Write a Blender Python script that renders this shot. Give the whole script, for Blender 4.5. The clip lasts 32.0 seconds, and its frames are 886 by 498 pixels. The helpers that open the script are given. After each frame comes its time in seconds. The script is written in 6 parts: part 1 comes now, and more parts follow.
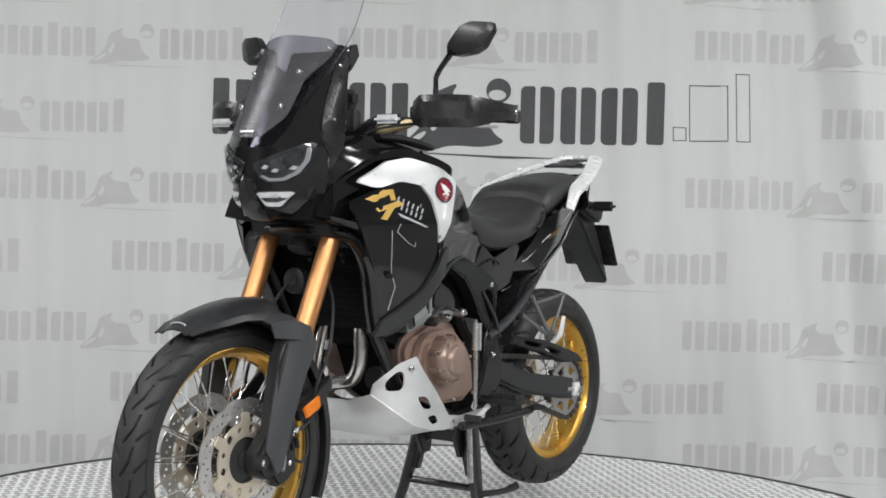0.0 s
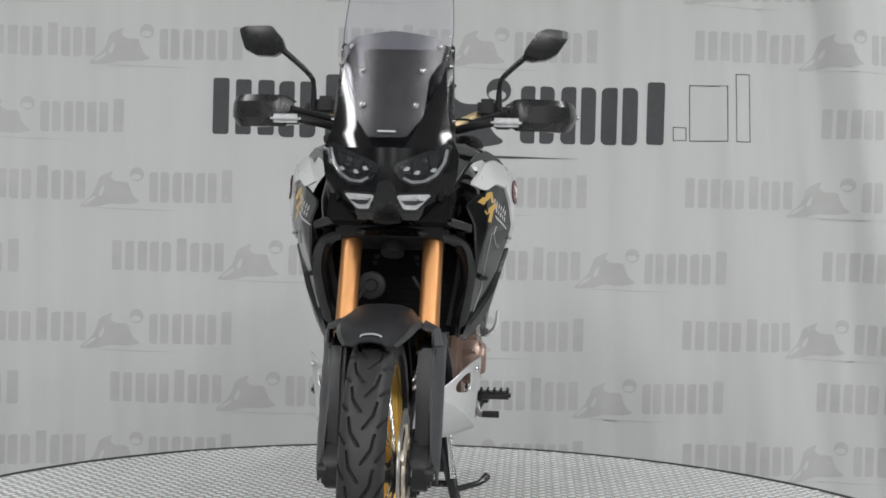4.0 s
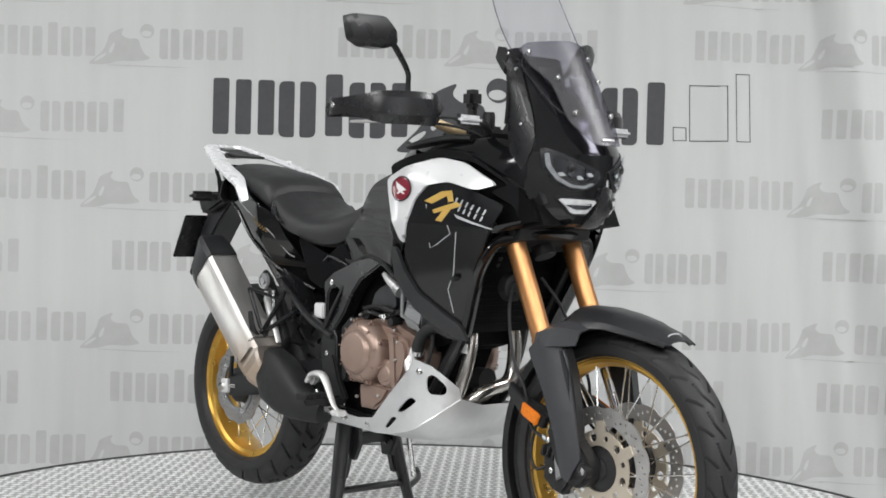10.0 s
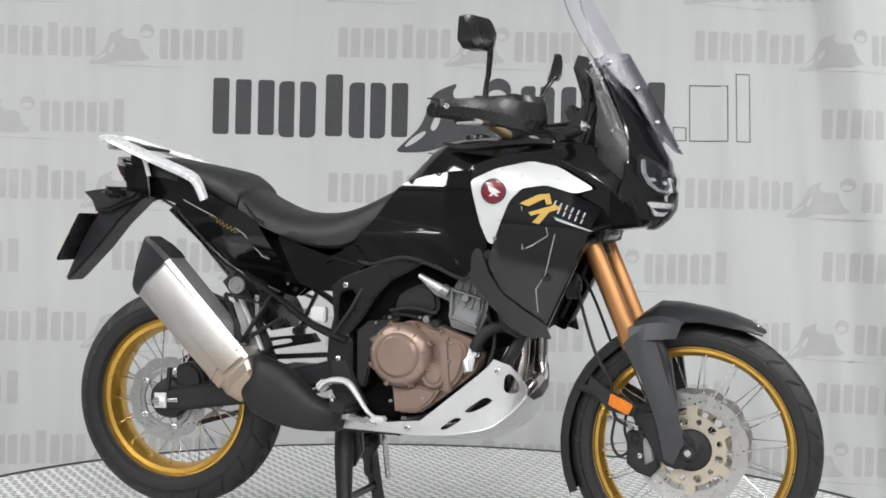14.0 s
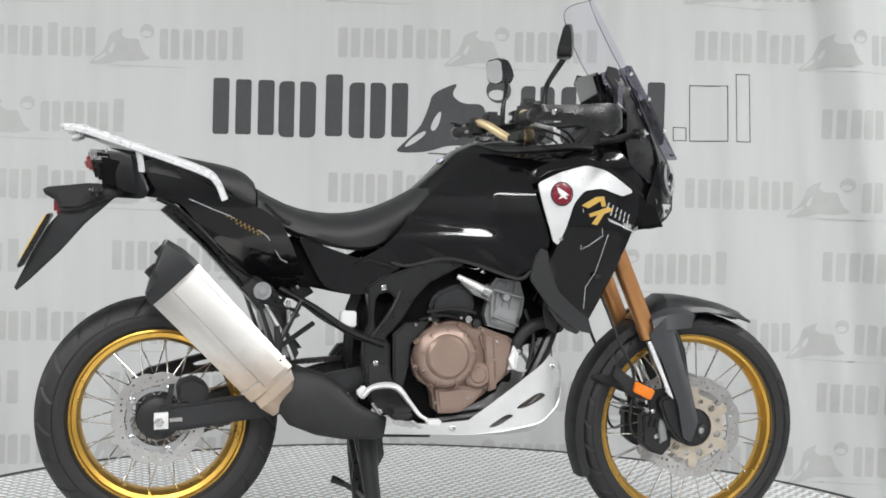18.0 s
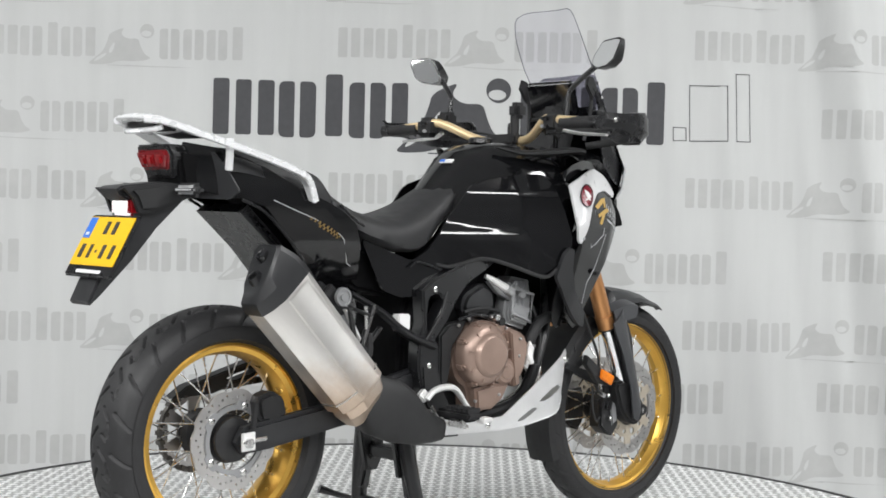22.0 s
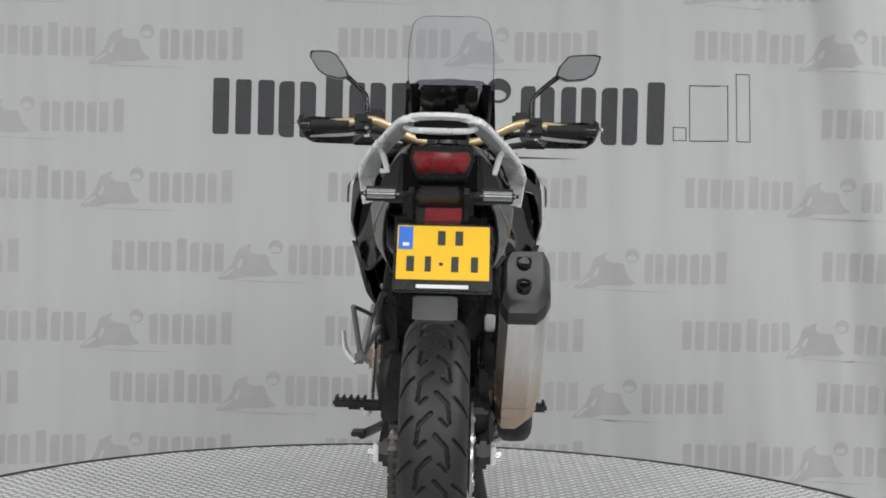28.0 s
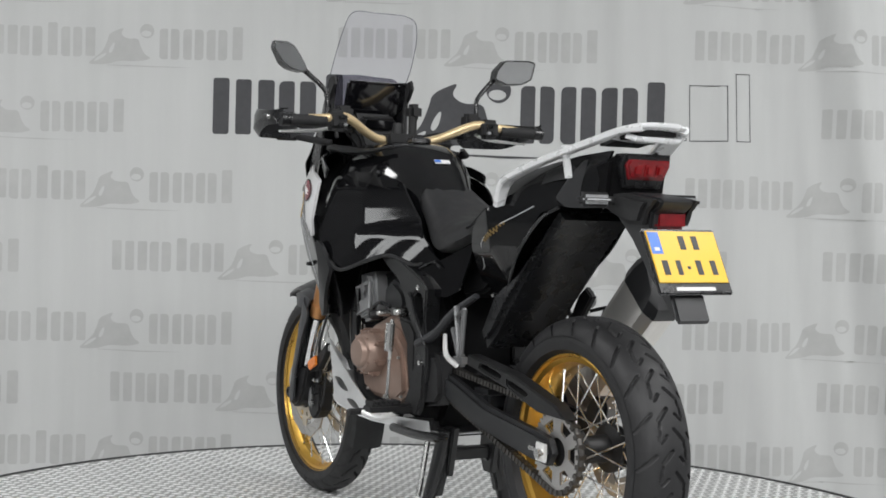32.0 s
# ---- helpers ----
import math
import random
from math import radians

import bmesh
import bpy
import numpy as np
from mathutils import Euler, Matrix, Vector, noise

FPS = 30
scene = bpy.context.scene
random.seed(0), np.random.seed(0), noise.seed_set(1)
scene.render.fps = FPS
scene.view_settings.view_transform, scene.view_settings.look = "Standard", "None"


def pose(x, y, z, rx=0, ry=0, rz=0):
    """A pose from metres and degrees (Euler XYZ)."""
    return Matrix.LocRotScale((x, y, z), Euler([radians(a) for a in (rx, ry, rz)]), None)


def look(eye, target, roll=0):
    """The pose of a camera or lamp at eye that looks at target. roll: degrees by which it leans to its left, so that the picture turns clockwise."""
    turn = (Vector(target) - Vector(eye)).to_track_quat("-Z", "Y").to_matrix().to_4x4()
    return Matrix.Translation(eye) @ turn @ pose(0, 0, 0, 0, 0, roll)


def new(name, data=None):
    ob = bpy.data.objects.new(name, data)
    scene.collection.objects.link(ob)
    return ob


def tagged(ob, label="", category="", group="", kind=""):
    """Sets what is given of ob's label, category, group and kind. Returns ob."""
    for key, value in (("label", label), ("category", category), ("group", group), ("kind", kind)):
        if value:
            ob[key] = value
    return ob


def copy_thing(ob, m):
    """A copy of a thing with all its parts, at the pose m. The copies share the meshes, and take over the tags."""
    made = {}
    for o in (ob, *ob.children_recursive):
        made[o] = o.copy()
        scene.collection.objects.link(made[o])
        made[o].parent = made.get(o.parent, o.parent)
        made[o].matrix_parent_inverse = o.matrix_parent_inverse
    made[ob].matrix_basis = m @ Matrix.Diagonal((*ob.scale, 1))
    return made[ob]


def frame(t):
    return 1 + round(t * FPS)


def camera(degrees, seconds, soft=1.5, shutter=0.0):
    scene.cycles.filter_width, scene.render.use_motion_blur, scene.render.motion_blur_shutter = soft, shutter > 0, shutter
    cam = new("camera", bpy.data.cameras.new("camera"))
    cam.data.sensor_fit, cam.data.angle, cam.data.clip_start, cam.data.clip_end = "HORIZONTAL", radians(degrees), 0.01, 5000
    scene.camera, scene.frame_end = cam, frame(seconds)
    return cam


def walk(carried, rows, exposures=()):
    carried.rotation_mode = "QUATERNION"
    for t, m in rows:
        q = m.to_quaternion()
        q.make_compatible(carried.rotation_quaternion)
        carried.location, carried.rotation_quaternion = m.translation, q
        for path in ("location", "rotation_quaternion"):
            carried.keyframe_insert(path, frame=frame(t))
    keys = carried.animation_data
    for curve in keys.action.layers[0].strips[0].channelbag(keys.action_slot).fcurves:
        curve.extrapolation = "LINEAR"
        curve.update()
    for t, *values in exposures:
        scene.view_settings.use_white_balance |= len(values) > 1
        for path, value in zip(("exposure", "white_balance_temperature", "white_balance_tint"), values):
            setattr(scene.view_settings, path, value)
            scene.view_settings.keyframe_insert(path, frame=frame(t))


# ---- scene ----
# One fixed camera on a tripod; the bike turns before it on a turntable.
cam = camera(35.31, 32.0, soft=1.7)
EYE = Vector((0.0, -4.1085, 0.9605))
AIM = EYE + Vector((math.sin(0.01122) * math.cos(0.02366), math.cos(0.01122) * math.cos(0.02366), -math.sin(0.02366)))
CAM = look(EYE, AIM, 1.409)
walk(cam, [(0, CAM), (32.0, CAM)], [(0, -0.15), (2, -0.30), (3, -0.40), (6, -0.38), (8, -0.20), (11, -0.08), (13, -0.05), (16.5, 0.0), (19, 0.05), (21, 0.08), (23, 0.03), (25, -0.11), (27, -0.41), (28, -0.47), (30, -0.45), (31, -0.33), (32, -0.28)])

# Light: a row of diffuse ceiling panels in a closed grey hall.
world = bpy.data.worlds.new("hall_air")
world.use_nodes = True
scene.world = world
world.node_tree.nodes["Background"].inputs["Color"].default_value = (0.80, 0.83, 0.86, 1)
world.node_tree.nodes["Background"].inputs["Strength"].default_value = 0.05

CEIL = 4.4
PANELS = [(-3.2, -7.4), (0.2, -7.5), (3.3, -7.4), (-3.2, -5.4), (0.2, -5.9), (3.4, -5.4), (-3.9, -0.7), (3.9, -0.6), (-5.6, -3.2), (5.5, -3.4)]
PANEL_POWER = 148
SIDE_LIGHTS, SIDE_POWER = [(-4.3, 0.35), (4.3, 0.35)], 6.5


def ceiling_lamp(x, y):
    lamp = bpy.data.lights.new("panel_light", "AREA")
    lamp.shape, lamp.size, lamp.size_y = "RECTANGLE", 0.8, 1.7
    lamp.energy, lamp.color = PANEL_POWER * (0.78 if x < -3.5 else 1.0), (1.0, 1.0, 1.0)
    ob = new("panel_light", lamp)
    ob.location = (x, y, CEIL - 0.09)
    return tagged(ob, kind="structure")


for px, py in PANELS:
    ceiling_lamp(px, py)


def side_lamp(x, y):
    """The light of a studio panel that stands beside the turntable."""
    lamp = bpy.data.lights.new("side_light", "AREA")
    lamp.shape, lamp.size, lamp.size_y = "RECTANGLE", 0.7, 0.7
    lamp.energy, lamp.color = SIDE_POWER, (0.95, 0.98, 1.0)
    ob = new("side_light", lamp)
    ob.matrix_basis = look((x - math.copysign(0.03, x), y, 0.95), (0, 0.1, 0.92))
    return tagged(ob, kind="structure")


for px, py in SIDE_LIGHTS:
    side_lamp(px, py)


# ---- materials ----
def material(name, base, rough=0.5, metal=0.0, coat=0.0, grain=0.0, grain_scale=300.0, spread=0.12, spread_scale=6.0,
             rough_spread=0.12, transmission=0.0, ior=1.5, spec=0.5, alpha=1.0, stretch=(1, 1, 1), emission=0.0):
    mat = bpy.data.materials.new(name)
    mat.use_nodes = True
    nt = mat.node_tree
    b = nt.nodes["Principled BSDF"]
    b.inputs["Roughness"].default_value = rough
    b.inputs["Metallic"].default_value = metal
    b.inputs["Coat Weight"].default_value = coat
    b.inputs["Coat Roughness"].default_value = 0.06
    b.inputs["Transmission Weight"].default_value = transmission
    b.inputs["IOR"].default_value = ior
    b.inputs["Specular IOR Level"].default_value = spec
    b.inputs["Alpha"].default_value = alpha
    if emission:
        b.inputs["Emission Color"].default_value = (*base, 1)
        b.inputs["Emission Strength"].default_value = emission
    co = nt.nodes.new("ShaderNodeTexCoord")
    mp = nt.nodes.new("ShaderNodeMapping")
    mp.inputs["Scale"].default_value = stretch
    nt.links.new(co.outputs["Object"], mp.inputs["Vector"])
    n1 = nt.nodes.new("ShaderNodeTexNoise")
    n1.inputs["Scale"].default_value = spread_scale
    n1.inputs["Detail"].default_value = 6
    n1.inputs["Roughness"].default_value = 0.65
    nt.links.new(mp.outputs["Vector"], n1.inputs["Vector"])
    mr = nt.nodes.new("ShaderNodeMapRange")
    mr.inputs["From Min"].default_value, mr.inputs["From Max"].default_value = 0.3, 0.7
    mr.inputs["To Min"].default_value, mr.inputs["To Max"].default_value = 1 - spread, 1 + spread
    nt.links.new(n1.outputs["Fac"], mr.inputs["Value"])
    mul = nt.nodes.new("ShaderNodeVectorMath")
    mul.operation = "SCALE"
    mul.inputs[0].default_value = base
    nt.links.new(mr.outputs["Result"], mul.inputs["Scale"])
    nt.links.new(mul.outputs["Vector"], b.inputs["Base Color"])
    r2 = nt.nodes.new("ShaderNodeMapRange")
    r2.inputs["From Min"].default_value, r2.inputs["From Max"].default_value = 0.3, 0.7
    r2.inputs["To Min"].default_value, r2.inputs["To Max"].default_value = rough * (1 - rough_spread), min(1, rough * (1 + rough_spread))
    n2 = nt.nodes.new("ShaderNodeTexNoise")
    n2.inputs["Scale"].default_value = spread_scale * 4.3
    n2.inputs["Detail"].default_value = 4
    nt.links.new(mp.outputs["Vector"], n2.inputs["Vector"])
    nt.links.new(n2.outputs["Fac"], r2.inputs["Value"])
    nt.links.new(r2.outputs["Result"], b.inputs["Roughness"])
    if grain:
        n3 = nt.nodes.new("ShaderNodeTexNoise")
        n3.inputs["Scale"].default_value = grain_scale
        n3.inputs["Detail"].default_value = 3
        nt.links.new(mp.outputs["Vector"], n3.inputs["Vector"])
        bump = nt.nodes.new("ShaderNodeBump")
        bump.inputs["Strength"].default_value = grain
        bump.inputs["Distance"].default_value = 0.002
        nt.links.new(n3.outputs["Fac"], bump.inputs["Height"])
        nt.links.new(bump.outputs["Normal"], b.inputs["Normal"])
    return mat


GLOSS = material("gloss_black_paint", (0.005, 0.0051, 0.0058), 0.09, spread=0.1, spec=0.5, grain=0.12, grain_scale=6.0)
MOULDED = material("moulded_black_plastic", (0.0055, 0.0056, 0.0063), 0.07, spread=0.1, spec=0.42, grain=0.15, grain_scale=6.0)
SATIN = material("satin_black_plastic", (0.011, 0.0113, 0.0124), 0.28, grain=0.06)
# near-black that puts the shade of deep recesses into the colour
CAVE = material("recess_shade_black", (0.0035, 0.0035, 0.004), 0.7, spec=0.12)
MATT = material("matt_black_plastic", (0.0095, 0.0098, 0.0106), 0.6, grain=0.18, grain_scale=700)
GUARD = material("dark_grey_plastic", (0.0175, 0.0181, 0.0197), 0.38, grain=0.12, grain_scale=500)
DARK = material("black_cast_metal", (0.016, 0.016, 0.017), 0.5, metal=0.2, grain=0.15)
FRAME = material("black_frame_paint", (0.0105, 0.0108, 0.0117), 0.30, grain=0.05)
GOLD = material("gold_anodised_rim", (0.72, 0.43, 0.09), 0.3, metal=0.9, spread=0.06, grain=0.03)
FORKGOLD = material("orange_gold_fork_tube", (0.50, 0.245, 0.10), 0.36, metal=0.8, spread=0.05)
BARGOLD = material("pale_gold_bar", (0.82, 0.64, 0.38), 0.4, metal=0.6, spread=0.05)
BRONZE = material("bronze_engine_paint", (0.31, 0.222, 0.182), 0.36, metal=0.5, spread=0.12, grain=0.12, grain_scale=420)
CASTGREY = material("grey_cast_aluminium", (0.33, 0.335, 0.34), 0.40, metal=0.6, grain=0.2)
ALU = material("brushed_aluminium", (0.86, 0.86, 0.85), 0.42, metal=0.6, spread=0.07, grain=0.05, stretch=(1, 8, 1))
SKIDALU = material("pressed_skid_aluminium", (0.70, 0.705, 0.71), 0.40, metal=0.68, spread=0.08, spread_scale=9, grain=0.06, grain_scale=160)
STEEL = material("polished_steel", (0.68, 0.68, 0.67), 0.26, metal=1.0, spread=0.06)
CHAMPAGNE = material("champagne_disc_carrier", (0.55, 0.49, 0.40), 0.38, metal=0.6, spread=0.06)
DISC = material("brake_disc_steel", (0.52, 0.51, 0.50), 0.34, metal=0.9, spread=0.12)
CHROME = material("chrome_tube", (0.75, 0.75, 0.76), 0.12, metal=1.0, spread=0.03)
HEADER = material("heat_browned_steel", (0.50, 0.475, 0.45), 0.2, metal=0.95, spread=0.1)
SILVER = material("silver_white_paint", (0.66, 0.665, 0.67), 0.3, coat=0.5, metal=0.15, spread=0.04)
RACK = material("silver_rack_paint", (0.80, 0.81, 0.82), 0.28, metal=0.25, coat=0.4, spread=0.06)
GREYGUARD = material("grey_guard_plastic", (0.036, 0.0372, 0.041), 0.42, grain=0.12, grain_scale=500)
PALEGUARD = material("lit_bracket_grey", (0.15, 0.153, 0.157), 0.4, metal=0.4, spread=0.08)
DECALDIM = material("dull_gold_decal", (0.22, 0.145, 0.045), 0.4, metal=0.3, spread=0.1)
RUBBER = material("tyre_rubber", (0.0125, 0.0125, 0.0135), 0.55, grain=0.2, grain_scale=260, spread=0.2)
GRIP = material("grip_rubber", (0.013, 0.013, 0.014), 0.7, grain=0.5, grain_scale=500)
VINYL = material("seat_vinyl", (0.017, 0.0173, 0.0184), 0.50, grain=0.25, grain_scale=600)
LEDRED = material("red_led_block", (0.25, 0.007, 0.010), 0.3, coat=0.5, spread=0.35, spread_scale=90)
RED = material("red_lens", (0.20, 0.005, 0.009), 0.14, coat=0.8, spread=0.25, spread_scale=60)
AMBER = material("amber_reflector", (0.70, 0.19, 0.014), 0.2, coat=0.5, spread=0.15, spread_scale=80)
CLEARLENS = material("clear_lens", (0.60, 0.61, 0.62), 0.12, coat=1.0, metal=0.2, spread=0.2, spread_scale=70)
LAMPBOWL = material("lamp_reflector", (0.06, 0.063, 0.07), 0.24, metal=0.85, spread=0.3, spread_scale=45)
STRIP = material("clear_light_strip", (0.30, 0.305, 0.315), 0.25, coat=0.6, spread=0.2, spread_scale=80)
LAMPDARK = material("lamp_housing", (0.014, 0.0145, 0.016), 0.3, spec=0.3)
SCREENBLACK = material("display_glass", (0.004, 0.004, 0.005), 0.08, coat=1.0)
MIRROR = material("mirror_glass", (0.86, 0.87, 0.88), 0.02, metal=1.0, spread=0.01)
YELLOW = material("yellow_plate_paint", (0.82, 0.49, 0.012), 0.35, spread=0.04)
BLUE = material("blue_plate_paint", (0.03, 0.16, 0.62), 0.35, spread=0.05)
# dead black that stands in for the shade inside the exhaust outlets
BORE = material("outlet_shade_black", (0.003, 0.003, 0.003), 0.9, spec=0.1)
INK = material("black_ink", (0.02, 0.02, 0.022), 0.5)
WHITE = material("white_ink", (0.72, 0.72, 0.72), 0.45, spread=0.05)
DECALGOLD = material("gold_decal", (0.62, 0.40, 0.10), 0.35, metal=0.3, spread=0.08)
DECALSILVER = material("silver_decal", (0.50, 0.51, 0.52), 0.35, metal=0.3, spread=0.06)
BADGERED = material("red_badge", (0.17, 0.008, 0.02), 0.25, coat=0.6)
# tall stretched noise paints soft light streaks of the folds into the cloth colour
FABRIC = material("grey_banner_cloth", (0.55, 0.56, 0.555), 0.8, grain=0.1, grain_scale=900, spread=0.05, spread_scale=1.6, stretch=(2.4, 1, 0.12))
PALEPRINT = material("pale_grey_print", (0.455, 0.461, 0.455), 0.8, grain=0.1, grain_scale=900, spread=0.05, spread_scale=9)
DARKPRINT = material("charcoal_print", (0.060, 0.061, 0.066), 0.7, grain=0.1, grain_scale=900, spread=0.05, spread_scale=9)
TREAD = material("tread_plate_aluminium", (0.42, 0.425, 0.42), 0.5, metal=0.35, spread=0.16, spread_scale=3.0, grain=0.12, grain_scale=160)
TREADBAR = material("tread_bar_aluminium", (0.90, 0.905, 0.90), 0.38, metal=0.4, spread=0.1, spread_scale=9)
EDGE = material("black_edge_strip", (0.022, 0.022, 0.024), 0.6, grain=0.1)
HALLFLOOR = material("grey_hall_floor", (0.20, 0.20, 0.197), 0.55, spread=0.15, spread_scale=1.5)
# unseen hall walls: wide mottling is added to vary reflections in the black paint
HALLWALL = material("grey_hall_wall", (0.15, 0.152, 0.155), 0.7, spread=0.5, spread_scale=0.6)
HALLCEIL = material("white_hall_ceiling", (0.76, 0.765, 0.77), 0.8, spread=0.04)
HALLSOUTH = material("dim_hall_wall", (0.21, 0.213, 0.217), 0.7, spread=0.45, spread_scale=0.6)
DIFFUSER = material("lamp_diffuser", (0.9, 0.9, 0.88), 0.6, emission=2.5)


def clear_sheet(name, tint, mix, rough=0.03):
    """A thin clear sheet: mostly see-through, with real gloss on top."""
    mat = bpy.data.materials.new(name)
    mat.use_nodes = True
    nt = mat.node_tree
    nt.nodes.clear()
    out = nt.nodes.new("ShaderNodeOutputMaterial")
    tr = nt.nodes.new("ShaderNodeBsdfTransparent")
    tr.inputs["Color"].default_value = (*tint, 1)
    gl = nt.nodes.new("ShaderNodeBsdfGlossy")
    gl.inputs["Roughness"].default_value = rough
    ms = nt.nodes.new("ShaderNodeMixShader")
    ms.inputs["Fac"].default_value = mix
    nt.links.new(tr.outputs["BSDF"], ms.inputs[1])
    nt.links.new(gl.outputs["BSDF"], ms.inputs[2])
    nt.links.new(ms.outputs["Shader"], out.inputs["Surface"])
    return mat


CLEAR = clear_sheet("clear_polycarbonate", (0.965, 0.962, 0.982), 0.004, 0.12)
SMOKE = clear_sheet("smoked_polycarbonate", (0.60, 0.595, 0.645), 0.08, 0.42)
SCREENEDGE = clear_sheet("screen_edge_grey", (0.66, 0.66, 0.69), 0.06, 0.2)
LENS = clear_sheet("lamp_cover", (0.95, 0.955, 0.96), 0.035, 0.05)


def heat_steel():
    """Brushed muffler steel with straw-coloured heat marks near its welds."""
    mat = material("brushed_muffler_steel", (0.68, 0.665, 0.64), 0.40, metal=0.9, spread=0.06, stretch=(1, 6, 1))
    nt = mat.node_tree
    b = nt.nodes["Principled BSDF"]
    src = b.inputs["Base Color"].links[0].from_socket
    co = nt.nodes.new("ShaderNodeTexCoord")
    sx = nt.nodes.new("ShaderNodeSeparateXYZ")
    nt.links.new(co.outputs["Object"], sx.inputs["Vector"])
    ns = nt.nodes.new("ShaderNodeTexNoise")
    ns.inputs["Scale"].default_value = 14
    add = nt.nodes.new("ShaderNodeMath")
    add.operation = "MULTIPLY_ADD"
    add.inputs[1].default_value = 0.07
    nt.links.new(ns.outputs["Fac"], add.inputs[0])
    nt.links.new(sx.outputs["Z"], add.inputs[2])
    ramp = nt.nodes.new("ShaderNodeValToRGB")
    ramp.color_ramp.elements[0].position, ramp.color_ramp.elements[0].color = 0.52, (0.62, 0.36, 0.15, 1)
    ramp.color_ramp.elements[1].position, ramp.color_ramp.elements[1].color = 0.64, (1, 1, 1, 1)
    nt.links.new(add.outputs["Value"], ramp.inputs["Fac"])
    mx = nt.nodes.new("ShaderNodeMix")
    mx.data_type, mx.blend_type = "RGBA", "MULTIPLY"
    mx.inputs["Factor"].default_value = 0.55
    nt.links.new(src, mx.inputs["A"])
    nt.links.new(ramp.outputs["Color"], mx.inputs["B"])
    nt.links.new(mx.outputs["Result"], b.inputs["Base Color"])
    return mat


MUFFLER = heat_steel()


# ---- mesh helpers ----
from mathutils.geometry import delaunay_2d_cdt


def part(name, bm, mat, parent, label="", sharp=35, loc=None):
    """Links a bmesh as one mesh object under a thing or a part."""
    me = bpy.data.meshes.new(name)
    bmesh.ops.recalc_face_normals(bm, faces=bm.faces)
    bm.to_mesh(me)
    bm.free()
    me.materials.append(mat)
    me.polygons.foreach_set("use_smooth", [True] * len(me.polygons))
    me.set_sharp_from_angle(angle=radians(sharp))
    ob = new(name, me)
    if parent is not None:
        ob.parent = parent
    if loc is not None:
        ob.location = loc
    if label:
        tagged(ob, label)
    return ob


def again(ob, parent, m):
    """Another part on the same mesh, at the pose m."""
    o = bpy.data.objects.new(ob.name.split(".")[0], ob.data)
    scene.collection.objects.link(o)
    o.parent = parent
    o.matrix_basis = m
    return o


def rounded(poly, amount=0.22, times=2):
    """Cuts the corners of a closed outline."""
    for _ in range(times):
        out = []
        for i, p in enumerate(poly):
            q = poly[(i + 1) % len(poly)]
            out.append((p[0] + (q[0] - p[0]) * amount, p[1] + (q[1] - p[1]) * amount))
            out.append((q[0] + (p[0] - q[0]) * amount, q[1] + (p[1] - q[1]) * amount))
        poly = out
    return poly


def dense(poly, step):
    out = []
    for i, p in enumerate(poly):
        q = poly[(i + 1) % len(poly)]
        n = max(1, int(math.dist(p, q) / step))
        out += [(p[0] + (q[0] - p[0]) * k / n, p[1] + (q[1] - p[1]) * k / n) for k in range(n)]
    return out


def inside(x, y, poly):
    hit = False
    for i in range(len(poly)):
        (x1, y1), (x2, y2) = poly[i - 1], poly[i]
        if (y1 > y) != (y2 > y) and x < (x2 - x1) * (y - y1) / (y2 - y1) + x1:
            hit = not hit
    return hit


def flat_mesh(outer, holes=(), step=0.0):
    """Triangles of an outline with holes, with inner points every step metres."""
    loops = [outer, *holes]
    pts, edges = [], []
    for lp in loops:
        a = len(pts)
        pts += [Vector(p) for p in lp]
        edges += [(a + i, a + (i + 1) % len(lp)) for i in range(len(lp))]
    if step:
        xs, ys = [p[0] for p in outer], [p[1] for p in outer]
        rim = [p for lp in loops for p in lp]
        for i in range(int((max(xs) - min(xs)) / step) + 1):
            for j in range(int((max(ys) - min(ys)) / step) + 1):
                x, y = min(xs) + (i + 0.5 + 0.25 * (j % 2)) * step, min(ys) + (j + 0.5) * step
                if inside(x, y, outer) and min((x - p[0]) ** 2 + (y - p[1]) ** 2 for p in rim) > (0.45 * step) ** 2:
                    pts.append(Vector((x, y)))
    v, e, f, _, _, _ = delaunay_2d_cdt(pts, edges, [], 0, 1e-6)
    tris = []
    for t in f:
        cx, cy = sum(v[i].x for i in t) / len(t), sum(v[i].y for i in t) / len(t)
        if inside(cx, cy, outer) and not any(inside(cx, cy, h) for h in holes):
            tris.append(list(t))
    return [(p.x, p.y) for p in v], tris


def skin(pts, tris, front, back):
    """A closed sheet: front and back give a place for each flat point."""
    bm = bmesh.new()
    a = [bm.verts.new(front(*p)) for p in pts]
    b = [bm.verts.new(back(*p)) for p in pts]
    count = {}
    for t in tris:
        for i in range(len(t)):
            k = (t[i], t[(i + 1) % len(t)])
            count[k] = 1
    for t in tris:
        bm.faces.new([a[i] for i in t])
        bm.faces.new([b[i] for i in reversed(t)])
    for (i, j) in count:
        if (j, i) not in count:
            bm.faces.new((a[j], a[i], b[i], b[j]))
    loose = [v for v in bm.verts if not v.link_faces]
    bmesh.ops.delete(bm, geom=loose, context="VERTS")
    return bm


def shell(poly, yf, thick=0.004, step=0.03, holes=(), corner=0.2, times=2, crown=0.0):
    """A curved side panel: outline in x, z; yf gives y of its outer face (the sign says the side)."""
    poly = dense(rounded(poly, corner, times) if times else poly, step)
    pts, tris = flat_mesh(poly, [dense(rounded(h, 0.2, 2), step) for h in holes], step)
    s = 1 if yf(*poly[0]) > 0 else -1
    return skin(pts, tris, lambda x, z: (x, yf(x, z), z), lambda x, z: (x, yf(x, z) - s * thick, z))


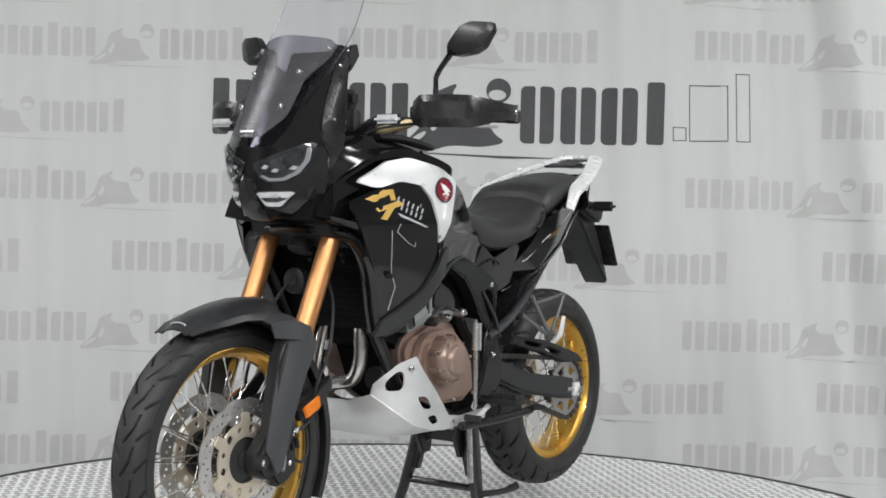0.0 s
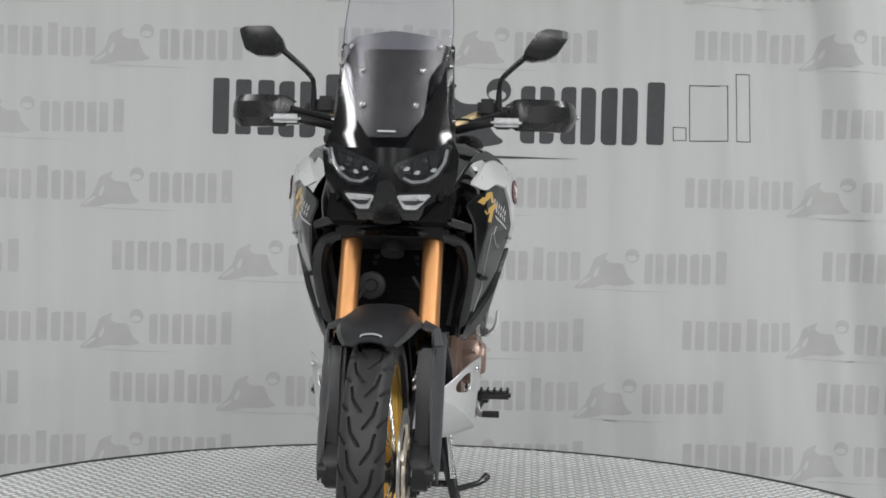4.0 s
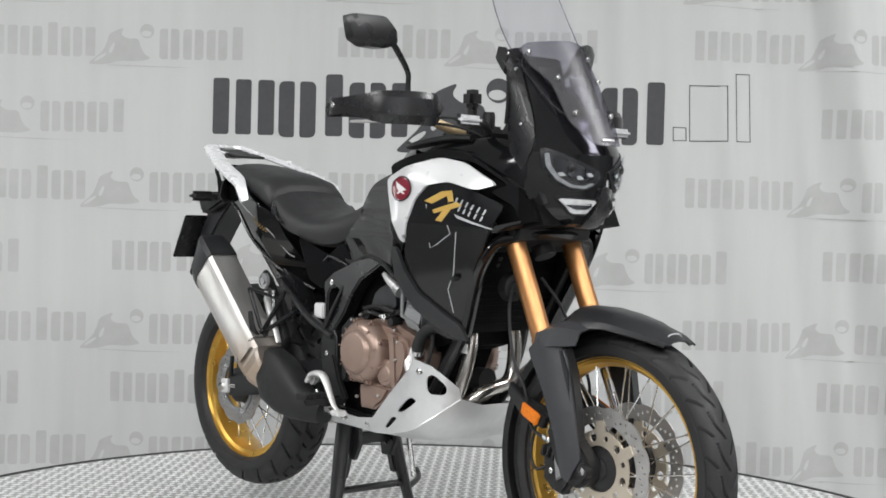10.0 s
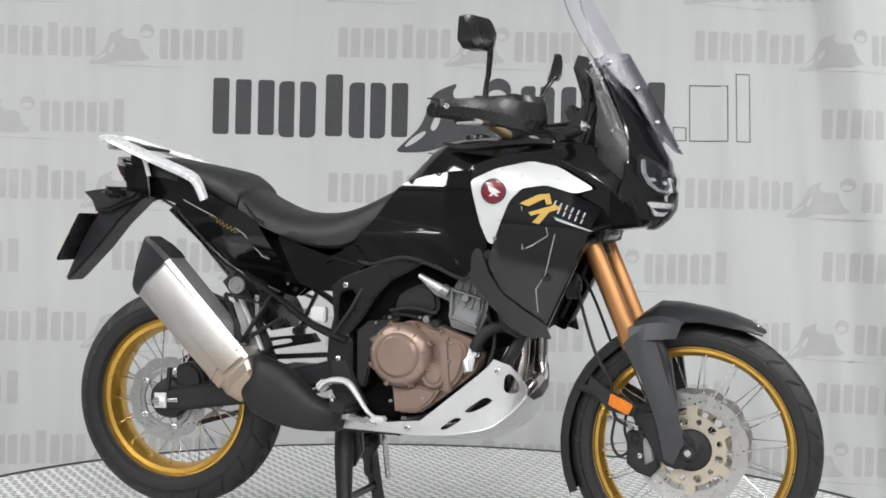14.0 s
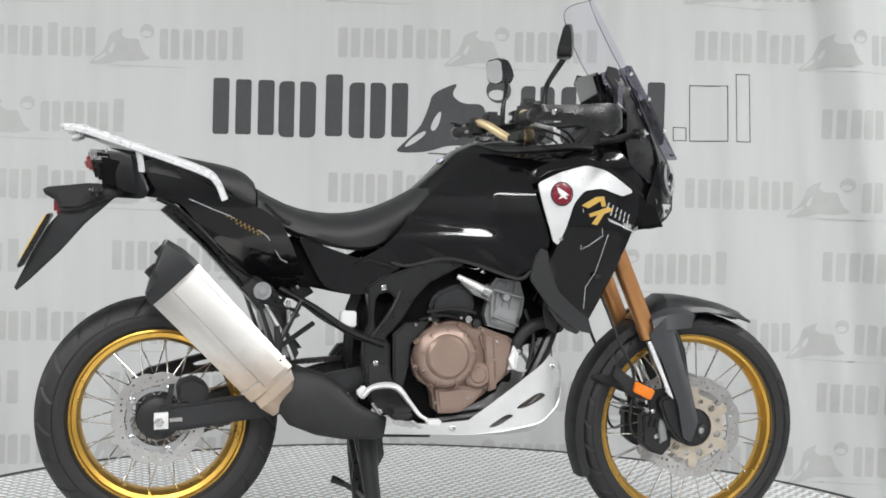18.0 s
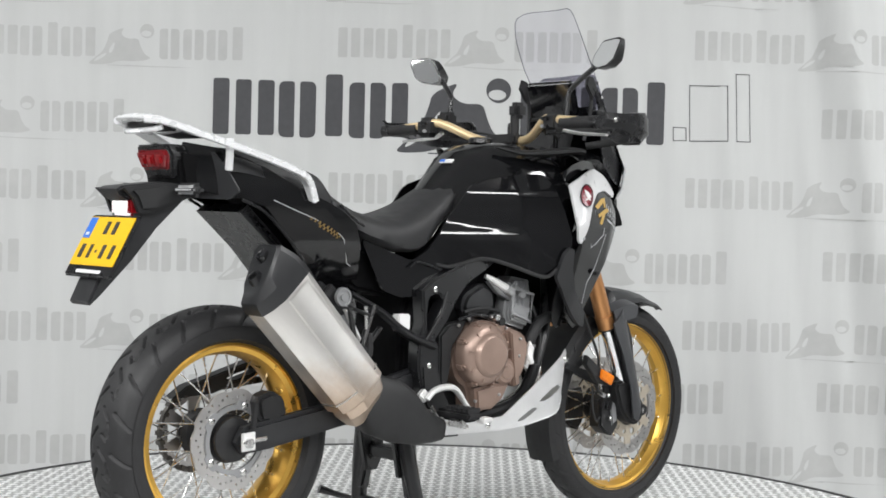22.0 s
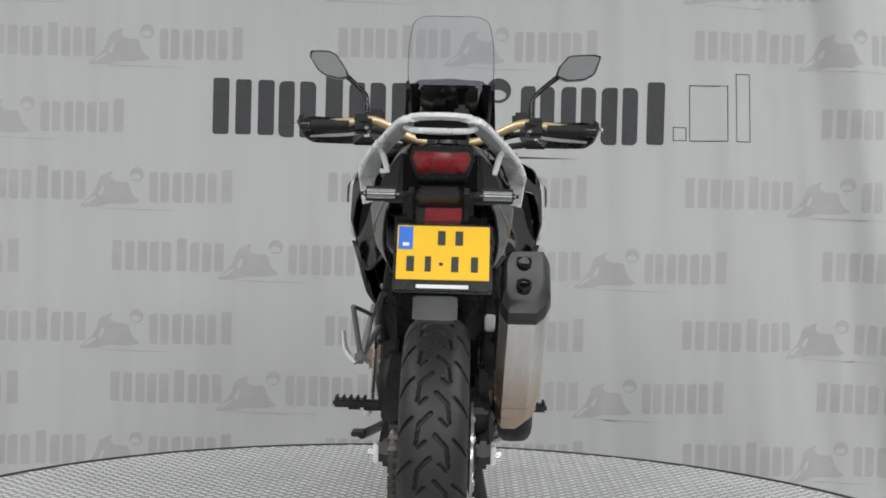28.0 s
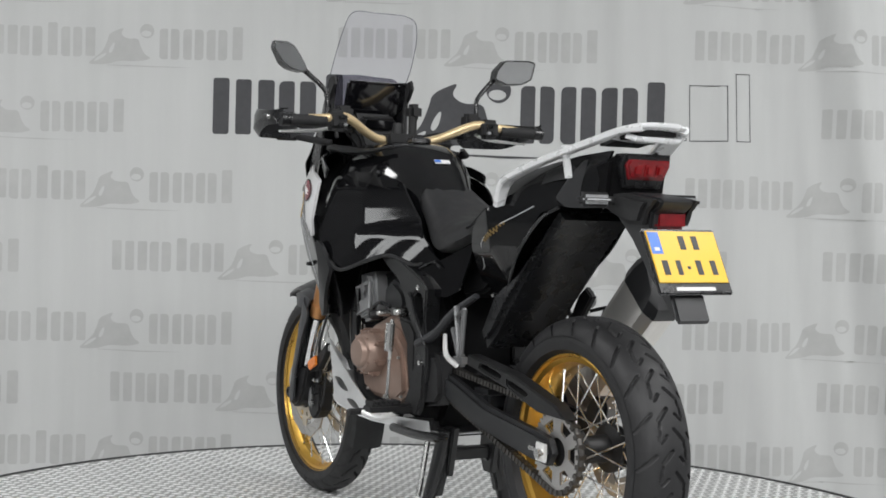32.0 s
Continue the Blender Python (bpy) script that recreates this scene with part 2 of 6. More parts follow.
def front_shell(poly, xf, thick=0.005, step=0.025, corner=0.2, times=2, holes=()):
    """A curved front panel: outline in y, z; xf gives x of its outer face."""
    poly = dense(rounded(poly, corner, times) if times else poly, step)
    pts, tris = flat_mesh(poly, [dense(rounded(h, 0.2, 2), step) for h in holes], step)
    return skin(pts, tris, lambda y, z: (xf(y, z), y, z), lambda y, z: (xf(y, z) - thick, y, z))


def slab(poly, y0, y1, bevel=0.004, holes=(), corner=0.0, times=0, seg=2):
    """A flat side outline pushed out from y0 to y1, with rounded edges."""
    if times:
        poly = rounded(poly, corner or 0.2, times)
    pts, tris = flat_mesh(poly, [rounded(h, 0.2, 1) for h in holes])
    bm = skin(pts, tris, lambda x, z: (x, y1, z), lambda x, z: (x, y0, z))
    bmesh.ops.dissolve_limit(bm, angle_limit=0.01, verts=bm.verts, edges=bm.edges)
    if bevel:
        edges = [e for e in bm.edges if len(e.link_faces) == 2 and e.calc_face_angle(0) > 0.9 and (abs(e.verts[0].co.y - e.verts[1].co.y) < 1e-6)]
        bmesh.ops.bevel(bm, geom=edges, offset=bevel, segments=seg, affect="EDGES", clamp_overlap=True)
    return bm


def block(size, bevel=0.006, m=None, seg=2):
    bm = bmesh.new()
    bmesh.ops.create_cube(bm, size=1, matrix=Matrix.Diagonal((*size, 1)))
    if bevel:
        bmesh.ops.bevel(bm, geom=list(bm.edges), offset=bevel, segments=seg, affect="EDGES", clamp_overlap=True)
    if m is not None:
        bmesh.ops.transform(bm, matrix=m, verts=bm.verts)
    return bm


def smooth_path(pts, n=6):
    pts = [Vector(p) for p in pts]
    if len(pts) < 3 or n < 2:
        return pts
    ext = [pts[0] * 2 - pts[1], *pts, pts[-1] * 2 - pts[-2]]
    out = []
    for i in range(1, len(ext) - 2):
        p0, p1, p2, p3 = ext[i - 1:i + 3]
        for k in range(n):
            t = k / n
            out.append(0.5 * ((2 * p1) + (p2 - p0) * t + (2 * p0 - 5 * p1 + 4 * p2 - p3) * t * t + (3 * p1 - p0 - 3 * p2 + p3) * t ** 3))
    return [*out, pts[-1]]


def tube(pts, r, n=10, smooth=6, flat=1.0, up=(0, 0, 1), ends=None, bm=None):
    """A swept round or flattened bar along a path; r may be a list, one radius a given point."""
    path = smooth_path(pts, smooth)
    if isinstance(r, (list, tuple)):
        k = (len(path) - 1) / (len(r) - 1)
        rad = [r[min(int(i / k), len(r) - 2)] * (1 - (i / k - min(int(i / k), len(r) - 2))) + r[min(int(i / k), len(r) - 2) + 1] * (i / k - min(int(i / k), len(r) - 2)) for i in range(len(path))]
    else:
        rad = [r] * len(path)
    bm = bm or bmesh.new()
    rings, up = [], Vector(up)
    for i, p in enumerate(path):
        d = (path[min(i + 1, len(path) - 1)] - path[max(i - 1, 0)]).normalized()
        side = d.cross(up)
        if side.length < 1e-3:
            side = d.cross(Vector((1, 0, 0)))
        side.normalize()
        u = side.cross(d).normalized()
        up = u
        rings.append([bm.verts.new(p + side * (math.cos(a) * rad[i]) + u * (math.sin(a) * rad[i] * flat)) for a in (2 * math.pi * (k + 0.5) / n for k in range(n))])
    for a, b in zip(rings, rings[1:]):
        for k in range(n):
            bm.faces.new((a[k], a[(k + 1) % n], b[(k + 1) % n], b[k]))
    bm.faces.new(rings[0][::-1])
    bm.faces.new(rings[-1])
    return bm


def lathe(profile, n=48, closed=False, bm=None, m=None, caps=True):
    """Turns a profile of (radius, y) round the y axis."""
    bm = bm or bmesh.new()
    rings = []
    for k in range(n):
        a = 2 * math.pi * k / n
        rings.append([bm.verts.new((r * math.cos(a), y, r * math.sin(a))) for r, y in profile])
    m_ = len(profile)
    for k in range(n):
        a, b = rings[k], rings[(k + 1) % n]
        for i in range(m_ if closed else m_ - 1):
            j = (i + 1) % m_
            bm.faces.new((a[i], a[j], b[j], b[i]))
    if not closed and caps:
        for i in (0, m_ - 1):
            if profile[i][0] > 1e-6:
                bm.faces.new([rings[k][i] for k in range(n)])
    bmesh.ops.remove_doubles(bm, verts=bm.verts, dist=1e-6)
    if m is not None:
        bmesh.ops.transform(bm, matrix=m, verts=bm.verts)
    return bm


def loft(rings, caps=True, closed=True):
    bm = bmesh.new()
    vs = [[bm.verts.new(p) for p in r] for r in rings]
    n = len(rings[0])
    for a, b in zip(vs, vs[1:]):
        for k in range(n if closed else n - 1):
            bm.faces.new((a[k], a[(k + 1) % n], b[(k + 1) % n], b[k]))
    if caps:
        bm.faces.new(vs[0][::-1])
        bm.faces.new(vs[-1])
    return bm


def thicken(bm, t):
    """Gives an open sheet a thickness."""
    bmesh.ops.recalc_face_normals(bm, faces=bm.faces)
    bmesh.ops.solidify(bm, geom=list(bm.faces), thickness=t)
    return bm


def lerp_table(table, x):
    """Looks a value up between the rows (x, value) of a short table."""
    if x <= table[0][0]:
        return table[0][1]
    for (a, va), (b, vb) in zip(table, table[1:]):
        if x <= b:
            return va + (vb - va) * (x - a) / (b - a)
    return table[-1][1]


def at(m, bm):
    bmesh.ops.transform(bm, matrix=m, verts=bm.verts)
    return bm


def bolt(parent, p, r=0.007, out=1, mat=None, name="bolt"):
    bm = lathe([(0, 0.004), (r * 0.5, 0.004), (r * 0.55, 0.0015), (r * 0.6, 0.005), (r, 0.003), (r, -0.004), (0, -0.004)], 12)
    if out < 0:
        bmesh.ops.scale(bm, vec=(1, -1, 1), verts=bm.verts)
    return part(name, bm, mat or STEEL, parent, loc=p)


# ---- setting: hall, printed banner, turntable ----
BANNER_Y = 2.3


def hall_box(name, size, centre, mat, label):
    return tagged(part(name, block(size, 0.0, Matrix.Translation(centre)), mat, None), label, kind="structure")


hall_box("ground", (14, 12, 0.2), (0, -2.5, -0.60), HALLFLOOR, "smooth grey painted concrete floor of the hall")
hall_box("wall_north", (14, 0.2, 5.1), (0, 3.4, 2.05), HALLWALL, "plain grey hall wall behind the banner")
hall_box("wall_south", (14, 0.2, 5.1), (0, -8.4, 2.05), HALLSOUTH, "plain grey hall wall facing the banner")
hall_box("wall_east", (0.2, 11.6, 5.1), (6.9, -2.5, 2.05), HALLWALL, "plain grey hall side wall")
hall_box("wall_west", (0.2, 11.6, 5.1), (-6.9, -2.5, 2.05), HALLWALL, "plain grey hall side wall")
hall_box("ceiling", (14, 12, 0.2), (0, -2.5, CEIL + 0.11), HALLCEIL, "plain white hall ceiling")


def ceiling_light(x, y):
    root = new("ceiling_light")
    root.location = (x, y, CEIL)
    tagged(root, "white rectangular ceiling light with a frosted diffuser", "lamp", "ceiling lights")
    bm = block((0.9, 1.8, 0.06), 0.008, Matrix.Translation((0, 0, -0.03)))
    part("housing", bm, HALLCEIL, root)
    part("diffuser", block((0.8, 1.7, 0.012), 0.004, Matrix.Translation((0, 0, -0.066))), DIFFUSER, root)
    return root


lamp_fixture = ceiling_light(*PANELS[0])
for px, py in PANELS[1:]:
    copy_thing(lamp_fixture, Matrix.Translation((px, py, CEIL)))


def studio_light(x, y):
    root = new("studio_light")
    root.matrix_basis = pose(x, y, -0.5, 0, 0, math.degrees(math.atan2(0.1 - y, -x)))
    tagged(root, "square white studio light panel on a black tripod stand", "studio light", "studio lights")
    part("panel_frame", block((0.05, 0.78, 0.78), 0.01, Matrix.Translation((-0.04, 0, 1.45))), EDGE, root)
    part("diffuser", block((0.008, 0.7, 0.7), 0.003, Matrix.Translation((-0.011, 0, 1.45))), DIFFUSER, root)
    part("pole", tube([(-0.10, 0, 0.12), (-0.10, 0, 1.7)], 0.018, 12, 1), EDGE, root)
    for k in range(3):
        a = radians(60 + 120 * k)
        part("leg", tube([(-0.10, 0, 0.45), (-0.10 + 0.42 * math.cos(a), 0.42 * math.sin(a), 0.012)], 0.011, 8, 1), EDGE, root)
    return root


for px, py in SIDE_LIGHTS:
    studio_light(px, py)


def fold(x, z):
    """How far the hanging cloth stands out from its plane at x, z."""
    lean = 0.10 * (z - 1.0)
    u = x + lean * (0.35 + 0.25 * x)
    f = 0.022 * math.sin(2.3 * u + 0.7) + 0.013 * math.sin(5.9 * u + 1.1 + 0.3 * z) + 0.007 * math.sin(13.7 * u + 0.9 * math.sin(1.7 * z))
    f += 0.0045 * math.sin(27.0 * u + 1.3 * z) * max(0.0, math.sin(1.9 * u + 0.4)) + 0.002 * math.sin(51.0 * u + 0.8 * math.sin(2.1 * z + u))
    side = max(0.0, x - 0.9, -1.3 - x)
    f += 0.040 * side * math.sin(9.0 * (u + 0.12 * z) + 0.6) + 0.013 * side * math.sin(21.0 * (u + 0.10 * z))
    return f + 0.03 * max(0.0, 0.25 - z) ** 2


def cloth(x0, x1, z0, z1, nx, nz, off):
    bm = bmesh.new()
    g = [[bm.verts.new((x0 + (x1 - x0) * i / nx, BANNER_Y - off - fold(x0 + (x1 - x0) * i / nx, z0 + (z1 - z0) * j / nz), z0 + (z1 - z0) * j / nz)) for i in range(nx + 1)] for j in range(nz + 1)]
    for j in range(nz):
        for i in range(nx):
            bm.faces.new((g[j][i], g[j][i + 1], g[j + 1][i + 1], g[j + 1][i]))
    return thicken(bm, -0.003)


banner = new("backdrop")
tagged(banner, "light grey printed cloth backdrop hanging in soft vertical folds", kind="structure")
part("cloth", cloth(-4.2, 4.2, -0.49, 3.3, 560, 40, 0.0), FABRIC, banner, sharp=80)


def print_shape(name, poly, mat, off=0.0013, step=0.05, corner=0.18, times=0, holes=()):
    """A flat printed shape that lies on the folded cloth."""
    poly = dense(rounded(poly, corner, times) if times else poly, step)
    pts, tris = flat_mesh(poly, holes, step)
    bm = bmesh.new()
    vs = [bm.verts.new((x, BANNER_Y - off - fold(x, z), z)) for x, z in pts]
    for t in tris:
        bm.faces.new([vs[i] for i in t])
    return part(name, bm, mat, banner, sharp=80)


# strokes of the big print, as plain bars: (start, end, foot, head, rounding on its left, on its right) in shares of its length and height
STROKES = [(0.000, 0.030, 0, 1, 0.2, 0.2), (0.042, 0.071, 0, 0.98, 0.2, 0.2), (0.083, 0.113, 0, 0.98, 0.2, 0.2), (0.121, 0.150, -0.03, 0.97, 0.45, 0.2), (0.160, 0.190, -0.03, 0.97, 0.2, 0.45),
           (0.208, 0.240, 0, 1.10, 0.2, 0.2), (0.252, 0.281, -0.03, 0.96, 0.45, 0.2), (0.291, 0.320, -0.03, 0.96, 0.2, 0.45), (0.331, 0.361, 0, 0.96, 0.2, 0.2),
           (0.569, 0.596, -0.07, 0.95, 0.45, 0.2), (0.605, 0.632, -0.07, 0.95, 0.2, 0.45), (0.644, 0.672, -0.07, 0.95, 0.45, 0.2), (0.681, 0.709, -0.07, 0.95, 0.2, 0.45),
           (0.719, 0.748, -0.07, 0.95, 0.45, 0.2), (0.757, 0.786, -0.07, 0.95, 0.2, 0.45), (0.803, 0.836, -0.05, 1.06, 0.2, 0.2)]
MARK_FORM = [(0.335, -0.28), (0.36, -0.05), (0.385, 0.18), (0.40, 0.55), (0.405, 0.78), (0.455, 1.0), (0.44, 0.76), (0.462, 0.60), (0.50, 0.62),
         (0.508, 0.34), (0.52, 0.10), (0.545, -0.06), (0.50, -0.16), (0.44, -0.12), (0.40, -0.26)]
MARK_GAPS = [[(0.352, -0.20), (0.372, 0.02), (0.398, 0.14), (0.392, 0.02), (0.372, -0.12)],
              [(0.402, 0.16), (0.412, 0.38), (0.424, 0.50), (0.420, 0.24), (0.410, 0.10)]]


def emblem(x, z, length, height, mat, slope, tail=True, off=0.0013):
    """The repeated print as plain bars, a crouched plain blob and a round spot."""
    place = lambda u, v: (x + u * length, z + v * height + slope * u * length)
    for a, b, lo, hi, left, right in STROKES:
        ring = []
        for cu, cv, r, start in ((b, lo, right, 270), (b, hi, right, 0), (a, hi, left, 90), (a, lo, left, 180)):
            ru, rv = r * (b - a) * 0.85, r * (b - a) * 0.85 * length / height
            su, sv = (-1 if cu == b else 1), (-1 if cv == hi else 1)
            turn = [radians(start + 18 * q) for q in range(6)] if r else [0]
            ring += [place(cu + su * ru + ru * math.cos(q), cv + sv * rv + rv * math.sin(q)) if r else place(cu, cv) for q in turn]
        print_shape("print_bar", ring, mat, off, 0.028)
    print_shape("print_blob", [place(*p) for p in MARK_FORM], mat, off, 0.028, 0.22, 2, [rounded([place(*p) for p in h], 0.25, 2) for h in MARK_GAPS])
    cx, cz = place(0.528, 0.86)
    r = 0.023 * length
    spot = [(cx + r * math.cos(a), cz + r * math.sin(a)) for a in (2 * math.pi * k / 24 for k in range(24))]
    bite = [(cx + r * 0.72 * math.cos(a) - 0.1 * r, cz - 0.35 * r + r * 0.42 * math.sin(a)) for a in (2 * math.pi * k / 14 for k in range(14))]
    print_shape("print_spot", spot, mat, off, 0.028, holes=[bite])
    if tail:
        print_shape("print_line", [place(0.40, -0.27), place(0.68, -0.33), place(0.55, -0.345), place(0.40, -0.29)], mat, off, 0.028)


def frame_shape(poly, width, mat):
    cx, cz = sum(p[0] for p in poly) / len(poly), sum(p[1] for p in poly) / len(poly)
    w, h = max(p[0] for p in poly) - min(p[0] for p in poly), max(p[1] for p in poly) - min(p[1] for p in poly)
    hole = [(cx + (p[0] - cx) * (1 - 2 * width / w), cz + (p[1] - cz) * (1 - 2 * width / h)) for p in poly]
    print_shape("print_outline", poly, mat, 0.0013, 0.03, holes=[hole])


BIG = [(-1.001, 1.312), (-1.007, 1.570), (1.481, 1.335), (1.116, 1.331), (1.181, 1.333), (1.179, 1.395), (1.114, 1.396), (1.194, 1.331), (1.372, 1.335), (1.364, 1.592), (1.187, 1.590), (1.411, 1.334), (1.481, 1.335), (1.472, 1.650), (1.401, 1.648)]
emblem(BIG[0][0], BIG[0][1], BIG[2][0] - BIG[0][0], BIG[1][1] - BIG[0][1], DARKPRINT, 0.006)
for a, b in ((3, 7), (7, 11), (11, 15)):
    frame_shape(BIG[a:b], 0.004, DARKPRINT)

# the pale print in staggered rows over the whole cloth
SMALL = [(-0.432, 1.673), (-0.435, 1.810), (0.949, 1.709)]
LENGTH, HIGH = (SMALL[2][0] - SMALL[0][0]) * 1.03, SMALL[1][1] - SMALL[0][1]
ROWS = [(-2.059, 1.652), (-0.432, 1.678), (1.209, 1.705), (-3.682, 1.623), (2.860, 1.735), (-2.599, 1.310), (1.812, 1.359), (-4.221, 1.285), (-2.094, 0.995), (-0.463, 1.012), (1.182, 1.026), (-3.719, 0.978), (2.837, 1.041), (-3.062, 0.657), (-1.450, 0.676), (0.192, 0.676), (1.841, 0.700), (3.501, 0.717), (-2.083, 0.343), (-0.461, 0.350), (1.188, 0.368), (-3.712, 0.325), (2.846, 0.386), (-3.054, 0.052), (-1.449, 0.069), (0.197, 0.075), (1.839, 0.087), (3.492, 0.096), (-2.074, -0.223), (-0.449, -0.215), (1.204, -0.203), (-3.706, -0.236), (2.867, -0.197), (-2.608, 1.939), (-0.981, 1.966), (0.660, 1.994), (-4.227, 1.911), (2.295, 2.021), (-2.069, 2.276), (-0.446, 2.299), (1.192, 2.323), (-3.046, -0.540), (-1.437, -0.525), (0.212, -0.510), (1.857, -0.494)]
for ex, ez in ROWS:
    if abs(ex) < 3.9:
        emblem(ex, ez, LENGTH, HIGH, PALEPRINT, 0.006, True, 0.0013)

# turntable: a round deck of aluminium tread plate with a black edge strip
DECK_R = 1.711
deck = new("turntable")
tagged(deck, "round turntable deck of bright aluminium tread plate", "turntable")
part("deck", lathe([(0, 0.0), (DECK_R - 0.02, 0.0), (DECK_R - 0.02, -0.03), (0, -0.03)], 160, m=Matrix.Rotation(radians(90), 4, "X")), TREAD, deck)
bm = lathe([(DECK_R - 0.018, 0.003), (DECK_R, 0.003), (DECK_R + 0.004, -0.002), (DECK_R + 0.004, -0.15), (DECK_R - 0.018, -0.15)], 160, closed=True)
part("edge_strip", at(Matrix.Rotation(radians(90), 4, "X"), bm), EDGE, deck, "black rubber edge strip")


def tread_bars():
    """Raised lozenges in rows of alternating lean."""
    verts, faces = [], []
    pitch, length, wide, high = 0.0520, 0.0215, 0.0105, 0.0024
    n = int(2 * DECK_R / pitch)
    for i in range(-n // 2 - 1, n // 2 + 2):
        for j in range(-n // 2 - 1, n // 2 + 2):
            for k in range(2):
                x, y = (i + 0.5 * k) * pitch, (j + 0.5 * k) * pitch
                if math.hypot(x, y) > DECK_R - 0.035:
                    continue
                a = radians(45 if k else -45)
                c, s = math.cos(a), math.sin(a)
                b = len(verts)
                for u, v, w in ((-length, 0, 0), (0, -wide, 0), (length, 0, 0), (0, wide, 0), (-length * 0.55, 0, high), (0, -wide * 0.45, high), (length * 0.55, 0, high), (0, wide * 0.45, high)):
                    verts.append((x + c * u - s * v, y + s * u + c * v, w + 0.0002))
                faces += [(b + 4, b + 5, b + 6, b + 7)] + [(b + q, b + (q + 1) % 4, b + 4 + (q + 1) % 4, b + 4 + q) for q in range(4)]
    me = bpy.data.meshes.new("tread_pattern")
    me.from_pydata(verts, [], faces)
    me.materials.append(TREADBAR)
    ob = new("tread_pattern", me)
    ob.parent = deck
    return tagged(ob, "raised lozenge bars of the tread plate", kind="stuff")


tread_bars()
pedestal = part("podium", lathe([(0, 0), (1.5, 0), (1.55, -0.02), (1.55, -0.465), (0, -0.465)], 64, m=Matrix.Rotation(radians(90), 4, "X")), DARK, None)
pedestal.location.z = -0.035
tagged(pedestal, "black round podium under the turntable deck", "podium")


# ---- the motorcycle ----
bike = new("motorcycle")
tagged(bike, "black adventure motorcycle with gold spoked wheels, on its centre stand", "motorcycle")
FRONT_AXLE, REAR_AXLE = Vector((0.803, 0, 0.345)), Vector((-0.772, 0, 0.387))


def tyre(wheel, R, half, rim_r, pitches, cuts, label):
    """A carcass with a ring of tread segments, each with grooves sunk into its skin."""
    crown = lambda v: R - (R - rim_r) * 0.52 * (abs(v) ** 2.4)
    yv = lambda v: half * math.sin(v * 1.30) / math.sin(1.30)
    mid = rim_r + (crown(1) - rim_r) * 0.5
    prof = [(crown(v / 8) - 0.012, yv(v / 8)) for v in range(-8, 9)]
    side = [(crown(1) - 0.002, half * 1.004), (mid + 0.012, half * 1.02), (mid + 0.006, half * 1.028), (mid - 0.012, half * 0.98), (rim_r + 0.004, half * 0.80), (rim_r - 0.008, half * 0.66)]
    prof = [(r, -y) for r, y in reversed(side)] + prof + side
    part("tyre", lathe(prof, 120, caps=False), RUBBER, wheel, label)
    step = 2 * math.pi / pitches
    span = R * step
    lines = []
    for v0, u0, v1, u1, w in cuts:
        for s, du in ((1, 0.0), (-1, 0.5)):
            for lap in (-1, 0, 1):
                lines.append((s * v0 * half * 1.25, (u0 + du + lap) * span, s * v1 * half * 1.25, (u1 + du + lap) * span, w))

    def depth(v, u):
        px, py = v * half * 1.25, u * span
        best = 0.0
        for ax, ay, bx, by, w in lines:
            dx, dy = bx - ax, by - ay
            t = max(0.0, min(1.0, ((px - ax) * dx + (py - ay) * dy) / (dx * dx + dy * dy)))
            d = math.hypot(px - ax - t * dx, py - ay - t * dy)
            if d < w:
                best = max(best, min(1.0, (w - d) / 0.0012))
        return 0.008 * best

    nv, nu = 76, max(14, int(span / 0.0019))
    verts, faces = [], []
    for i in range(nv + 1):
        v = -1 + 2 * i / nv
        for k in range(nu + 1):
            a = step * k / nu
            r = crown(v) - depth(v, k / nu)
            verts.append((r * math.cos(a), yv(v), r * math.sin(a)))
    for i in range(nv):
        for k in range(nu):
            q = i * (nu + 1) + k
            faces.append((q, q + 1, q + nu + 2, q + nu + 1))
    bm = bmesh.new()
    vs = [bm.verts.new(p) for p in verts]
    for f in faces:
        bm.faces.new([vs[n] for n in f])
    bmesh.ops.recalc_face_normals(bm, faces=bm.faces)
    first = part("tread_segment", bm, RUBBER, wheel, sharp=60)
    for p in range(1, pitches):
        again(first, wheel, Matrix.Rotation(p * step, 4, "Y"))


def petal_disc(r0, r1, y0, y1, waves, holes, hole_r, depth):
    outer = [((r1 - depth * (0.5 + 0.5 * math.cos(waves * a)) ** 3) * math.cos(a), (r1 - depth * (0.5 + 0.5 * math.cos(waves * a)) ** 3) * math.sin(a)) for a in (2 * math.pi * k / 120 for k in range(120))]
    ring = [(r0 * math.cos(a), r0 * math.sin(a)) for a in (2 * math.pi * k / 48 for k in range(48))]
    drill = []
    for k in range(holes):
        a = 2 * math.pi * (k + 0.5) / holes
        rr = r1 - depth - 0.006 - (r1 - r0 - depth - 0.014) * (0.15, 0.5, 0.85)[k % 3]
        drill.append([(rr * math.cos(a) + hole_r * math.cos(b), rr * math.sin(a) + hole_r * math.sin(b)) for b in (2 * math.pi * q / 7 for q in range(7))])
    pts, tris = flat_mesh(outer, [ring, *drill])
    return skin(pts, tris, lambda x, z: (x, y1, z), lambda x, z: (x, y0, z))


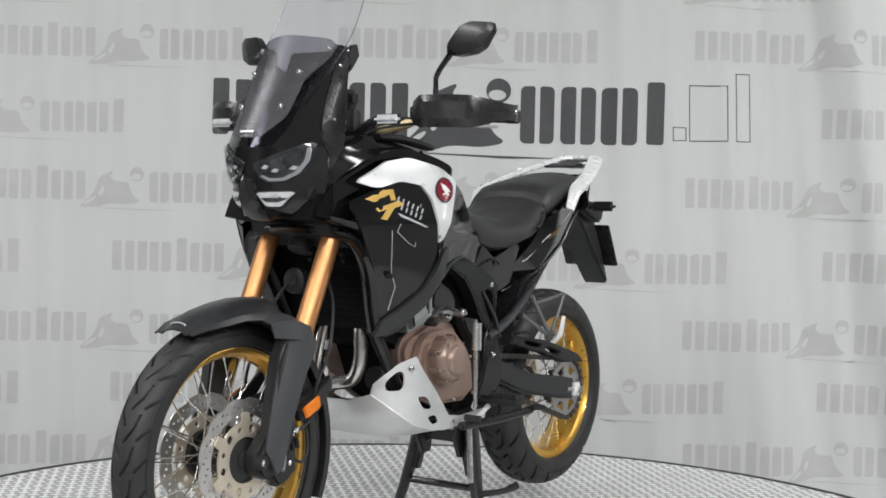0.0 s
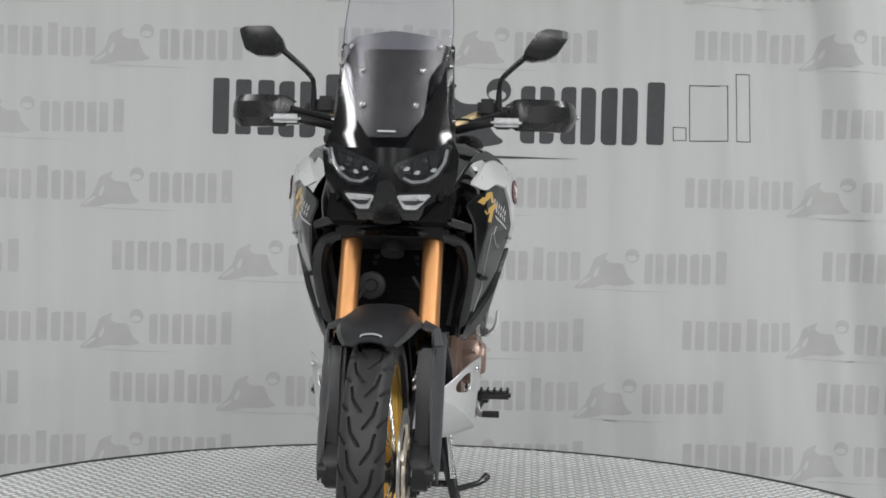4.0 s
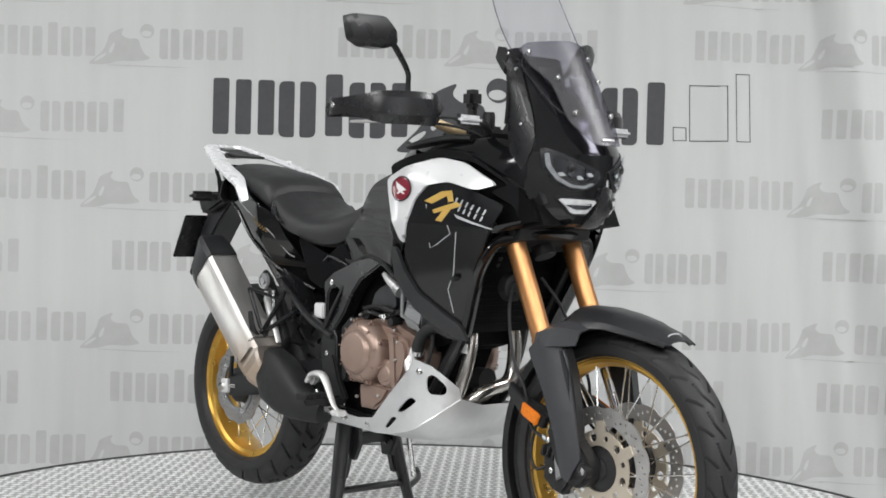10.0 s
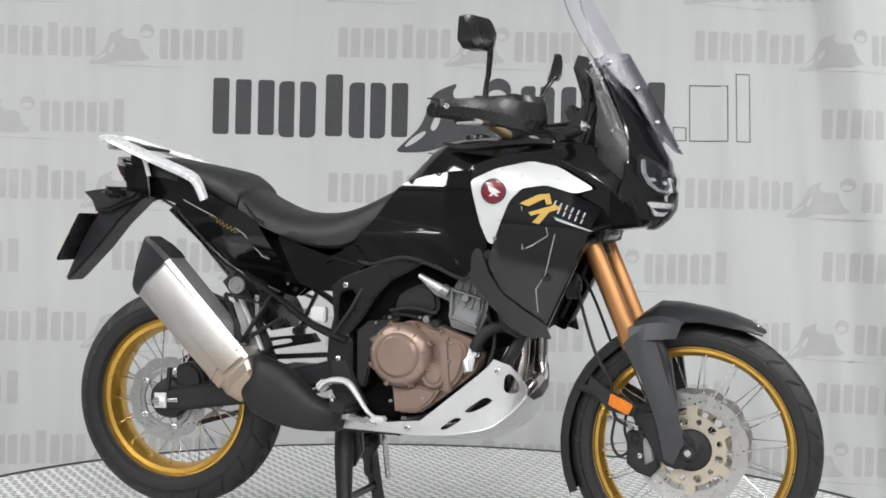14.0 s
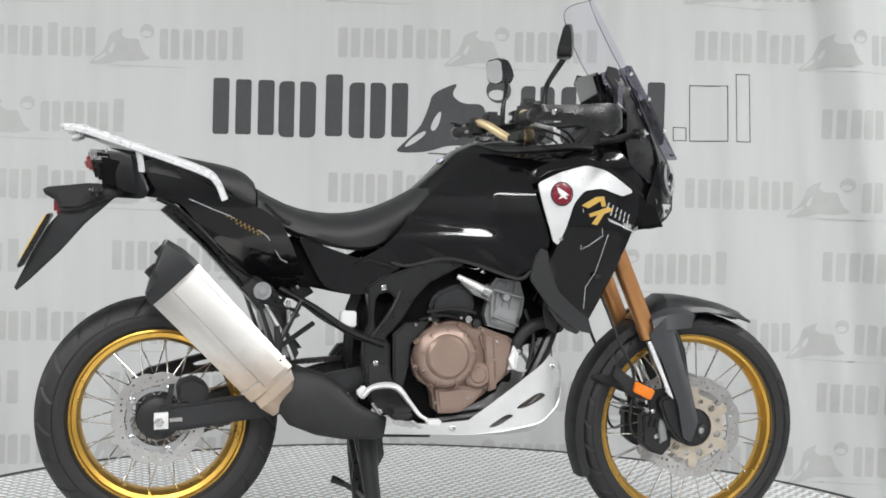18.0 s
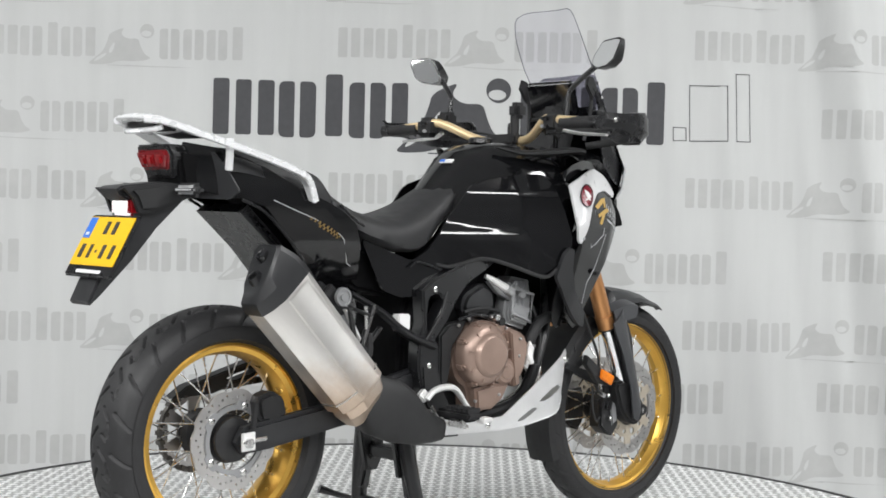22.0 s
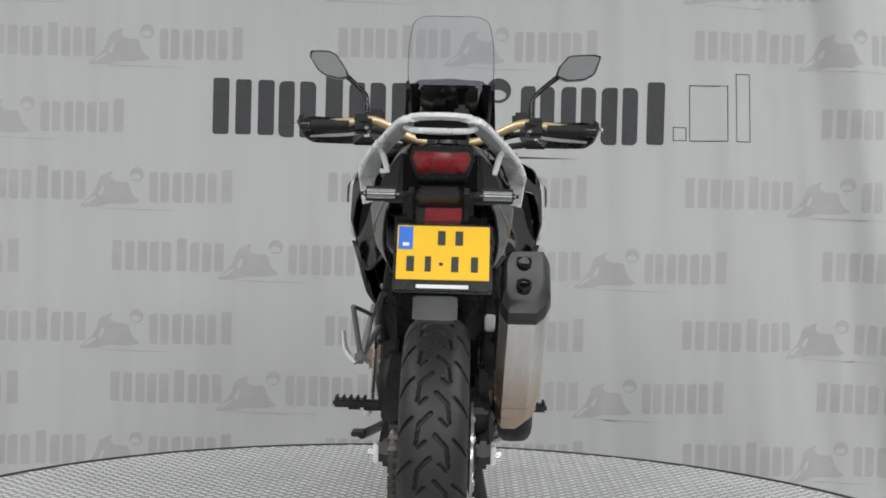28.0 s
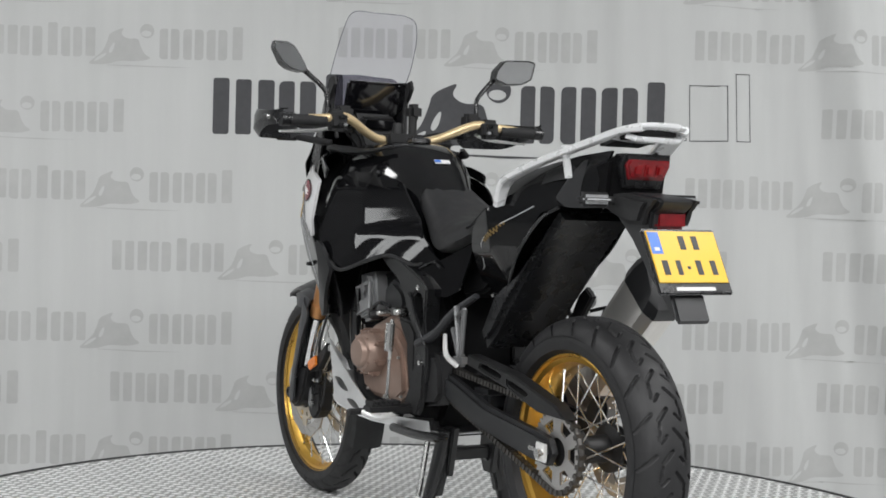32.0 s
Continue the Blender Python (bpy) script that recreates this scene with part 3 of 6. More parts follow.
def spokes(wheel, count, hub_r, hub_y, rim_r, rim_y, reach):
    made = {}
    for k in range(count):
        kind = k % 4
        s, d = (1 if kind < 2 else -1), (1 if kind % 2 else -1)
        if kind not in made:
            a = Vector((hub_r, s * hub_y, 0))
            b = Matrix.Rotation(radians(d * reach), 3, "Y") @ Vector((rim_r, s * rim_y, 0))
            bm = tube([a, b], 0.0021, 6, 1)
            tube([b + (a - b).normalized() * 0.014, b], 0.0036, 6, 1, bm=bm)
            made[kind] = part("spoke", bm, STEEL, wheel)
            made[kind].rotation_euler = (0, 2 * math.pi * k / count, 0)
        else:
            again(made[kind], wheel, Matrix.Rotation(2 * math.pi * k / count, 4, "Y"))


def front_wheel():
    w = part("front_wheel", lathe([(0.012, -0.085), (0.028, -0.08), (0.03, -0.055), (0.046, -0.05), (0.046, -0.04), (0.026, -0.03), (0.024, 0.03), (0.046, 0.04), (0.046, 0.05), (0.03, 0.055), (0.028, 0.08), (0.012, 0.085)], 32), DARK, bike, "spoked front wheel with a gold rim", loc=FRONT_AXLE)
    tyre(w, 0.3455, 0.051, 0.279, 28, ((0.06, 0.02, 0.36, 0.42, 0.0034), (0.36, 0.42, 0.46, 0.86, 0.0032), (0.56, 0.10, 0.93, 0.50, 0.0036)), "black treaded tyre")
    rim = [(0.281, 0.036), (0.274, 0.037), (0.271, 0.031), (0.262, 0.029), (0.256, 0.018), (0.250, 0.010)]
    rim = rim + [(r, -y) for r, y in reversed(rim)] + [(0.256, -0.008), (0.262, -0.02), (0.279, -0.030), (0.279, 0.030), (0.262, 0.02), (0.256, 0.008)]
    part("rim", lathe(rim, 96, closed=True), GOLD, w, "gold anodised rim")
    spokes(w, 36, 0.046, 0.045, 0.256, 0.012, 24)
    for s in (-1, 1):
        d = part("brake_disc", petal_disc(0.114, 0.155, -0.0025, 0.0025, 12, 60, 0.0038, 0.006), DISC, w, "drilled wave brake disc", loc=(0, s * 0.066, 0))
        spider = []
        for k in range(120):
            a = 2 * math.pi * k / 120
            r = 0.119 if math.cos(6 * (a - math.pi / 6)) > 0.80 else 0.096
            spider.append((r * math.cos(a), r * math.sin(a)))
        windows = []
        for k in range(12):
            a, q = 2 * math.pi * (k + 0.5) / 12, 0.0115 if k % 2 else 0.008
            windows.append([(0.079 * math.cos(a) + q * math.cos(b), 0.079 * math.sin(a) + q * math.sin(b)) for b in (2 * math.pi * m / 10 for m in range(10))])
        hub_hole = [(0.058 * math.cos(a), 0.058 * math.sin(a)) for a in (2 * math.pi * k / 36 for k in range(36))]
        pts, tris = flat_mesh(spider, [hub_hole, *windows])
        part("disc_carrier", skin(pts, tris, lambda x, z: (x, s * 0.010, z), lambda x, z: (x, s * 0.004, z)), CHAMPAGNE, d, "champagne coloured disc carrier")
        cup = lathe([(0.0, 0.010), (0.040, 0.010), (0.052, 0.004), (0.062, 0.004), (0.062, -0.012), (0.0, -0.012)], 36)
        if s < 0:
            bmesh.ops.scale(cup, vec=(1, -1, 1), verts=cup.verts)
        part("hub_cover", cup, DARK, d, "black hub cover")
        for k in range(6):
            a = 2 * math.pi * (k + 0.5) / 6
            bolt(d, (0.112 * math.cos(a), s * 0.003, 0.112 * math.sin(a)), 0.007, s, STEEL, "disc_button")
    return w


def rear_wheel():
    w = part("rear_wheel", lathe([(0.014, -0.10), (0.034, -0.095), (0.04, -0.07), (0.062, -0.066), (0.062, -0.055), (0.036, -0.045), (0.034, 0.03), (0.058, 0.04), (0.062, 0.07), (0.04, 0.085), (0.014, 0.09)], 32), DARK, bike, "spoked rear wheel with a wide gold rim", loc=REAR_AXLE)
    tyre(w, 0.3335, 0.077, 0.241, 21, ((0.05, 0.02, 0.31, 0.30, 0.0046), (0.31, 0.30, 0.36, 0.72, 0.0042), (0.16, 0.66, 0.30, 0.80, 0.0038), (0.48, 0.12, 0.93, 0.48, 0.0048)), "broad black treaded tyre")
    rim = [(0.244, 0.058), (0.236, 0.060), (0.232, 0.052), (0.220, 0.048), (0.214, 0.034), (0.208, 0.014)]
    rim = rim + [(r, -y) for r, y in reversed(rim)] + [(0.214, -0.012), (0.220, -0.03), (0.240, -0.052), (0.240, 0.052), (0.220, 0.03), (0.214, 0.012)]
    part("rim", lathe(rim, 96, closed=True), GOLD, w, "wide gold anodised rim")
    spokes(w, 36, 0.061, 0.058, 0.215, 0.022, 26)
    d = part("brake_disc", petal_disc(0.092, 0.128, -0.0025, 0.0025, 11, 44, 0.0036, 0.006), DISC, w, "drilled wave brake disc", loc=(0, -0.088, 0))
    star = [((0.098 if math.cos(5 * a) > 0.2 else 0.088) * math.cos(a), (0.098 if math.cos(5 * a) > 0.2 else 0.088) * math.sin(a)) for a in (2 * math.pi * k / 60 for k in range(60))]
    hole = [(0.076 * math.cos(a), 0.076 * math.sin(a)) for a in (2 * math.pi * k / 36 for k in range(36))]
    pts, tris = flat_mesh(star, [hole])
    part("disc_carrier", skin(pts, tris, lambda x, z: (x, 0.003, z), lambda x, z: (x, -0.005, z)), CASTGREY, d, "silver disc carrier ring")
    for k in range(5):
        a = 2 * math.pi * k / 5
        bolt(d, (0.088 * math.cos(a), -0.004, 0.088 * math.sin(a)), 0.009, -1, STEEL, "disc_bolt")
    part("hub_flange", lathe([(0.02, -0.010), (0.040, -0.008), (0.056, -0.002), (0.058, 0.006), (0.02, 0.006)], 40), DARK, d)
    # chain wheel on the left
    teeth = [((0.104 if k % 4 < 2 else 0.096) * math.cos(a), (0.104 if k % 4 < 2 else 0.096) * math.sin(a)) for k, a in ((k, 2 * math.pi * k / 168) for k in range(168))]
    cuts = []
    for k in range(6):
        a = 2 * math.pi * k / 6
        cuts.append([((0.066 + q) * math.cos(a + b), (0.066 + q) * math.sin(a + b)) for q, b in ((-0.014, -0.22), (0.016, -0.3), (0.016, 0.3), (-0.014, 0.22))])
    hole = [(0.036 * math.cos(a), 0.036 * math.sin(a)) for a in (2 * math.pi * k / 24 for k in range(24))]
    pts, tris = flat_mesh(teeth, [hole, *cuts])
    part("sprocket", skin(pts, tris, lambda x, z: (x, 0.100, z), lambda x, z: (x, 0.094, z)), DISC, w, "steel chain sprocket")
    return w


front_wheel()
rear_wheel()


# ---- fork, front mudguard, brakes ----
FORK_TOP, FORK_LOW = Vector((0.505, 0, 0.935)), Vector((0.641, 0, 0.624))
FORK_DIR = (FORK_LOW - FORK_TOP).normalized()


def on_fork(z, y=0.0, ahead=0.0):
    p = FORK_TOP + FORK_DIR * ((z - FORK_TOP.z) / FORK_DIR.z)
    return Vector((p.x + ahead, y, z))


for s in (-1, 1):
    y = s * 0.105
    bm = tube([on_fork(0.90, y), on_fork(0.655, y)], 0.0265, 24, 1)
    ft = part("fork_tube", bm, FORKGOLD, bike, "gold anodised upper fork tube")
    part("fork_collar", tube([on_fork(0.657, y), on_fork(0.618, y)], [0.0295, 0.028], 24, 1), FORKGOLD, ft)
    part("seal_ring", tube([on_fork(0.619, y), on_fork(0.612, y)], 0.025, 20, 1), MATT, ft)
    part("fork_slider", tube([on_fork(0.62, y), on_fork(0.40, y)], 0.0205, 20, 1), CHROME, bike, "polished chrome fork slider")
    foot = slab([(0.666, 0.441), (0.731, 0.447), (0.786, 0.400), (0.819, 0.363), (0.811, 0.314), (0.779, 0.296), (0.735, 0.309), (0.696, 0.360)], y - 0.026, y + 0.026, 0.008, times=1)
    ff = part("fork_foot", foot, DARK, bike)
    bolt(ff, (0.778, y + s * 0.028, 0.372), 0.008, s)
    bolt(ff, (0.752, y + s * 0.028, 0.408), 0.008, s)
    bm = lathe([(0.005, -0.006), (0.009, -0.004), (0.010, 0.002), (0.017, 0.002), (0.019, -0.004), (0.019, -0.02), (0.005, -0.02)], 24)
    if s < 0:
        bmesh.ops.scale(bm, vec=(1, -1, 1), verts=bm.verts)
    part("axle_nut", bm, DARK, bike, loc=(0.803, y + s * 0.032, 0.345))
    # guard before the slider
    outline = [(0.625, 0.631), (0.659, 0.662), (0.694, 0.689), (0.733, 0.611), (0.749, 0.548), (0.767, 0.479), (0.784, 0.409), (0.793, 0.372), (0.766, 0.312), (0.741, 0.326), (0.721, 0.422), (0.669, 0.549), (0.633, 0.609)]
    fold_line = lambda x, z: s * (0.152 - 0.9 * max(0.0, x - (0.665 + (0.66 - z) * 0.34)) ** 1.15 - 0.05 * max(0, 0.42 - z))
    part("fork_guard", shell(outline, fold_line, 0.006, 0.025, corner=0.07, times=1), GREYGUARD, bike, "grey plastic fork guard")
    inner = [(0.658, 0.675), (0.743, 0.629), (0.780, 0.401), (0.758, 0.371), (0.730, 0.411), (0.686, 0.539)]
    part("guard_front", slab(inner, s * 0.088, s * 0.132, 0.012, times=1), GUARD, bike)
    # caliper
    cal = part("brake_caliper", slab([(0.632, 0.384), (0.663, 0.401), (0.715, 0.405), (0.729, 0.358), (0.724, 0.293), (0.699, 0.265), (0.663, 0.275), (0.633, 0.299)], s * 0.048, s * 0.098, 0.007), DARK, bike, "black brake caliper")
    for k in range(3):
        part("caliper_rib", block((0.012, 0.012, 0.030), 0.003, pose(0.640 + 0.018 * k, s * 0.102, 0.372 - 0.004 * k, 0, 15, 0)), SATIN if k % 2 else DARK, cal)
    part("bleed_nipple", tube([(0.648, s * 0.085, 0.418), (0.645, s * 0.088, 0.434)], 0.0035, 8, 1), STEEL, cal)
    part("hose_joint", tube([(0.632, s * 0.098, 0.405), (0.648, s * 0.100, 0.398)], 0.007, 10, 1), CASTGREY, cal)
    part("caliper_cap", slab([(0.673, 0.378), (0.702, 0.375), (0.711, 0.314), (0.685, 0.300)], s * 0.098, s * 0.106, 0.004), CASTGREY, cal)
    for q in ((0.660, 0.40), (0.672, 0.325), (0.70, 0.415)):
        bolt(cal, (q[0], s * 0.107, q[1]), 0.007, s)
    part("caliper_bracket", slab([(0.645, 0.462), (0.710, 0.463), (0.744, 0.407), (0.754, 0.342), (0.716, 0.342), (0.703, 0.398), (0.655, 0.400)], s * 0.085, s * 0.097, 0.003), DARK, bike)
    refl = [(0.592, 0.493), (0.655, 0.464), (0.640, 0.435), (0.585, 0.461)]
    part("side_reflector", slab(refl, s * 0.128, s * 0.137, 0.003, corner=0.1, times=1), AMBER, bike, "amber side reflector")
    part("reflector_bracket", slab([(0.533, 0.536), (0.590, 0.497), (0.664, 0.458), (0.653, 0.430), (0.584, 0.445), (0.525, 0.508)], s * 0.105, s * 0.126, 0.003), MATT, bike)
    # brake hose
    part("brake_hose", tube([(0.47, s * 0.05, 0.80), (0.50, s * 0.10, 0.72), (0.545, s * 0.125, 0.60), (0.588, s * 0.122, 0.52), (0.60, s * 0.11, 0.43), (0.64, s * 0.10, 0.40)], 0.0045, 8, 5), MATT, bike)
    part("caliper_hose", tube([(0.60, s * 0.09, 0.43), (0.592, s * 0.10, 0.36), (0.612, s * 0.10, 0.32), (0.64, s * 0.09, 0.33)], 0.004, 8, 5), MATT, bike)

part("lower_triple_clamp", slab([(0.475, 0.87), (0.56, 0.905), (0.57, 0.94), (0.49, 0.93)], -0.145, 0.145, 0.012), DARK, bike)
part("steering_stem", tube([(0.46, 0, 1.0), (0.53, 0, 0.86)], 0.03, 16, 1), DARK, bike)
part("front_axle", tube([(0.803, -0.135, 0.345), (0.803, 0.135, 0.345)], 0.011, 14, 1), STEEL, bike)


def mudguard():
    """The beak-shaped front mudguard, lofted from back to tip."""
    rows = [(0.615, 0.665, 0.640, 0.100), (0.655, 0.707, 0.650, 0.110), (0.705, 0.743, 0.668, 0.112), (0.76, 0.742, 0.692, 0.104), (0.83, 0.732, 0.694, 0.098),
            (0.90, 0.716, 0.682, 0.088), (0.945, 0.699, 0.674, 0.078), (0.985, 0.676, 0.662, 0.062)]
    rings = []
    for x, zt, zb, w in rows:
        half = [(0.0, zt), (w * 0.40, zt - 0.003), (w * 0.62, zt - 0.012), (w * 0.90, zb + 0.35 * (zt - zb)), (w, zb)]
        rings.append([(x, -yy, zz) for yy, zz in reversed(half)] + [(x, yy, zz) for yy, zz in half[1:]])
    return thicken(loft(rings, caps=False, closed=False), 0.005)


fender = part("front_mudguard", mudguard(), GUARD, bike, "angular dark grey front mudguard", sharp=22)
part("mudguard_badge", tube([(0.968, 0.024 * math.cos(a), 0.683 + 0.0065 * math.sin(a)) for a in (2 * math.pi * k / 20 for k in range(21))], 0.0022, 6, 1), DECALSILVER, fender)
for s in (-1, 1):
    rings = []
    for k in range(9):
        u = k / 8
        a = Vector((0.628 + 0.150 * u, s * (0.104 - 0.004 * u), 0.672 + 0.030 * math.sin(u * 2.6)))
        c = Vector((0.640 + 0.122 * u, s * (0.146 - 0.020 * u * u), 0.636 + 0.012 * u))
        b = a.lerp(c, 0.5) + Vector((0.004, s * 0.010, 0.014))
        rings.append([tuple(a), tuple(b), tuple(c)])
    part("mudguard_shoulder", thicken(loft(rings, caps=False, closed=False), -0.005), GREYGUARD, fender, "sloping grey mudguard shoulder", sharp=20)


def rear_flap():
    rings = []
    for k in range(12):
        a = radians(112 + 92 * k / 11)
        r = 0.366 + 0.006 * k / 11
        w = 0.062 - 0.006 * k / 11
        c, n = FRONT_AXLE, (math.cos(a), math.sin(a))
        rings.append([(c.x + n[0] * (r - dr), yy, c.z + n[1] * (r - dr)) for yy, dr in ((-w, 0.03), (-w * 0.92, 0.006), (-w * 0.5, 0), (w * 0.5, 0), (w * 0.92, 0.006), (w, 0.03))])
    return thicken(loft(rings, caps=False, closed=False), 0.004)


part("rear_flap", rear_flap(), MATT, fender, "black mudguard extension behind the tyre")
for s in (-1, 1):
    part("flap_stay", slab([(0.476, 0.496), (0.500, 0.508), (0.615, 0.475), (0.649, 0.427), (0.600, 0.445)], s * 0.060, s * 0.072, 0.003), MATT, fender)

# ---- nose: cowl, lamps, screens ----
NOSE_EDGE = [(0.93, 0.655), (0.955, 0.700), (0.995, 0.727), (1.064, 0.729), (1.126, 0.721), (1.163, 0.698), (1.244, 0.655), (1.334, 0.606), (1.41, 0.560), (1.62, 0.435)]


def nose_x(y, z, proud=0.0):
    return lerp_table(NOSE_EDGE, z) - lerp_table([(0.99, 5.8), (1.06, 4.0), (1.13, 3.0), (1.35, 2.4)], z) * y * y + proud


def both(half):
    """An outline mirrored across the middle plane, from its right half."""
    return [(-y, z) for y, z in half] + [(y, z) for y, z in reversed(half) if abs(y) > 1e-6]


cowl_half = [(0.0, 0.962), (0.05, 0.955), (0.105, 0.952), (0.140, 0.985), (0.166, 1.05), (0.172, 1.115), (0.150, 1.165), (0.140, 1.22), (0.134, 1.30), (0.128, 1.36), (0.112, 1.385), (0.098, 1.375), (0.086, 1.30), (0.0, 1.27)]
cowl = part("nose_cowl", front_shell(both(cowl_half), lambda y, z: nose_x(y, z), 0.006, 0.018, 0.15, 2), GLOSS, bike, "gloss black nose cowl", sharp=16)
lamp_half = [(0.151, 1.130), (0.138, 1.134), (0.022, 1.082), (0.022, 1.070), (0.036, 1.046), (0.062, 1.033), (0.092, 1.036), (0.124, 1.056), (0.144, 1.090)]
low_half = [(0.110, 1.013), (0.026, 1.008), (0.043, 0.974), (0.074, 0.974)]


def shrunk(pts, ky, kz, dy=0.0, dz=0.0):
    """An outline drawn in towards its middle."""
    cy, cz = sum(p[0] for p in pts) / len(pts), sum(p[1] for p in pts) / len(pts)
    return [(cy + dy + (y - cy) * ky, cz + dz + (z - cz) * kz) for y, z in pts]


def on_nose(pts, proud, thick, mat, name, parent, label="", corner=0.10, times=1):
    return part(name, front_shell(pts, lambda y, z: nose_x(y, z, proud), thick, 0.02, corner, times), mat, parent, label)


for s in (-1, 1):
    pts = [(s * y, z) for y, z in lamp_half]
    bowl = on_nose(shrunk(pts, 1.05, 1.08), 0.003, 0.006, LAMPDARK, "headlight", bike, "dark LED headlight under a clear angular cover")
    # the light strip follows the outer and lower edge of the lamp
    strip = [(0.148, 1.124), (0.142, 1.092), (0.122, 1.059), (0.092, 1.040), (0.062, 1.037), (0.040, 1.048), (0.045, 1.053), (0.064, 1.044), (0.090, 1.047), (0.116, 1.064), (0.134, 1.093), (0.141, 1.126)]
    on_nose([(s * y, z) for y, z in strip], 0.009, 0.004, STRIP, "daytime_light", bowl, "pale light strip along the lamp's lower edge")
    for k, facet in enumerate(([(0.128, 1.118), (0.100, 1.108), (0.104, 1.076), (0.124, 1.080)], [(0.096, 1.106), (0.062, 1.092), (0.066, 1.060), (0.098, 1.066)], [(0.058, 1.090), (0.034, 1.080), (0.040, 1.062), (0.062, 1.058)])):
        on_nose([(s * y, z) for y, z in facet], 0.006 + 0.0012 * (k == 1), 0.003, LAMPBOWL, "reflector", bowl)
    # glints low in the reflector are put in as small pale pieces
    for a, b in ((0.112, 1.072), (0.074, 1.064), (0.050, 1.072)):
        on_nose([(s * (a + 0.009), b + 0.004), (s * a, b + 0.006), (s * (a - 0.008), b - 0.003), (s * (a + 0.004), b - 0.005)], 0.0095, 0.003, CLEARLENS, "reflector_glint", bowl)
    cy, cz = s * 0.090, 1.090
    part("projector", at(Matrix.Translation((nose_x(cy, cz, 0.004), cy, cz)) @ Matrix.Rotation(radians(-90), 4, "Z"), lathe([(0, 0.008), (0.008, 0.006), (0.012, 0.002), (0.014, 0.003), (0.014, -0.004)], 20)), LAMPDARK, bowl)
    on_nose(pts, 0.014, 0.002, LENS, "lamp_cover", bowl, times=1)
    low = [(s * y, z) for y, z in low_half]
    fog = on_nose(shrunk(low, 1.14, 1.30), 0.004, 0.010, LAMPDARK, "cornering_light", bike, "clear cornering light in a black recess")
    on_nose(low, 0.007, 0.006, CLEARLENS, "lamp_insert", fog, "clear lens over a bright reflector")
    on_nose(shrunk(low, 0.70, 0.30, 0.0, -0.002), 0.009, 0.005, LAMPBOWL, "reflector", fog)
part("nose_beak", front_shell(both([(0.0, 0.935), (0.034, 0.94), (0.028, 1.0), (0.018, 1.038), (0.0, 1.044)]), lambda y, z: nose_x(y, z, 0.012), 0.02, 0.02, 0.1, 1), SATIN, cowl, "matt black centre beak")
screen_x = lambda y, z: nose_x(0, z, 0.026) - 3.8 * y * y
smoke_x = lambda y, z: nose_x(0, z, 0.042) - 4.6 * y * y
clear_half = [(0.0, 1.20), (0.09, 1.22), (0.128, 1.32), (0.143, 1.42), (0.137, 1.53), (0.122, 1.592), (0.085, 1.612), (0.0, 1.614)]
part("windscreen", front_shell(both(clear_half), screen_x, 0.003, 0.03, 0.2, 2), CLEAR, bike, "tall clear windscreen")
rim_line = [Vector((screen_x(y, z), y, z)) for y, z in dense(rounded(both(clear_half), 0.2, 2), 0.03)]
part("screen_edge", tube(rim_line + [rim_line[0].copy()], 0.0016, 6, 1), SCREENEDGE, bike, "thin dark edge of the windscreen")
smoke_half = [(0.0, 1.147), (0.046, 1.148), (0.085, 1.203), (0.092, 1.305), (0.118, 1.350), (0.126, 1.395), (0.105, 1.414), (0.0, 1.424)]
part("wind_deflector", front_shell(both(smoke_half), smoke_x, 0.004, 0.03, 0.10, 1), SMOKE, bike, "smoked plastic wind deflector")
part("deflector_spine", front_shell(both([(0.0, 1.243), (0.029, 1.244), (0.044, 1.322), (0.0, 1.326)]), lambda y, z: smoke_x(y, z) - 0.010, 0.004, 0.03, 0.15, 1), SATIN, bike)
for y, z in ((-0.066, 1.229), (0.066, 1.229), (-0.076, 1.320), (0.076, 1.320), (-0.112, 1.388), (0.112, 1.388)):
    screw = part("screen_screw", at(Matrix.Rotation(radians(-90), 4, "Z"), lathe([(0, 0.006), (0.004, 0.006), (0.007, 0.003), (0.007, -0.004)], 12)), STEEL, bike)
    screw.location = (smoke_x(y, z) + 0.002, y, z)
part("deflector_mark", front_shell(both([(0.0, 1.160), (0.022, 1.160), (0.022, 1.165), (0.0, 1.165)]), lambda y, z: smoke_x(y, z) + 0.0025, 0.001, 0.03, 0, 0), DECALSILVER, bike)
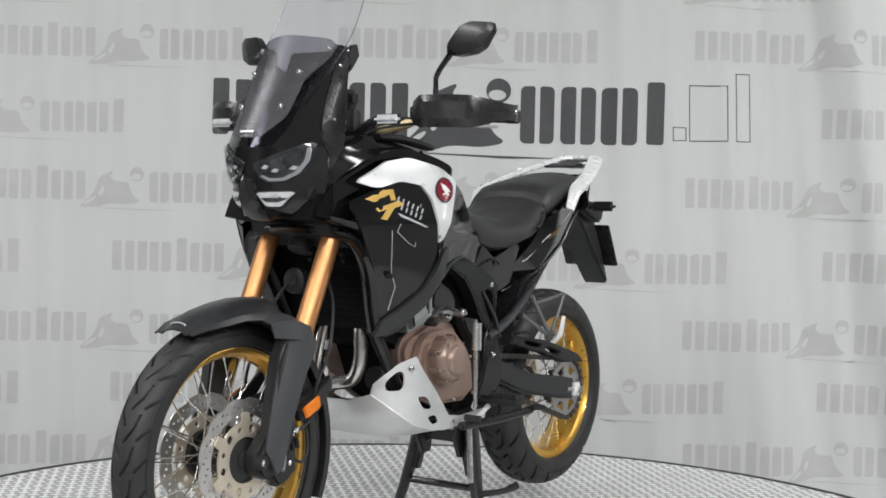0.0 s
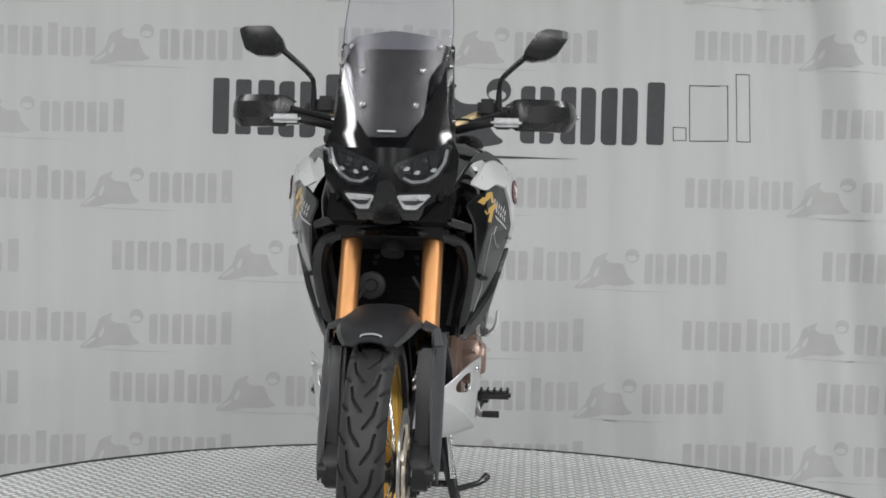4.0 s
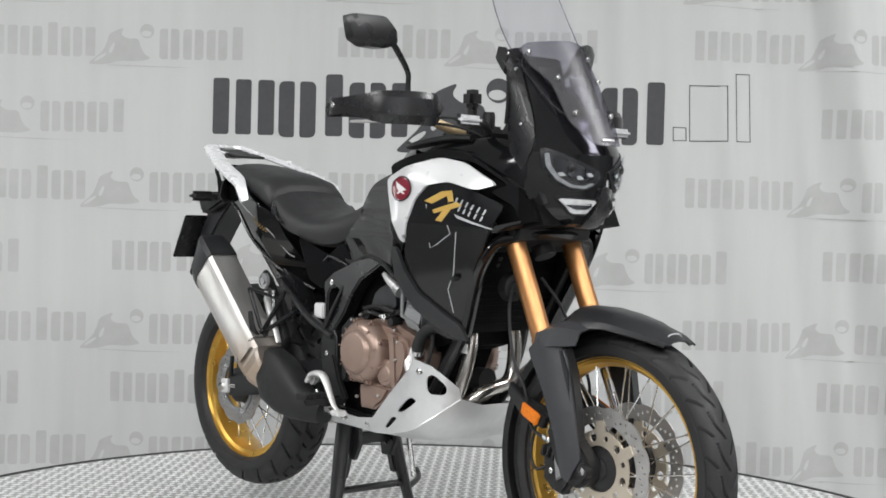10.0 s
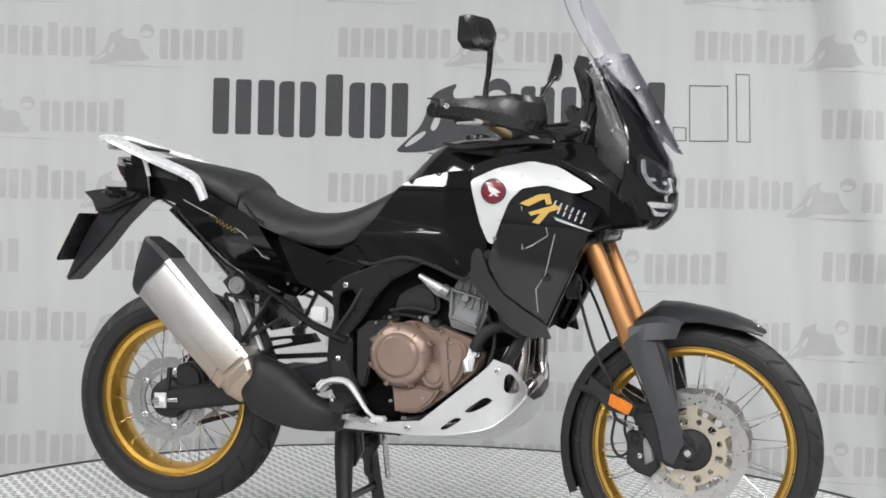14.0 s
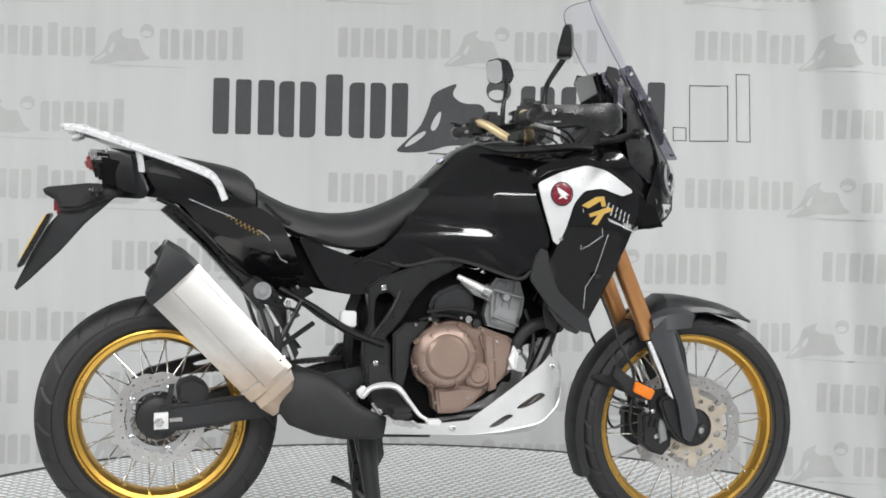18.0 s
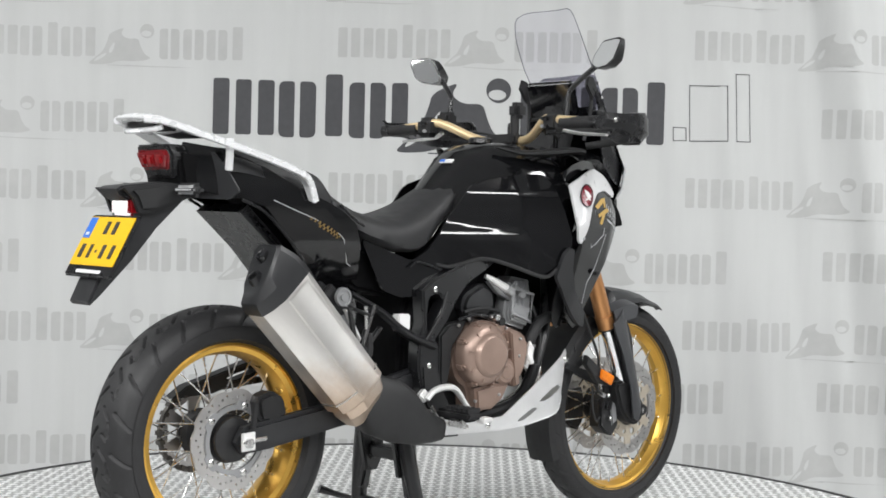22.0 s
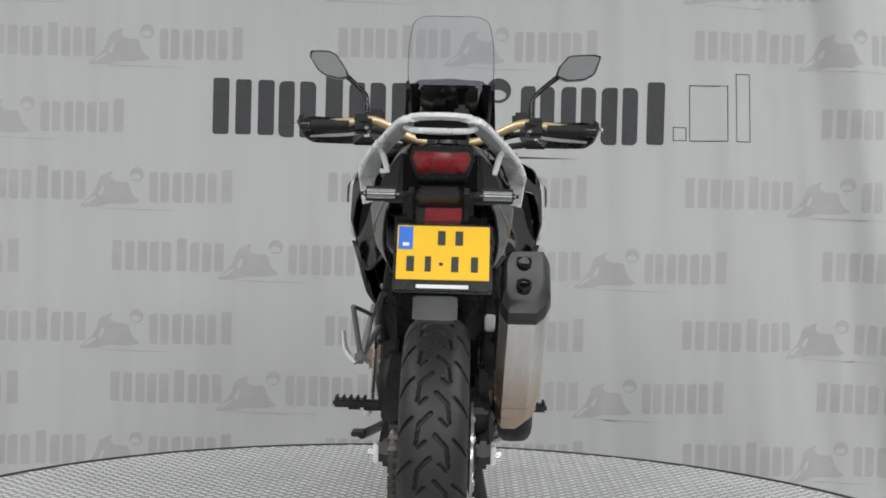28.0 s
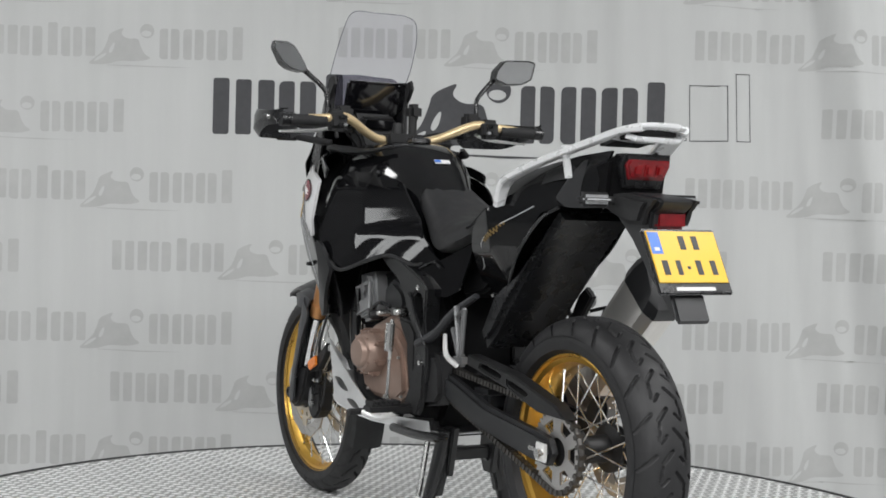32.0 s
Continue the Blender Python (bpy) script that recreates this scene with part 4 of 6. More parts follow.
# brace behind the screen
for s in (-1, 1):
    part("screen_stay", tube([(0.492, s * 0.12, 1.205), (0.505, s * 0.127, 1.265), (0.508, s * 0.132, 1.325), (0.497, s * 0.136, 1.385)], 0.006, 10, 4), MATT, bike)
    rows = []
    for k in range(13):
        z = 1.075 + 0.325 * k / 12
        xb = lerp_table([(1.07, 0.610), (1.13, 0.545), (1.20, 0.532), (1.25, 0.540), (1.343, 0.522), (1.375, 0.495), (1.40, 0.488)], z)
        ye = 0.150 - 0.10 * (z - 1.075)
        xf = nose_x(ye, z)
        yb = 0.160 - 0.05 * (z - 1.1)
        rows.append([(xf - 0.006, s * (ye - 0.012), z), (xf - 0.014, s * (ye + 0.004), z), (xf + (xb - xf) * 0.5, s * (ye * 0.4 + yb * 0.6 + 0.006), z - 0.006), (xb, s * yb, z - 0.004 - 0.02 * (z > 1.39)), (xb + 0.006, s * (yb - 0.010), z - 0.004)])
    part("screen_surround", thicken(loft(rows, caps=False, closed=False), 0.004), SATIN, bike, "satin black screen surround", sharp=40)
    part("surround_tip", slab([(0.468, 1.375), (0.478, 1.405), (0.505, 1.400), (0.520, 1.375), (0.505, 1.330), (0.490, 1.345)], s * 0.134, s * 0.146, 0.004), MATT, bike)
    for x, y, z in ((0.512, 0.139, 1.384), (0.545, 0.142, 1.342), (0.580, 0.153, 1.200)):
        bolt(bike, (x, s * y, z), 0.0045, s, STEEL, "cowl_screw")
# radiator core and inner structure, coloured near-black for the shade in there
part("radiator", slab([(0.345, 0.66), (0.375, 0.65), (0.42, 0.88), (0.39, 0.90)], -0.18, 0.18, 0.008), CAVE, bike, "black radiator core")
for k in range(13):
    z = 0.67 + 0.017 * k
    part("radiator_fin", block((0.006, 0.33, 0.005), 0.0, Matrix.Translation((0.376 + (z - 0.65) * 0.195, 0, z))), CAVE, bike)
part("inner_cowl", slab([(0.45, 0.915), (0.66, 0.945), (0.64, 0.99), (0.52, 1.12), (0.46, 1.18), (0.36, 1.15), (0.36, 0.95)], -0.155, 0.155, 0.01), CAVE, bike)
part("horn", at(Matrix.Translation((0.470, -0.058, 0.775)) @ Matrix.Rotation(radians(-90), 4, "Z"), lathe([(0, 0.018), (0.014, 0.018), (0.018, 0.010), (0.03, 0.010), (0.036, 0.006), (0.036, -0.02), (0, -0.02)], 28)), MATT, bike, "round black horn")


# ---- side fairings, tank, seats, tail ----
def fair_y(x, z):
    """Half width of the fairing at x, z: flat flanks below, tapering to the nose above."""
    up = max(0.0, min(1.0, (z - 0.82) / 0.36))
    up = up * up * (3 - 2 * up)
    ahead = max(0.0, x - 0.30)
    y = 0.303 - (0.265 + 0.105 * up) * ahead - 0.25 * up * ahead ** 2
    y -= 0.30 * max(0.0, 0.94 - z) + 0.36 * max(0.0, z - 1.045)
    y -= 0.020 * max(0.0, 1 - abs(x - 0.565) / 0.075)
    return y - 0.55 * max(0.0, 0.27 - x) ** 1.2 * 0.6


panel = [(0.230, 1.058), (0.301, 1.091), (0.385, 1.113), (0.455, 1.099), (0.546, 1.043), (0.500, 1.028), (0.429, 1.049), (0.369, 1.040), (0.336, 1.003), (0.313, 0.938), (0.294, 0.888), (0.280, 0.897), (0.259, 0.952), (0.241, 1.013)]
shroud = [(0.293, 0.885), (0.311, 0.934), (0.337, 1.000), (0.371, 1.038), (0.431, 1.047), (0.498, 1.025), (0.566, 0.990), (0.544, 0.943), (0.522, 0.890), (0.484, 0.818), (0.440, 0.724), (0.405, 0.649), (0.390, 0.632), (0.355, 0.645), (0.318, 0.672), (0.285, 0.716), (0.273, 0.785), (0.276, 0.839)]
upper = [(0.217, 1.093), (0.281, 1.119), (0.366, 1.138), (0.440, 1.125), (0.505, 1.092), (0.560, 1.060), (0.600, 1.030), (0.640, 0.990), (0.628, 0.956), (0.581, 0.959), (0.566, 0.990), (0.501, 1.026), (0.552, 1.044), (0.460, 1.101), (0.390, 1.114), (0.305, 1.092), (0.229, 1.062)]
for s in (-1, 1):
    f = lambda x, z: s * fair_y(x, z)
    wp = part("side_panel", shell(panel, lambda x, z: s * (fair_y(x, z) + 0.006), 0.008, 0.025, corner=0.12, times=2), SILVER, bike, "silver white fairing panel")
    bolt(wp, (0.300, s * (fair_y(0.30, 0.90) + 0.006), 0.905), 0.005, s, CASTGREY, "panel_screw")
    bx, bz = 0.297, 1.030
    disc = [(bx + 0.030 * math.cos(a), bz + 0.030 * math.sin(a)) for a in (2 * math.pi * k / 32 for k in range(32))]
    bd = part("badge", shell(disc, lambda x, z: s * (fair_y(x, z) + 0.0095), 0.006, 0.02, times=0), BADGERED, wp, "round red badge with a pale wing shape")
    wing = [(bx + s * -1 * q[0], bz + q[1]) for q in ((-0.016, 0.018), (-0.004, 0.012), (0.010, 0.004), (0.020, -0.004), (0.008, -0.006), (0.016, -0.014), (-0.012, -0.014), (-0.004, -0.006), (-0.012, 0.002))]
    part("wing_shape", shell(wing, lambda x, z: s * (fair_y(x, z) + 0.0106), 0.002, 0.02, times=0), WHITE, bd)
    ring = [(bx + 0.032 * math.cos(a), s * (fair_y(bx + 0.032 * math.cos(a), bz + 0.032 * math.sin(a)) + 0.009), bz + 0.032 * math.sin(a)) for a in (2 * math.pi * k / 32 for k in range(33))]
    part("badge_ring", tube(ring, 0.0016, 6, 1), DARK, bd)
    sh = part("radiator_shroud", shell(shroud, f, 0.006, 0.014, corner=0.12, times=2), GLOSS, bike, "gloss black radiator shroud")
    up = part("upper_fairing", shell(upper, lambda x, z: s * min(fair_y(x, z), 0.3634 - 0.36 * x), 0.006, 0.014, corner=0.12, times=2), GLOSS, bike, "gloss black upper fairing")
    # sloping facet between the fairing's crease and the side of the cowl
    crease = smooth_path([Vector(p) for p in ((0.340, 0.236, 1.134), (0.440, 0.205, 1.125), (0.560, 0.165, 1.060), (0.600, 0.148, 1.030), (0.640, 0.133, 0.990))], 4)
    inner = smooth_path([Vector(p) for p in ((0.370, 0.165, 1.160), (0.480, 0.150, 1.168), (0.585, 0.142, 1.140), (0.630, 0.140, 1.090), (0.652, 0.122, 1.000))], 4)
    rows = [[(a.x - 0.004, s * (a.y - 0.004), a.z - 0.016), (a.x, s * (a.y + 0.001), a.z), (a.x * 0.97 + b.x * 0.03 + 0.001, s * (a.y * 0.97 + b.y * 0.03), a.z * 0.97 + b.z * 0.03 + 0.002), ((a.x + b.x) / 2 + 0.003, s * ((a.y + b.y) / 2 + 0.004), (a.z + b.z) / 2), (b.x, s * b.y, b.z)] for a, b in zip(crease, inner)]
    part("fairing_shoulder", thicken(loft(rows, caps=False, closed=False), 0.004), GLOSS, bike, "gloss black sloping shoulder beside the lamps", sharp=25)
    # decals: a gold slashed mark, pale bars, thin pinstripes
    dec = lambda k: (lambda x, z: s * (fair_y(x, z) + k))
    flip = (lambda q: q) if s < 0 else (lambda q: [(0.888 - x, z) for x, z in q])
    for mark in ([(0.362, 0.999), (0.409, 1.024), (0.437, 1.027), (0.444, 0.999), (0.430, 0.997), (0.425, 1.013), (0.385, 0.992)], [(0.386, 0.976), (0.453, 0.998), (0.469, 0.988), (0.438, 0.978), (0.414, 0.946), (0.396, 0.949), (0.416, 0.974), (0.392, 0.967)]):
        part("gold_mark", shell(flip(mark), dec(0.0012), 0.002, 0.03, times=0), DECALGOLD, sh, "gold slashed decal")
    x0, z0 = 0.447, 0.996
    for k in range(6):
        q = [(x0 + 0.0145 * k, z0 - 0.0060 * k), (x0 + 0.0145 * k + 0.0035, z0 - 0.0060 * k - 0.001), (x0 + 0.0145 * k + 0.009, z0 - 0.0060 * k + 0.012), (x0 + 0.0145 * k + 0.0055, z0 - 0.0060 * k + 0.013)]
        part("pale_mark", shell(flip(q), dec(0.0014), 0.002, 0.03, times=0), DECALSILVER, sh)
    for k in range(5):
        q = [(x0 + 0.010 + 0.0145 * k, z0 - 0.022 - 0.0060 * k), (x0 + 0.010 + 0.0145 * k + 0.0035, z0 - 0.023 - 0.0060 * k), (x0 + 0.010 + 0.0145 * k + 0.008, z0 - 0.011 - 0.0060 * k), (x0 + 0.010 + 0.0145 * k + 0.0045, z0 - 0.010 - 0.0060 * k)]
        part("pale_mark", shell(flip(q), dec(0.0014), 0.002, 0.03, times=0), DECALSILVER, sh)
    part("pale_mark", shell(flip([(x0 + 0.002, z0 - 0.030), (x0 + 0.100, z0 - 0.066), (x0 + 0.092, z0 - 0.067), (x0 + 0.010, z0 - 0.040)]), dec(0.0014), 0.002, 0.03, times=0), DECALSILVER, sh)
    for line in ([(0.368, 0.991), (0.369, 0.877), (0.392, 0.887), (0.436, 0.916), (0.431, 0.937)], [(0.453, 0.919), (0.425, 0.811), (0.399, 0.770), (0.402, 0.708)]):
        path = [Vector((x, s * (fair_y(x, z) + 0.0008), z)) for x, z in line]
        part("pinstripe", tube(path, 0.0013, 5, 1), DECALSILVER, sh)
    vane = [Vector((x - 0.03, s * (fair_y(x, z) - 0.045), z)) for x, z in [(0.539, 0.946), (0.502, 0.863), (0.465, 0.780), (0.417, 0.669)]]
    part("shroud_vane", tube(vane, 0.012, 8, 4, flat=0.5), MATT, bike)
    part("shroud_bridge", block((0.02, 0.04, 0.012), 0.003, Matrix.Translation((0.43, s * 0.225, 0.80))), MATT, bike)
    back = [(0.28, 0.66), (0.36, 0.62), (0.47, 0.90), (0.44, 0.96), (0.29, 0.95)]
    part("shroud_liner", shell(back, lambda x, z: s * (fair_y(x, z) - 0.035), 0.004, 0.05), MATT, bike)
    # lower fairing wing behind the shroud
    lowwing = [(0.225, 0.792), (0.234, 0.859), (0.248, 0.878), (0.265, 0.871), (0.278, 0.816), (0.312, 0.757), (0.372, 0.710), (0.420, 0.677), (0.435, 0.634), (0.398, 0.642), (0.331, 0.680), (0.287, 0.715), (0.255, 0.754)]
    part("lower_fairing", shell(lowwing, lambda x, z: s * (fair_y(x, z) + 0.012), 0.012, 0.03, corner=0.10, times=1), GUARD, bike, "matt dark grey lower fairing wing")



# tank cover
def tank_rings():
    rows = [(-0.16, 0.94, 0.07, 0.87), (-0.10, 1.005, 0.095, 0.86), (-0.04, 1.060, 0.118, 0.85), (0.00, 1.098, 0.132, 0.84), (0.05, 1.148, 0.150, 0.84), (0.10, 1.174, 0.172, 0.84),
            (0.16, 1.184, 0.195, 0.84), (0.23, 1.186, 0.215, 0.84), (0.30, 1.180, 0.222, 0.85), (0.37, 1.165, 0.212, 0.88), (0.44, 1.15, 0.17, 0.92)]
    rings = []
    for x, zt, w, zb in rows:
        half = [(0.0, zt), (w * 0.34, zt - 0.003), (w * 0.56, zt - 0.016), (w * 0.74, zt - 0.05), (w * 0.93, zt - 0.11), (w, zt - 0.17), (w * 0.97, zb + 0.04), (w * 0.8, zb)]
        rings.append([(x, -a, b) for a, b in reversed(half)] + [(x, a, b) for a, b in half[1:]])
    return rings


tank = part("tank_cover", loft(tank_rings()), GLOSS, bike, "gloss black tank cover", sharp=45)
sticker = block((0.004, 0.052, 0.016), 0.001, pose(0.0185, -0.004, 1.1215, 0, 45, 0))
part("tank_sticker", sticker, WHITE, tank, "small white information sticker")
part("sticker_mark", block((0.004, 0.02, 0.009), 0.0005, pose(0.0172, 0.012, 1.1228, 0, 45, 0)), BLUE, tank)
part("filler_cap", at(Matrix.Translation((0.16, 0, 1.186)) @ Matrix.Rotation(radians(90), 4, "X"), lathe([(0, 0.012), (0.03, 0.012), (0.036, 0.008), (0.038, -0.004)], 32)), SATIN, tank)
side_cover = [(-0.184, 0.854), (-0.106, 0.822), (0.002, 0.846), (0.098, 0.827), (0.195, 0.795), (0.232, 0.824), (0.280, 0.890), (0.241, 1.016), (0.230, 1.059), (0.212, 1.090), (0.135, 1.085), (0.050, 1.070), (-0.016, 1.050), (-0.064, 0.993), (-0.136, 0.902)]
for s in (-1, 1):
    def g(x, z, s=s):
        zz = max(z, 0.905)
        flank = 0.162 + 0.30 * x + 0.22 * max(0, x - 0.13) - 0.12 * max(0, zz - 0.98) - 0.35 * max(0, zz - 1.03)
        knee = 0.186 + 0.25 * x - 0.402 * (zz - 0.88)
        tuck = 0.04 * max(0.0, 0.905 - z) * max(0.0, min(1.0, (0.19 - x) / 0.07))
        ripple = 0.0009 * math.sin(44 * x + 60 * z) * min(1.0, max(0.0, 0.905 - z) * 30)
        return s * (max(flank, min(knee, flank + 0.06)) - tuck + ripple)

    part("tank_side", shell(side_cover, g, 0.006, 0.012, corner=0.15, times=2), MOULDED, bike, "shiny black tank side cover")
    strip = [Vector((x, g(x, z) + s * 0.002, z)) for x, z in [(-0.185, 0.847), (-0.106, 0.818), (0.002, 0.842), (0.099, 0.823), (0.197, 0.791), (0.234, 0.816)]]
    part("tank_seam", tube(strip, 0.006, 8, 4), MATT, bike)
    shoulder = [Vector((x, s * y, z)) for x, y, z in ((0.10, 0.12, 1.165), (0.17, 0.165, 1.150), (0.26, 0.195, 1.155), (0.36, 0.19, 1.165), (0.42, 0.17, 1.165))]
    part("dash_side", tube(shoulder, [0.008, 0.018, 0.024, 0.022, 0.02], 10, 5, flat=0.5), MATT, bike)


def seat_rings(rows):
    rings = []
    for x, zt, w, zb, crown in rows:
        half = [(0.0, zt), (w * 0.5, zt - crown * 0.25), (w * 0.82, zt - crown), (w * 0.97, zt - crown - 0.022), (w, zt - crown - 0.05), (w * 0.98, zb + 0.01), (w * 0.85, zb)]
        rings.append([(x, -a, b) for a, b in reversed(half)] + [(x, a, b) for a, b in half[1:]])
    return rings


def soft_rows(rows, n=3):
    path = smooth_path([Vector(r[:3]) for r in rows], n)
    tail = smooth_path([Vector((r[0], r[3], r[4])) for r in rows], n)
    return [(p.x, p.y, p.z, q.y, q.z) for p, q in zip(path, tail)]


rider = [(-0.520, 1.030, 0.150, 0.955, 0.018), (-0.47, 1.003, 0.158, 0.925, 0.020), (-0.40, 0.975, 0.165, 0.895, 0.022), (-0.32, 0.962, 0.162, 0.870, 0.024), (-0.24, 0.966, 0.148, 0.858, 0.024),
         (-0.17, 0.985, 0.130, 0.872, 0.022), (-0.10, 1.018, 0.112, 0.93, 0.020), (-0.04, 1.052, 0.098, 1.00, 0.018), (-0.012, 1.064, 0.085, 1.03, 0.014)]
part("rider_seat", loft(seat_rings(soft_rows(rider))), VINYL, bike, "dark grey vinyl rider seat", sharp=50)
pillion = [(-0.845, 1.112, 0.095, 1.07, 0.012), (-0.80, 1.121, 0.120, 1.055, 0.014), (-0.70, 1.105, 0.138, 1.03, 0.016), (-0.60, 1.087, 0.148, 0.995, 0.018), (-0.555, 1.072, 0.150, 0.975, 0.018), (-0.525, 1.045, 0.148, 0.96, 0.018)]
part("pillion_seat", loft(seat_rings(soft_rows(pillion))), VINYL, bike, "dark grey vinyl passenger seat", sharp=50)
for s in (-1, 1):
    strap = [Vector((-0.50, s * 0.152, 0.985)), Vector((-0.46, s * 0.168, 0.945)), Vector((-0.43, s * 0.170, 0.93))]
    part("seat_seam", tube(strap, 0.004, 6, 3), SATIN, bike)


def tail_y(x, z):
    return 0.072 + 0.28 * max(0.0, x + 0.95) - 0.38 * max(0.0, x + 0.55) - 0.28 * max(0.0, 0.88 - z) - 1.0 * (z - 1.02) ** 2


tail_side = [(-0.928, 1.126), (-0.901, 1.067), (-0.895, 1.012), (-0.840, 0.998), (-0.782, 0.992), (-0.723, 0.974), (-0.643, 0.885), (-0.563, 0.808), (-0.500, 0.760), (-0.430, 0.722), (-0.385, 0.708), (-0.346, 0.736), (-0.372, 0.765), (-0.430, 0.885), (-0.456, 0.934), (-0.503, 0.964), (-0.574, 0.994), (-0.646, 1.026), (-0.725, 1.071), (-0.827, 1.113)]
for s in (-1, 1):
    f = lambda x, z: s * tail_y(x, z)
    tp = part("tail_side", shell(tail_side, f, 0.006, 0.016, corner=0.06, times=1), GLOSS, bike, "gloss black tail side panel")
    pin = [Vector((x, s * (tail_y(x, z) + 0.001), z)) for x, z in [(-0.704, 0.990), (-0.641, 0.964), (-0.594, 0.946), (-0.512, 0.907), (-0.492, 0.892), (-0.451, 0.830), (-0.432, 0.822)]]
    part("pinstripe", tube(pin, 0.0014, 5, 1), DECALSILVER, tp)
    for k in range(9):
        x0, z0 = -0.606 + 0.0115 * k, 0.944 - 0.0055 * k
        part("gold_mark", shell([(x0, z0), (x0 + 0.005, z0 - 0.002), (x0 + 0.008, z0 + 0.005), (x0 + 0.004, z0 + 0.007)], lambda x, z: s * (tail_y(x, z) + 0.0014), 0.002, 0.03, times=0), DECALDIM, tp)
    for k in range(6):
        x0, z0 = -0.580 + 0.0115 * k, 0.925 - 0.0055 * k
        part("gold_mark", shell([(x0, z0), (x0 + 0.005, z0 - 0.002), (x0 + 0.007, z0 + 0.004), (x0 + 0.003, z0 + 0.006)], lambda x, z: s * (tail_y(x, z) + 0.0014), 0.002, 0.03, times=0), DECALDIM, tp)
    rib = [Vector((x, s * (tail_y(x, z) + 0.002), z)) for x, z in [(-0.784, 0.989), (-0.724, 0.959), (-0.641, 0.879), (-0.561, 0.802), (-0.500, 0.759), (-0.430, 0.722)]]
    part("tail_rib", tube(rib, 0.0045, 8, 4), SATIN, bike)
    bolt(tp, (-0.395, s * (tail_y(-0.395, 0.75) + 0.002), 0.75), 0.006, s)
    # triangular side cover under the seat
    cover = [(-0.408, 0.899), (-0.313, 0.862), (-0.230, 0.835), (-0.156, 0.878), (-0.107, 0.819), (-0.169, 0.786), (-0.203, 0.738), (-0.271, 0.736), (-0.334, 0.758)]
    part("side_cover", shell(cover, lambda x, z: s * (0.132 + 0.06 * (x + 0.35)), 0.006, 0.03, corner=0.12, times=2), GLOSS, bike, "gloss black cover under the seat")
    part("cover_crease", tube([Vector((x, s * 0.146, z)) for x, z in [(-0.246, 0.817), (-0.221, 0.832), (-0.186, 0.827), (-0.126, 0.809)]], 0.0035, 6, 3), SATIN, bike)
part("tail_core", slab([(-0.950, 1.112), (-0.932, 1.015), (-0.814, 0.996), (-0.703, 0.992), (-0.520, 0.852), (-0.387, 0.757), (-0.272, 0.735), (-0.257, 0.809), (-0.522, 0.943), (-0.753, 1.068)], -0.085, 0.085, 0.01), CAVE, bike)
part("inner_fender", slab([(-0.752, 0.978), (-0.585, 0.826), (-0.469, 0.755), (-0.408, 0.658), (-0.430, 0.611), (-0.480, 0.653), (-0.534, 0.721), (-0.668, 0.865), (-0.776, 0.958)], -0.112, 0.112, 0.020), SATIN, bike, "black inner rear mudguard")

# tail lamp, plate carrier, plate, rear indicators
def lamp_block(face, deep):
    """A lamp body that looks back and leans with the tail."""
    bm = at(Matrix.Translation((-0.922, -0.004, 0)) @ Matrix.Rotation(radians(90), 4, "Z"), slab(face, 0.0, deep, 0.006))
    for v in bm.verts:
        v.co.x += -0.35 * (v.co.z - 1.085) + 2.2 * v.co.y ** 2
    return bm


lamp_face = [(-0.066, 1.090), (-0.060, 1.104), (0.060, 1.104), (0.066, 1.090), (0.052, 1.057), (-0.052, 1.057)]
tl = part("tail_light", lamp_block(lamp_face, 0.06), RED, bike, "red tail light, wide above and narrow below")
for y in (-0.034, 0.0, 0.034):
    part("led_block", lamp_block([(y - 0.013, 1.064), (y - 0.014, 1.092), (y + 0.014, 1.092), (y + 0.013, 1.064)], 0.0625), LEDRED, tl)
part("lamp_bezel", lamp_block([(-0.074, 1.090), (-0.066, 1.118), (0.066, 1.118), (0.074, 1.090), (0.056, 1.038), (-0.056, 1.038)], 0.052), SATIN, tl, "black lamp bezel")
tail_wings = both([(0.0, 1.060), (0.072, 1.112), (0.098, 1.102), (0.128, 1.056), (0.150, 1.010), (0.128, 0.988), (0.0, 0.990)])
part("tail_cowl", front_shell(tail_wings, lambda y, z: -0.905 + 0.60 * abs(y) + 0.10 * (1.06 - z), 0.005, 0.025, 0.1, 1), GUARD, bike, "dark plastic cowl round the tail light")
part("tail_cap", slab([(-0.936, 1.098), (-0.909, 1.102), (-0.851, 1.067), (-0.814, 1.001), (-0.915, 1.007), (-0.929, 1.052)], -0.066, 0.066, 0.020, times=2), GLOSS, bike)
carrier = [(-1.091, 1.006), (-1.078, 1.014), (-0.972, 1.027), (-0.891, 1.024), (-0.863, 1.005), (-0.902, 0.987), (-0.979, 0.915), (-1.045, 0.837), (-1.129, 0.753), (-1.154, 0.731), (-1.161, 0.739), (-1.115, 0.838), (-1.076, 0.908), (-1.051, 0.938), (-1.056, 0.977), (-1.084, 0.993)]
part("plate_carrier", slab(carrier, -0.048, 0.048, 0.008), GUARD, bike, "dark grey plastic plate carrier")
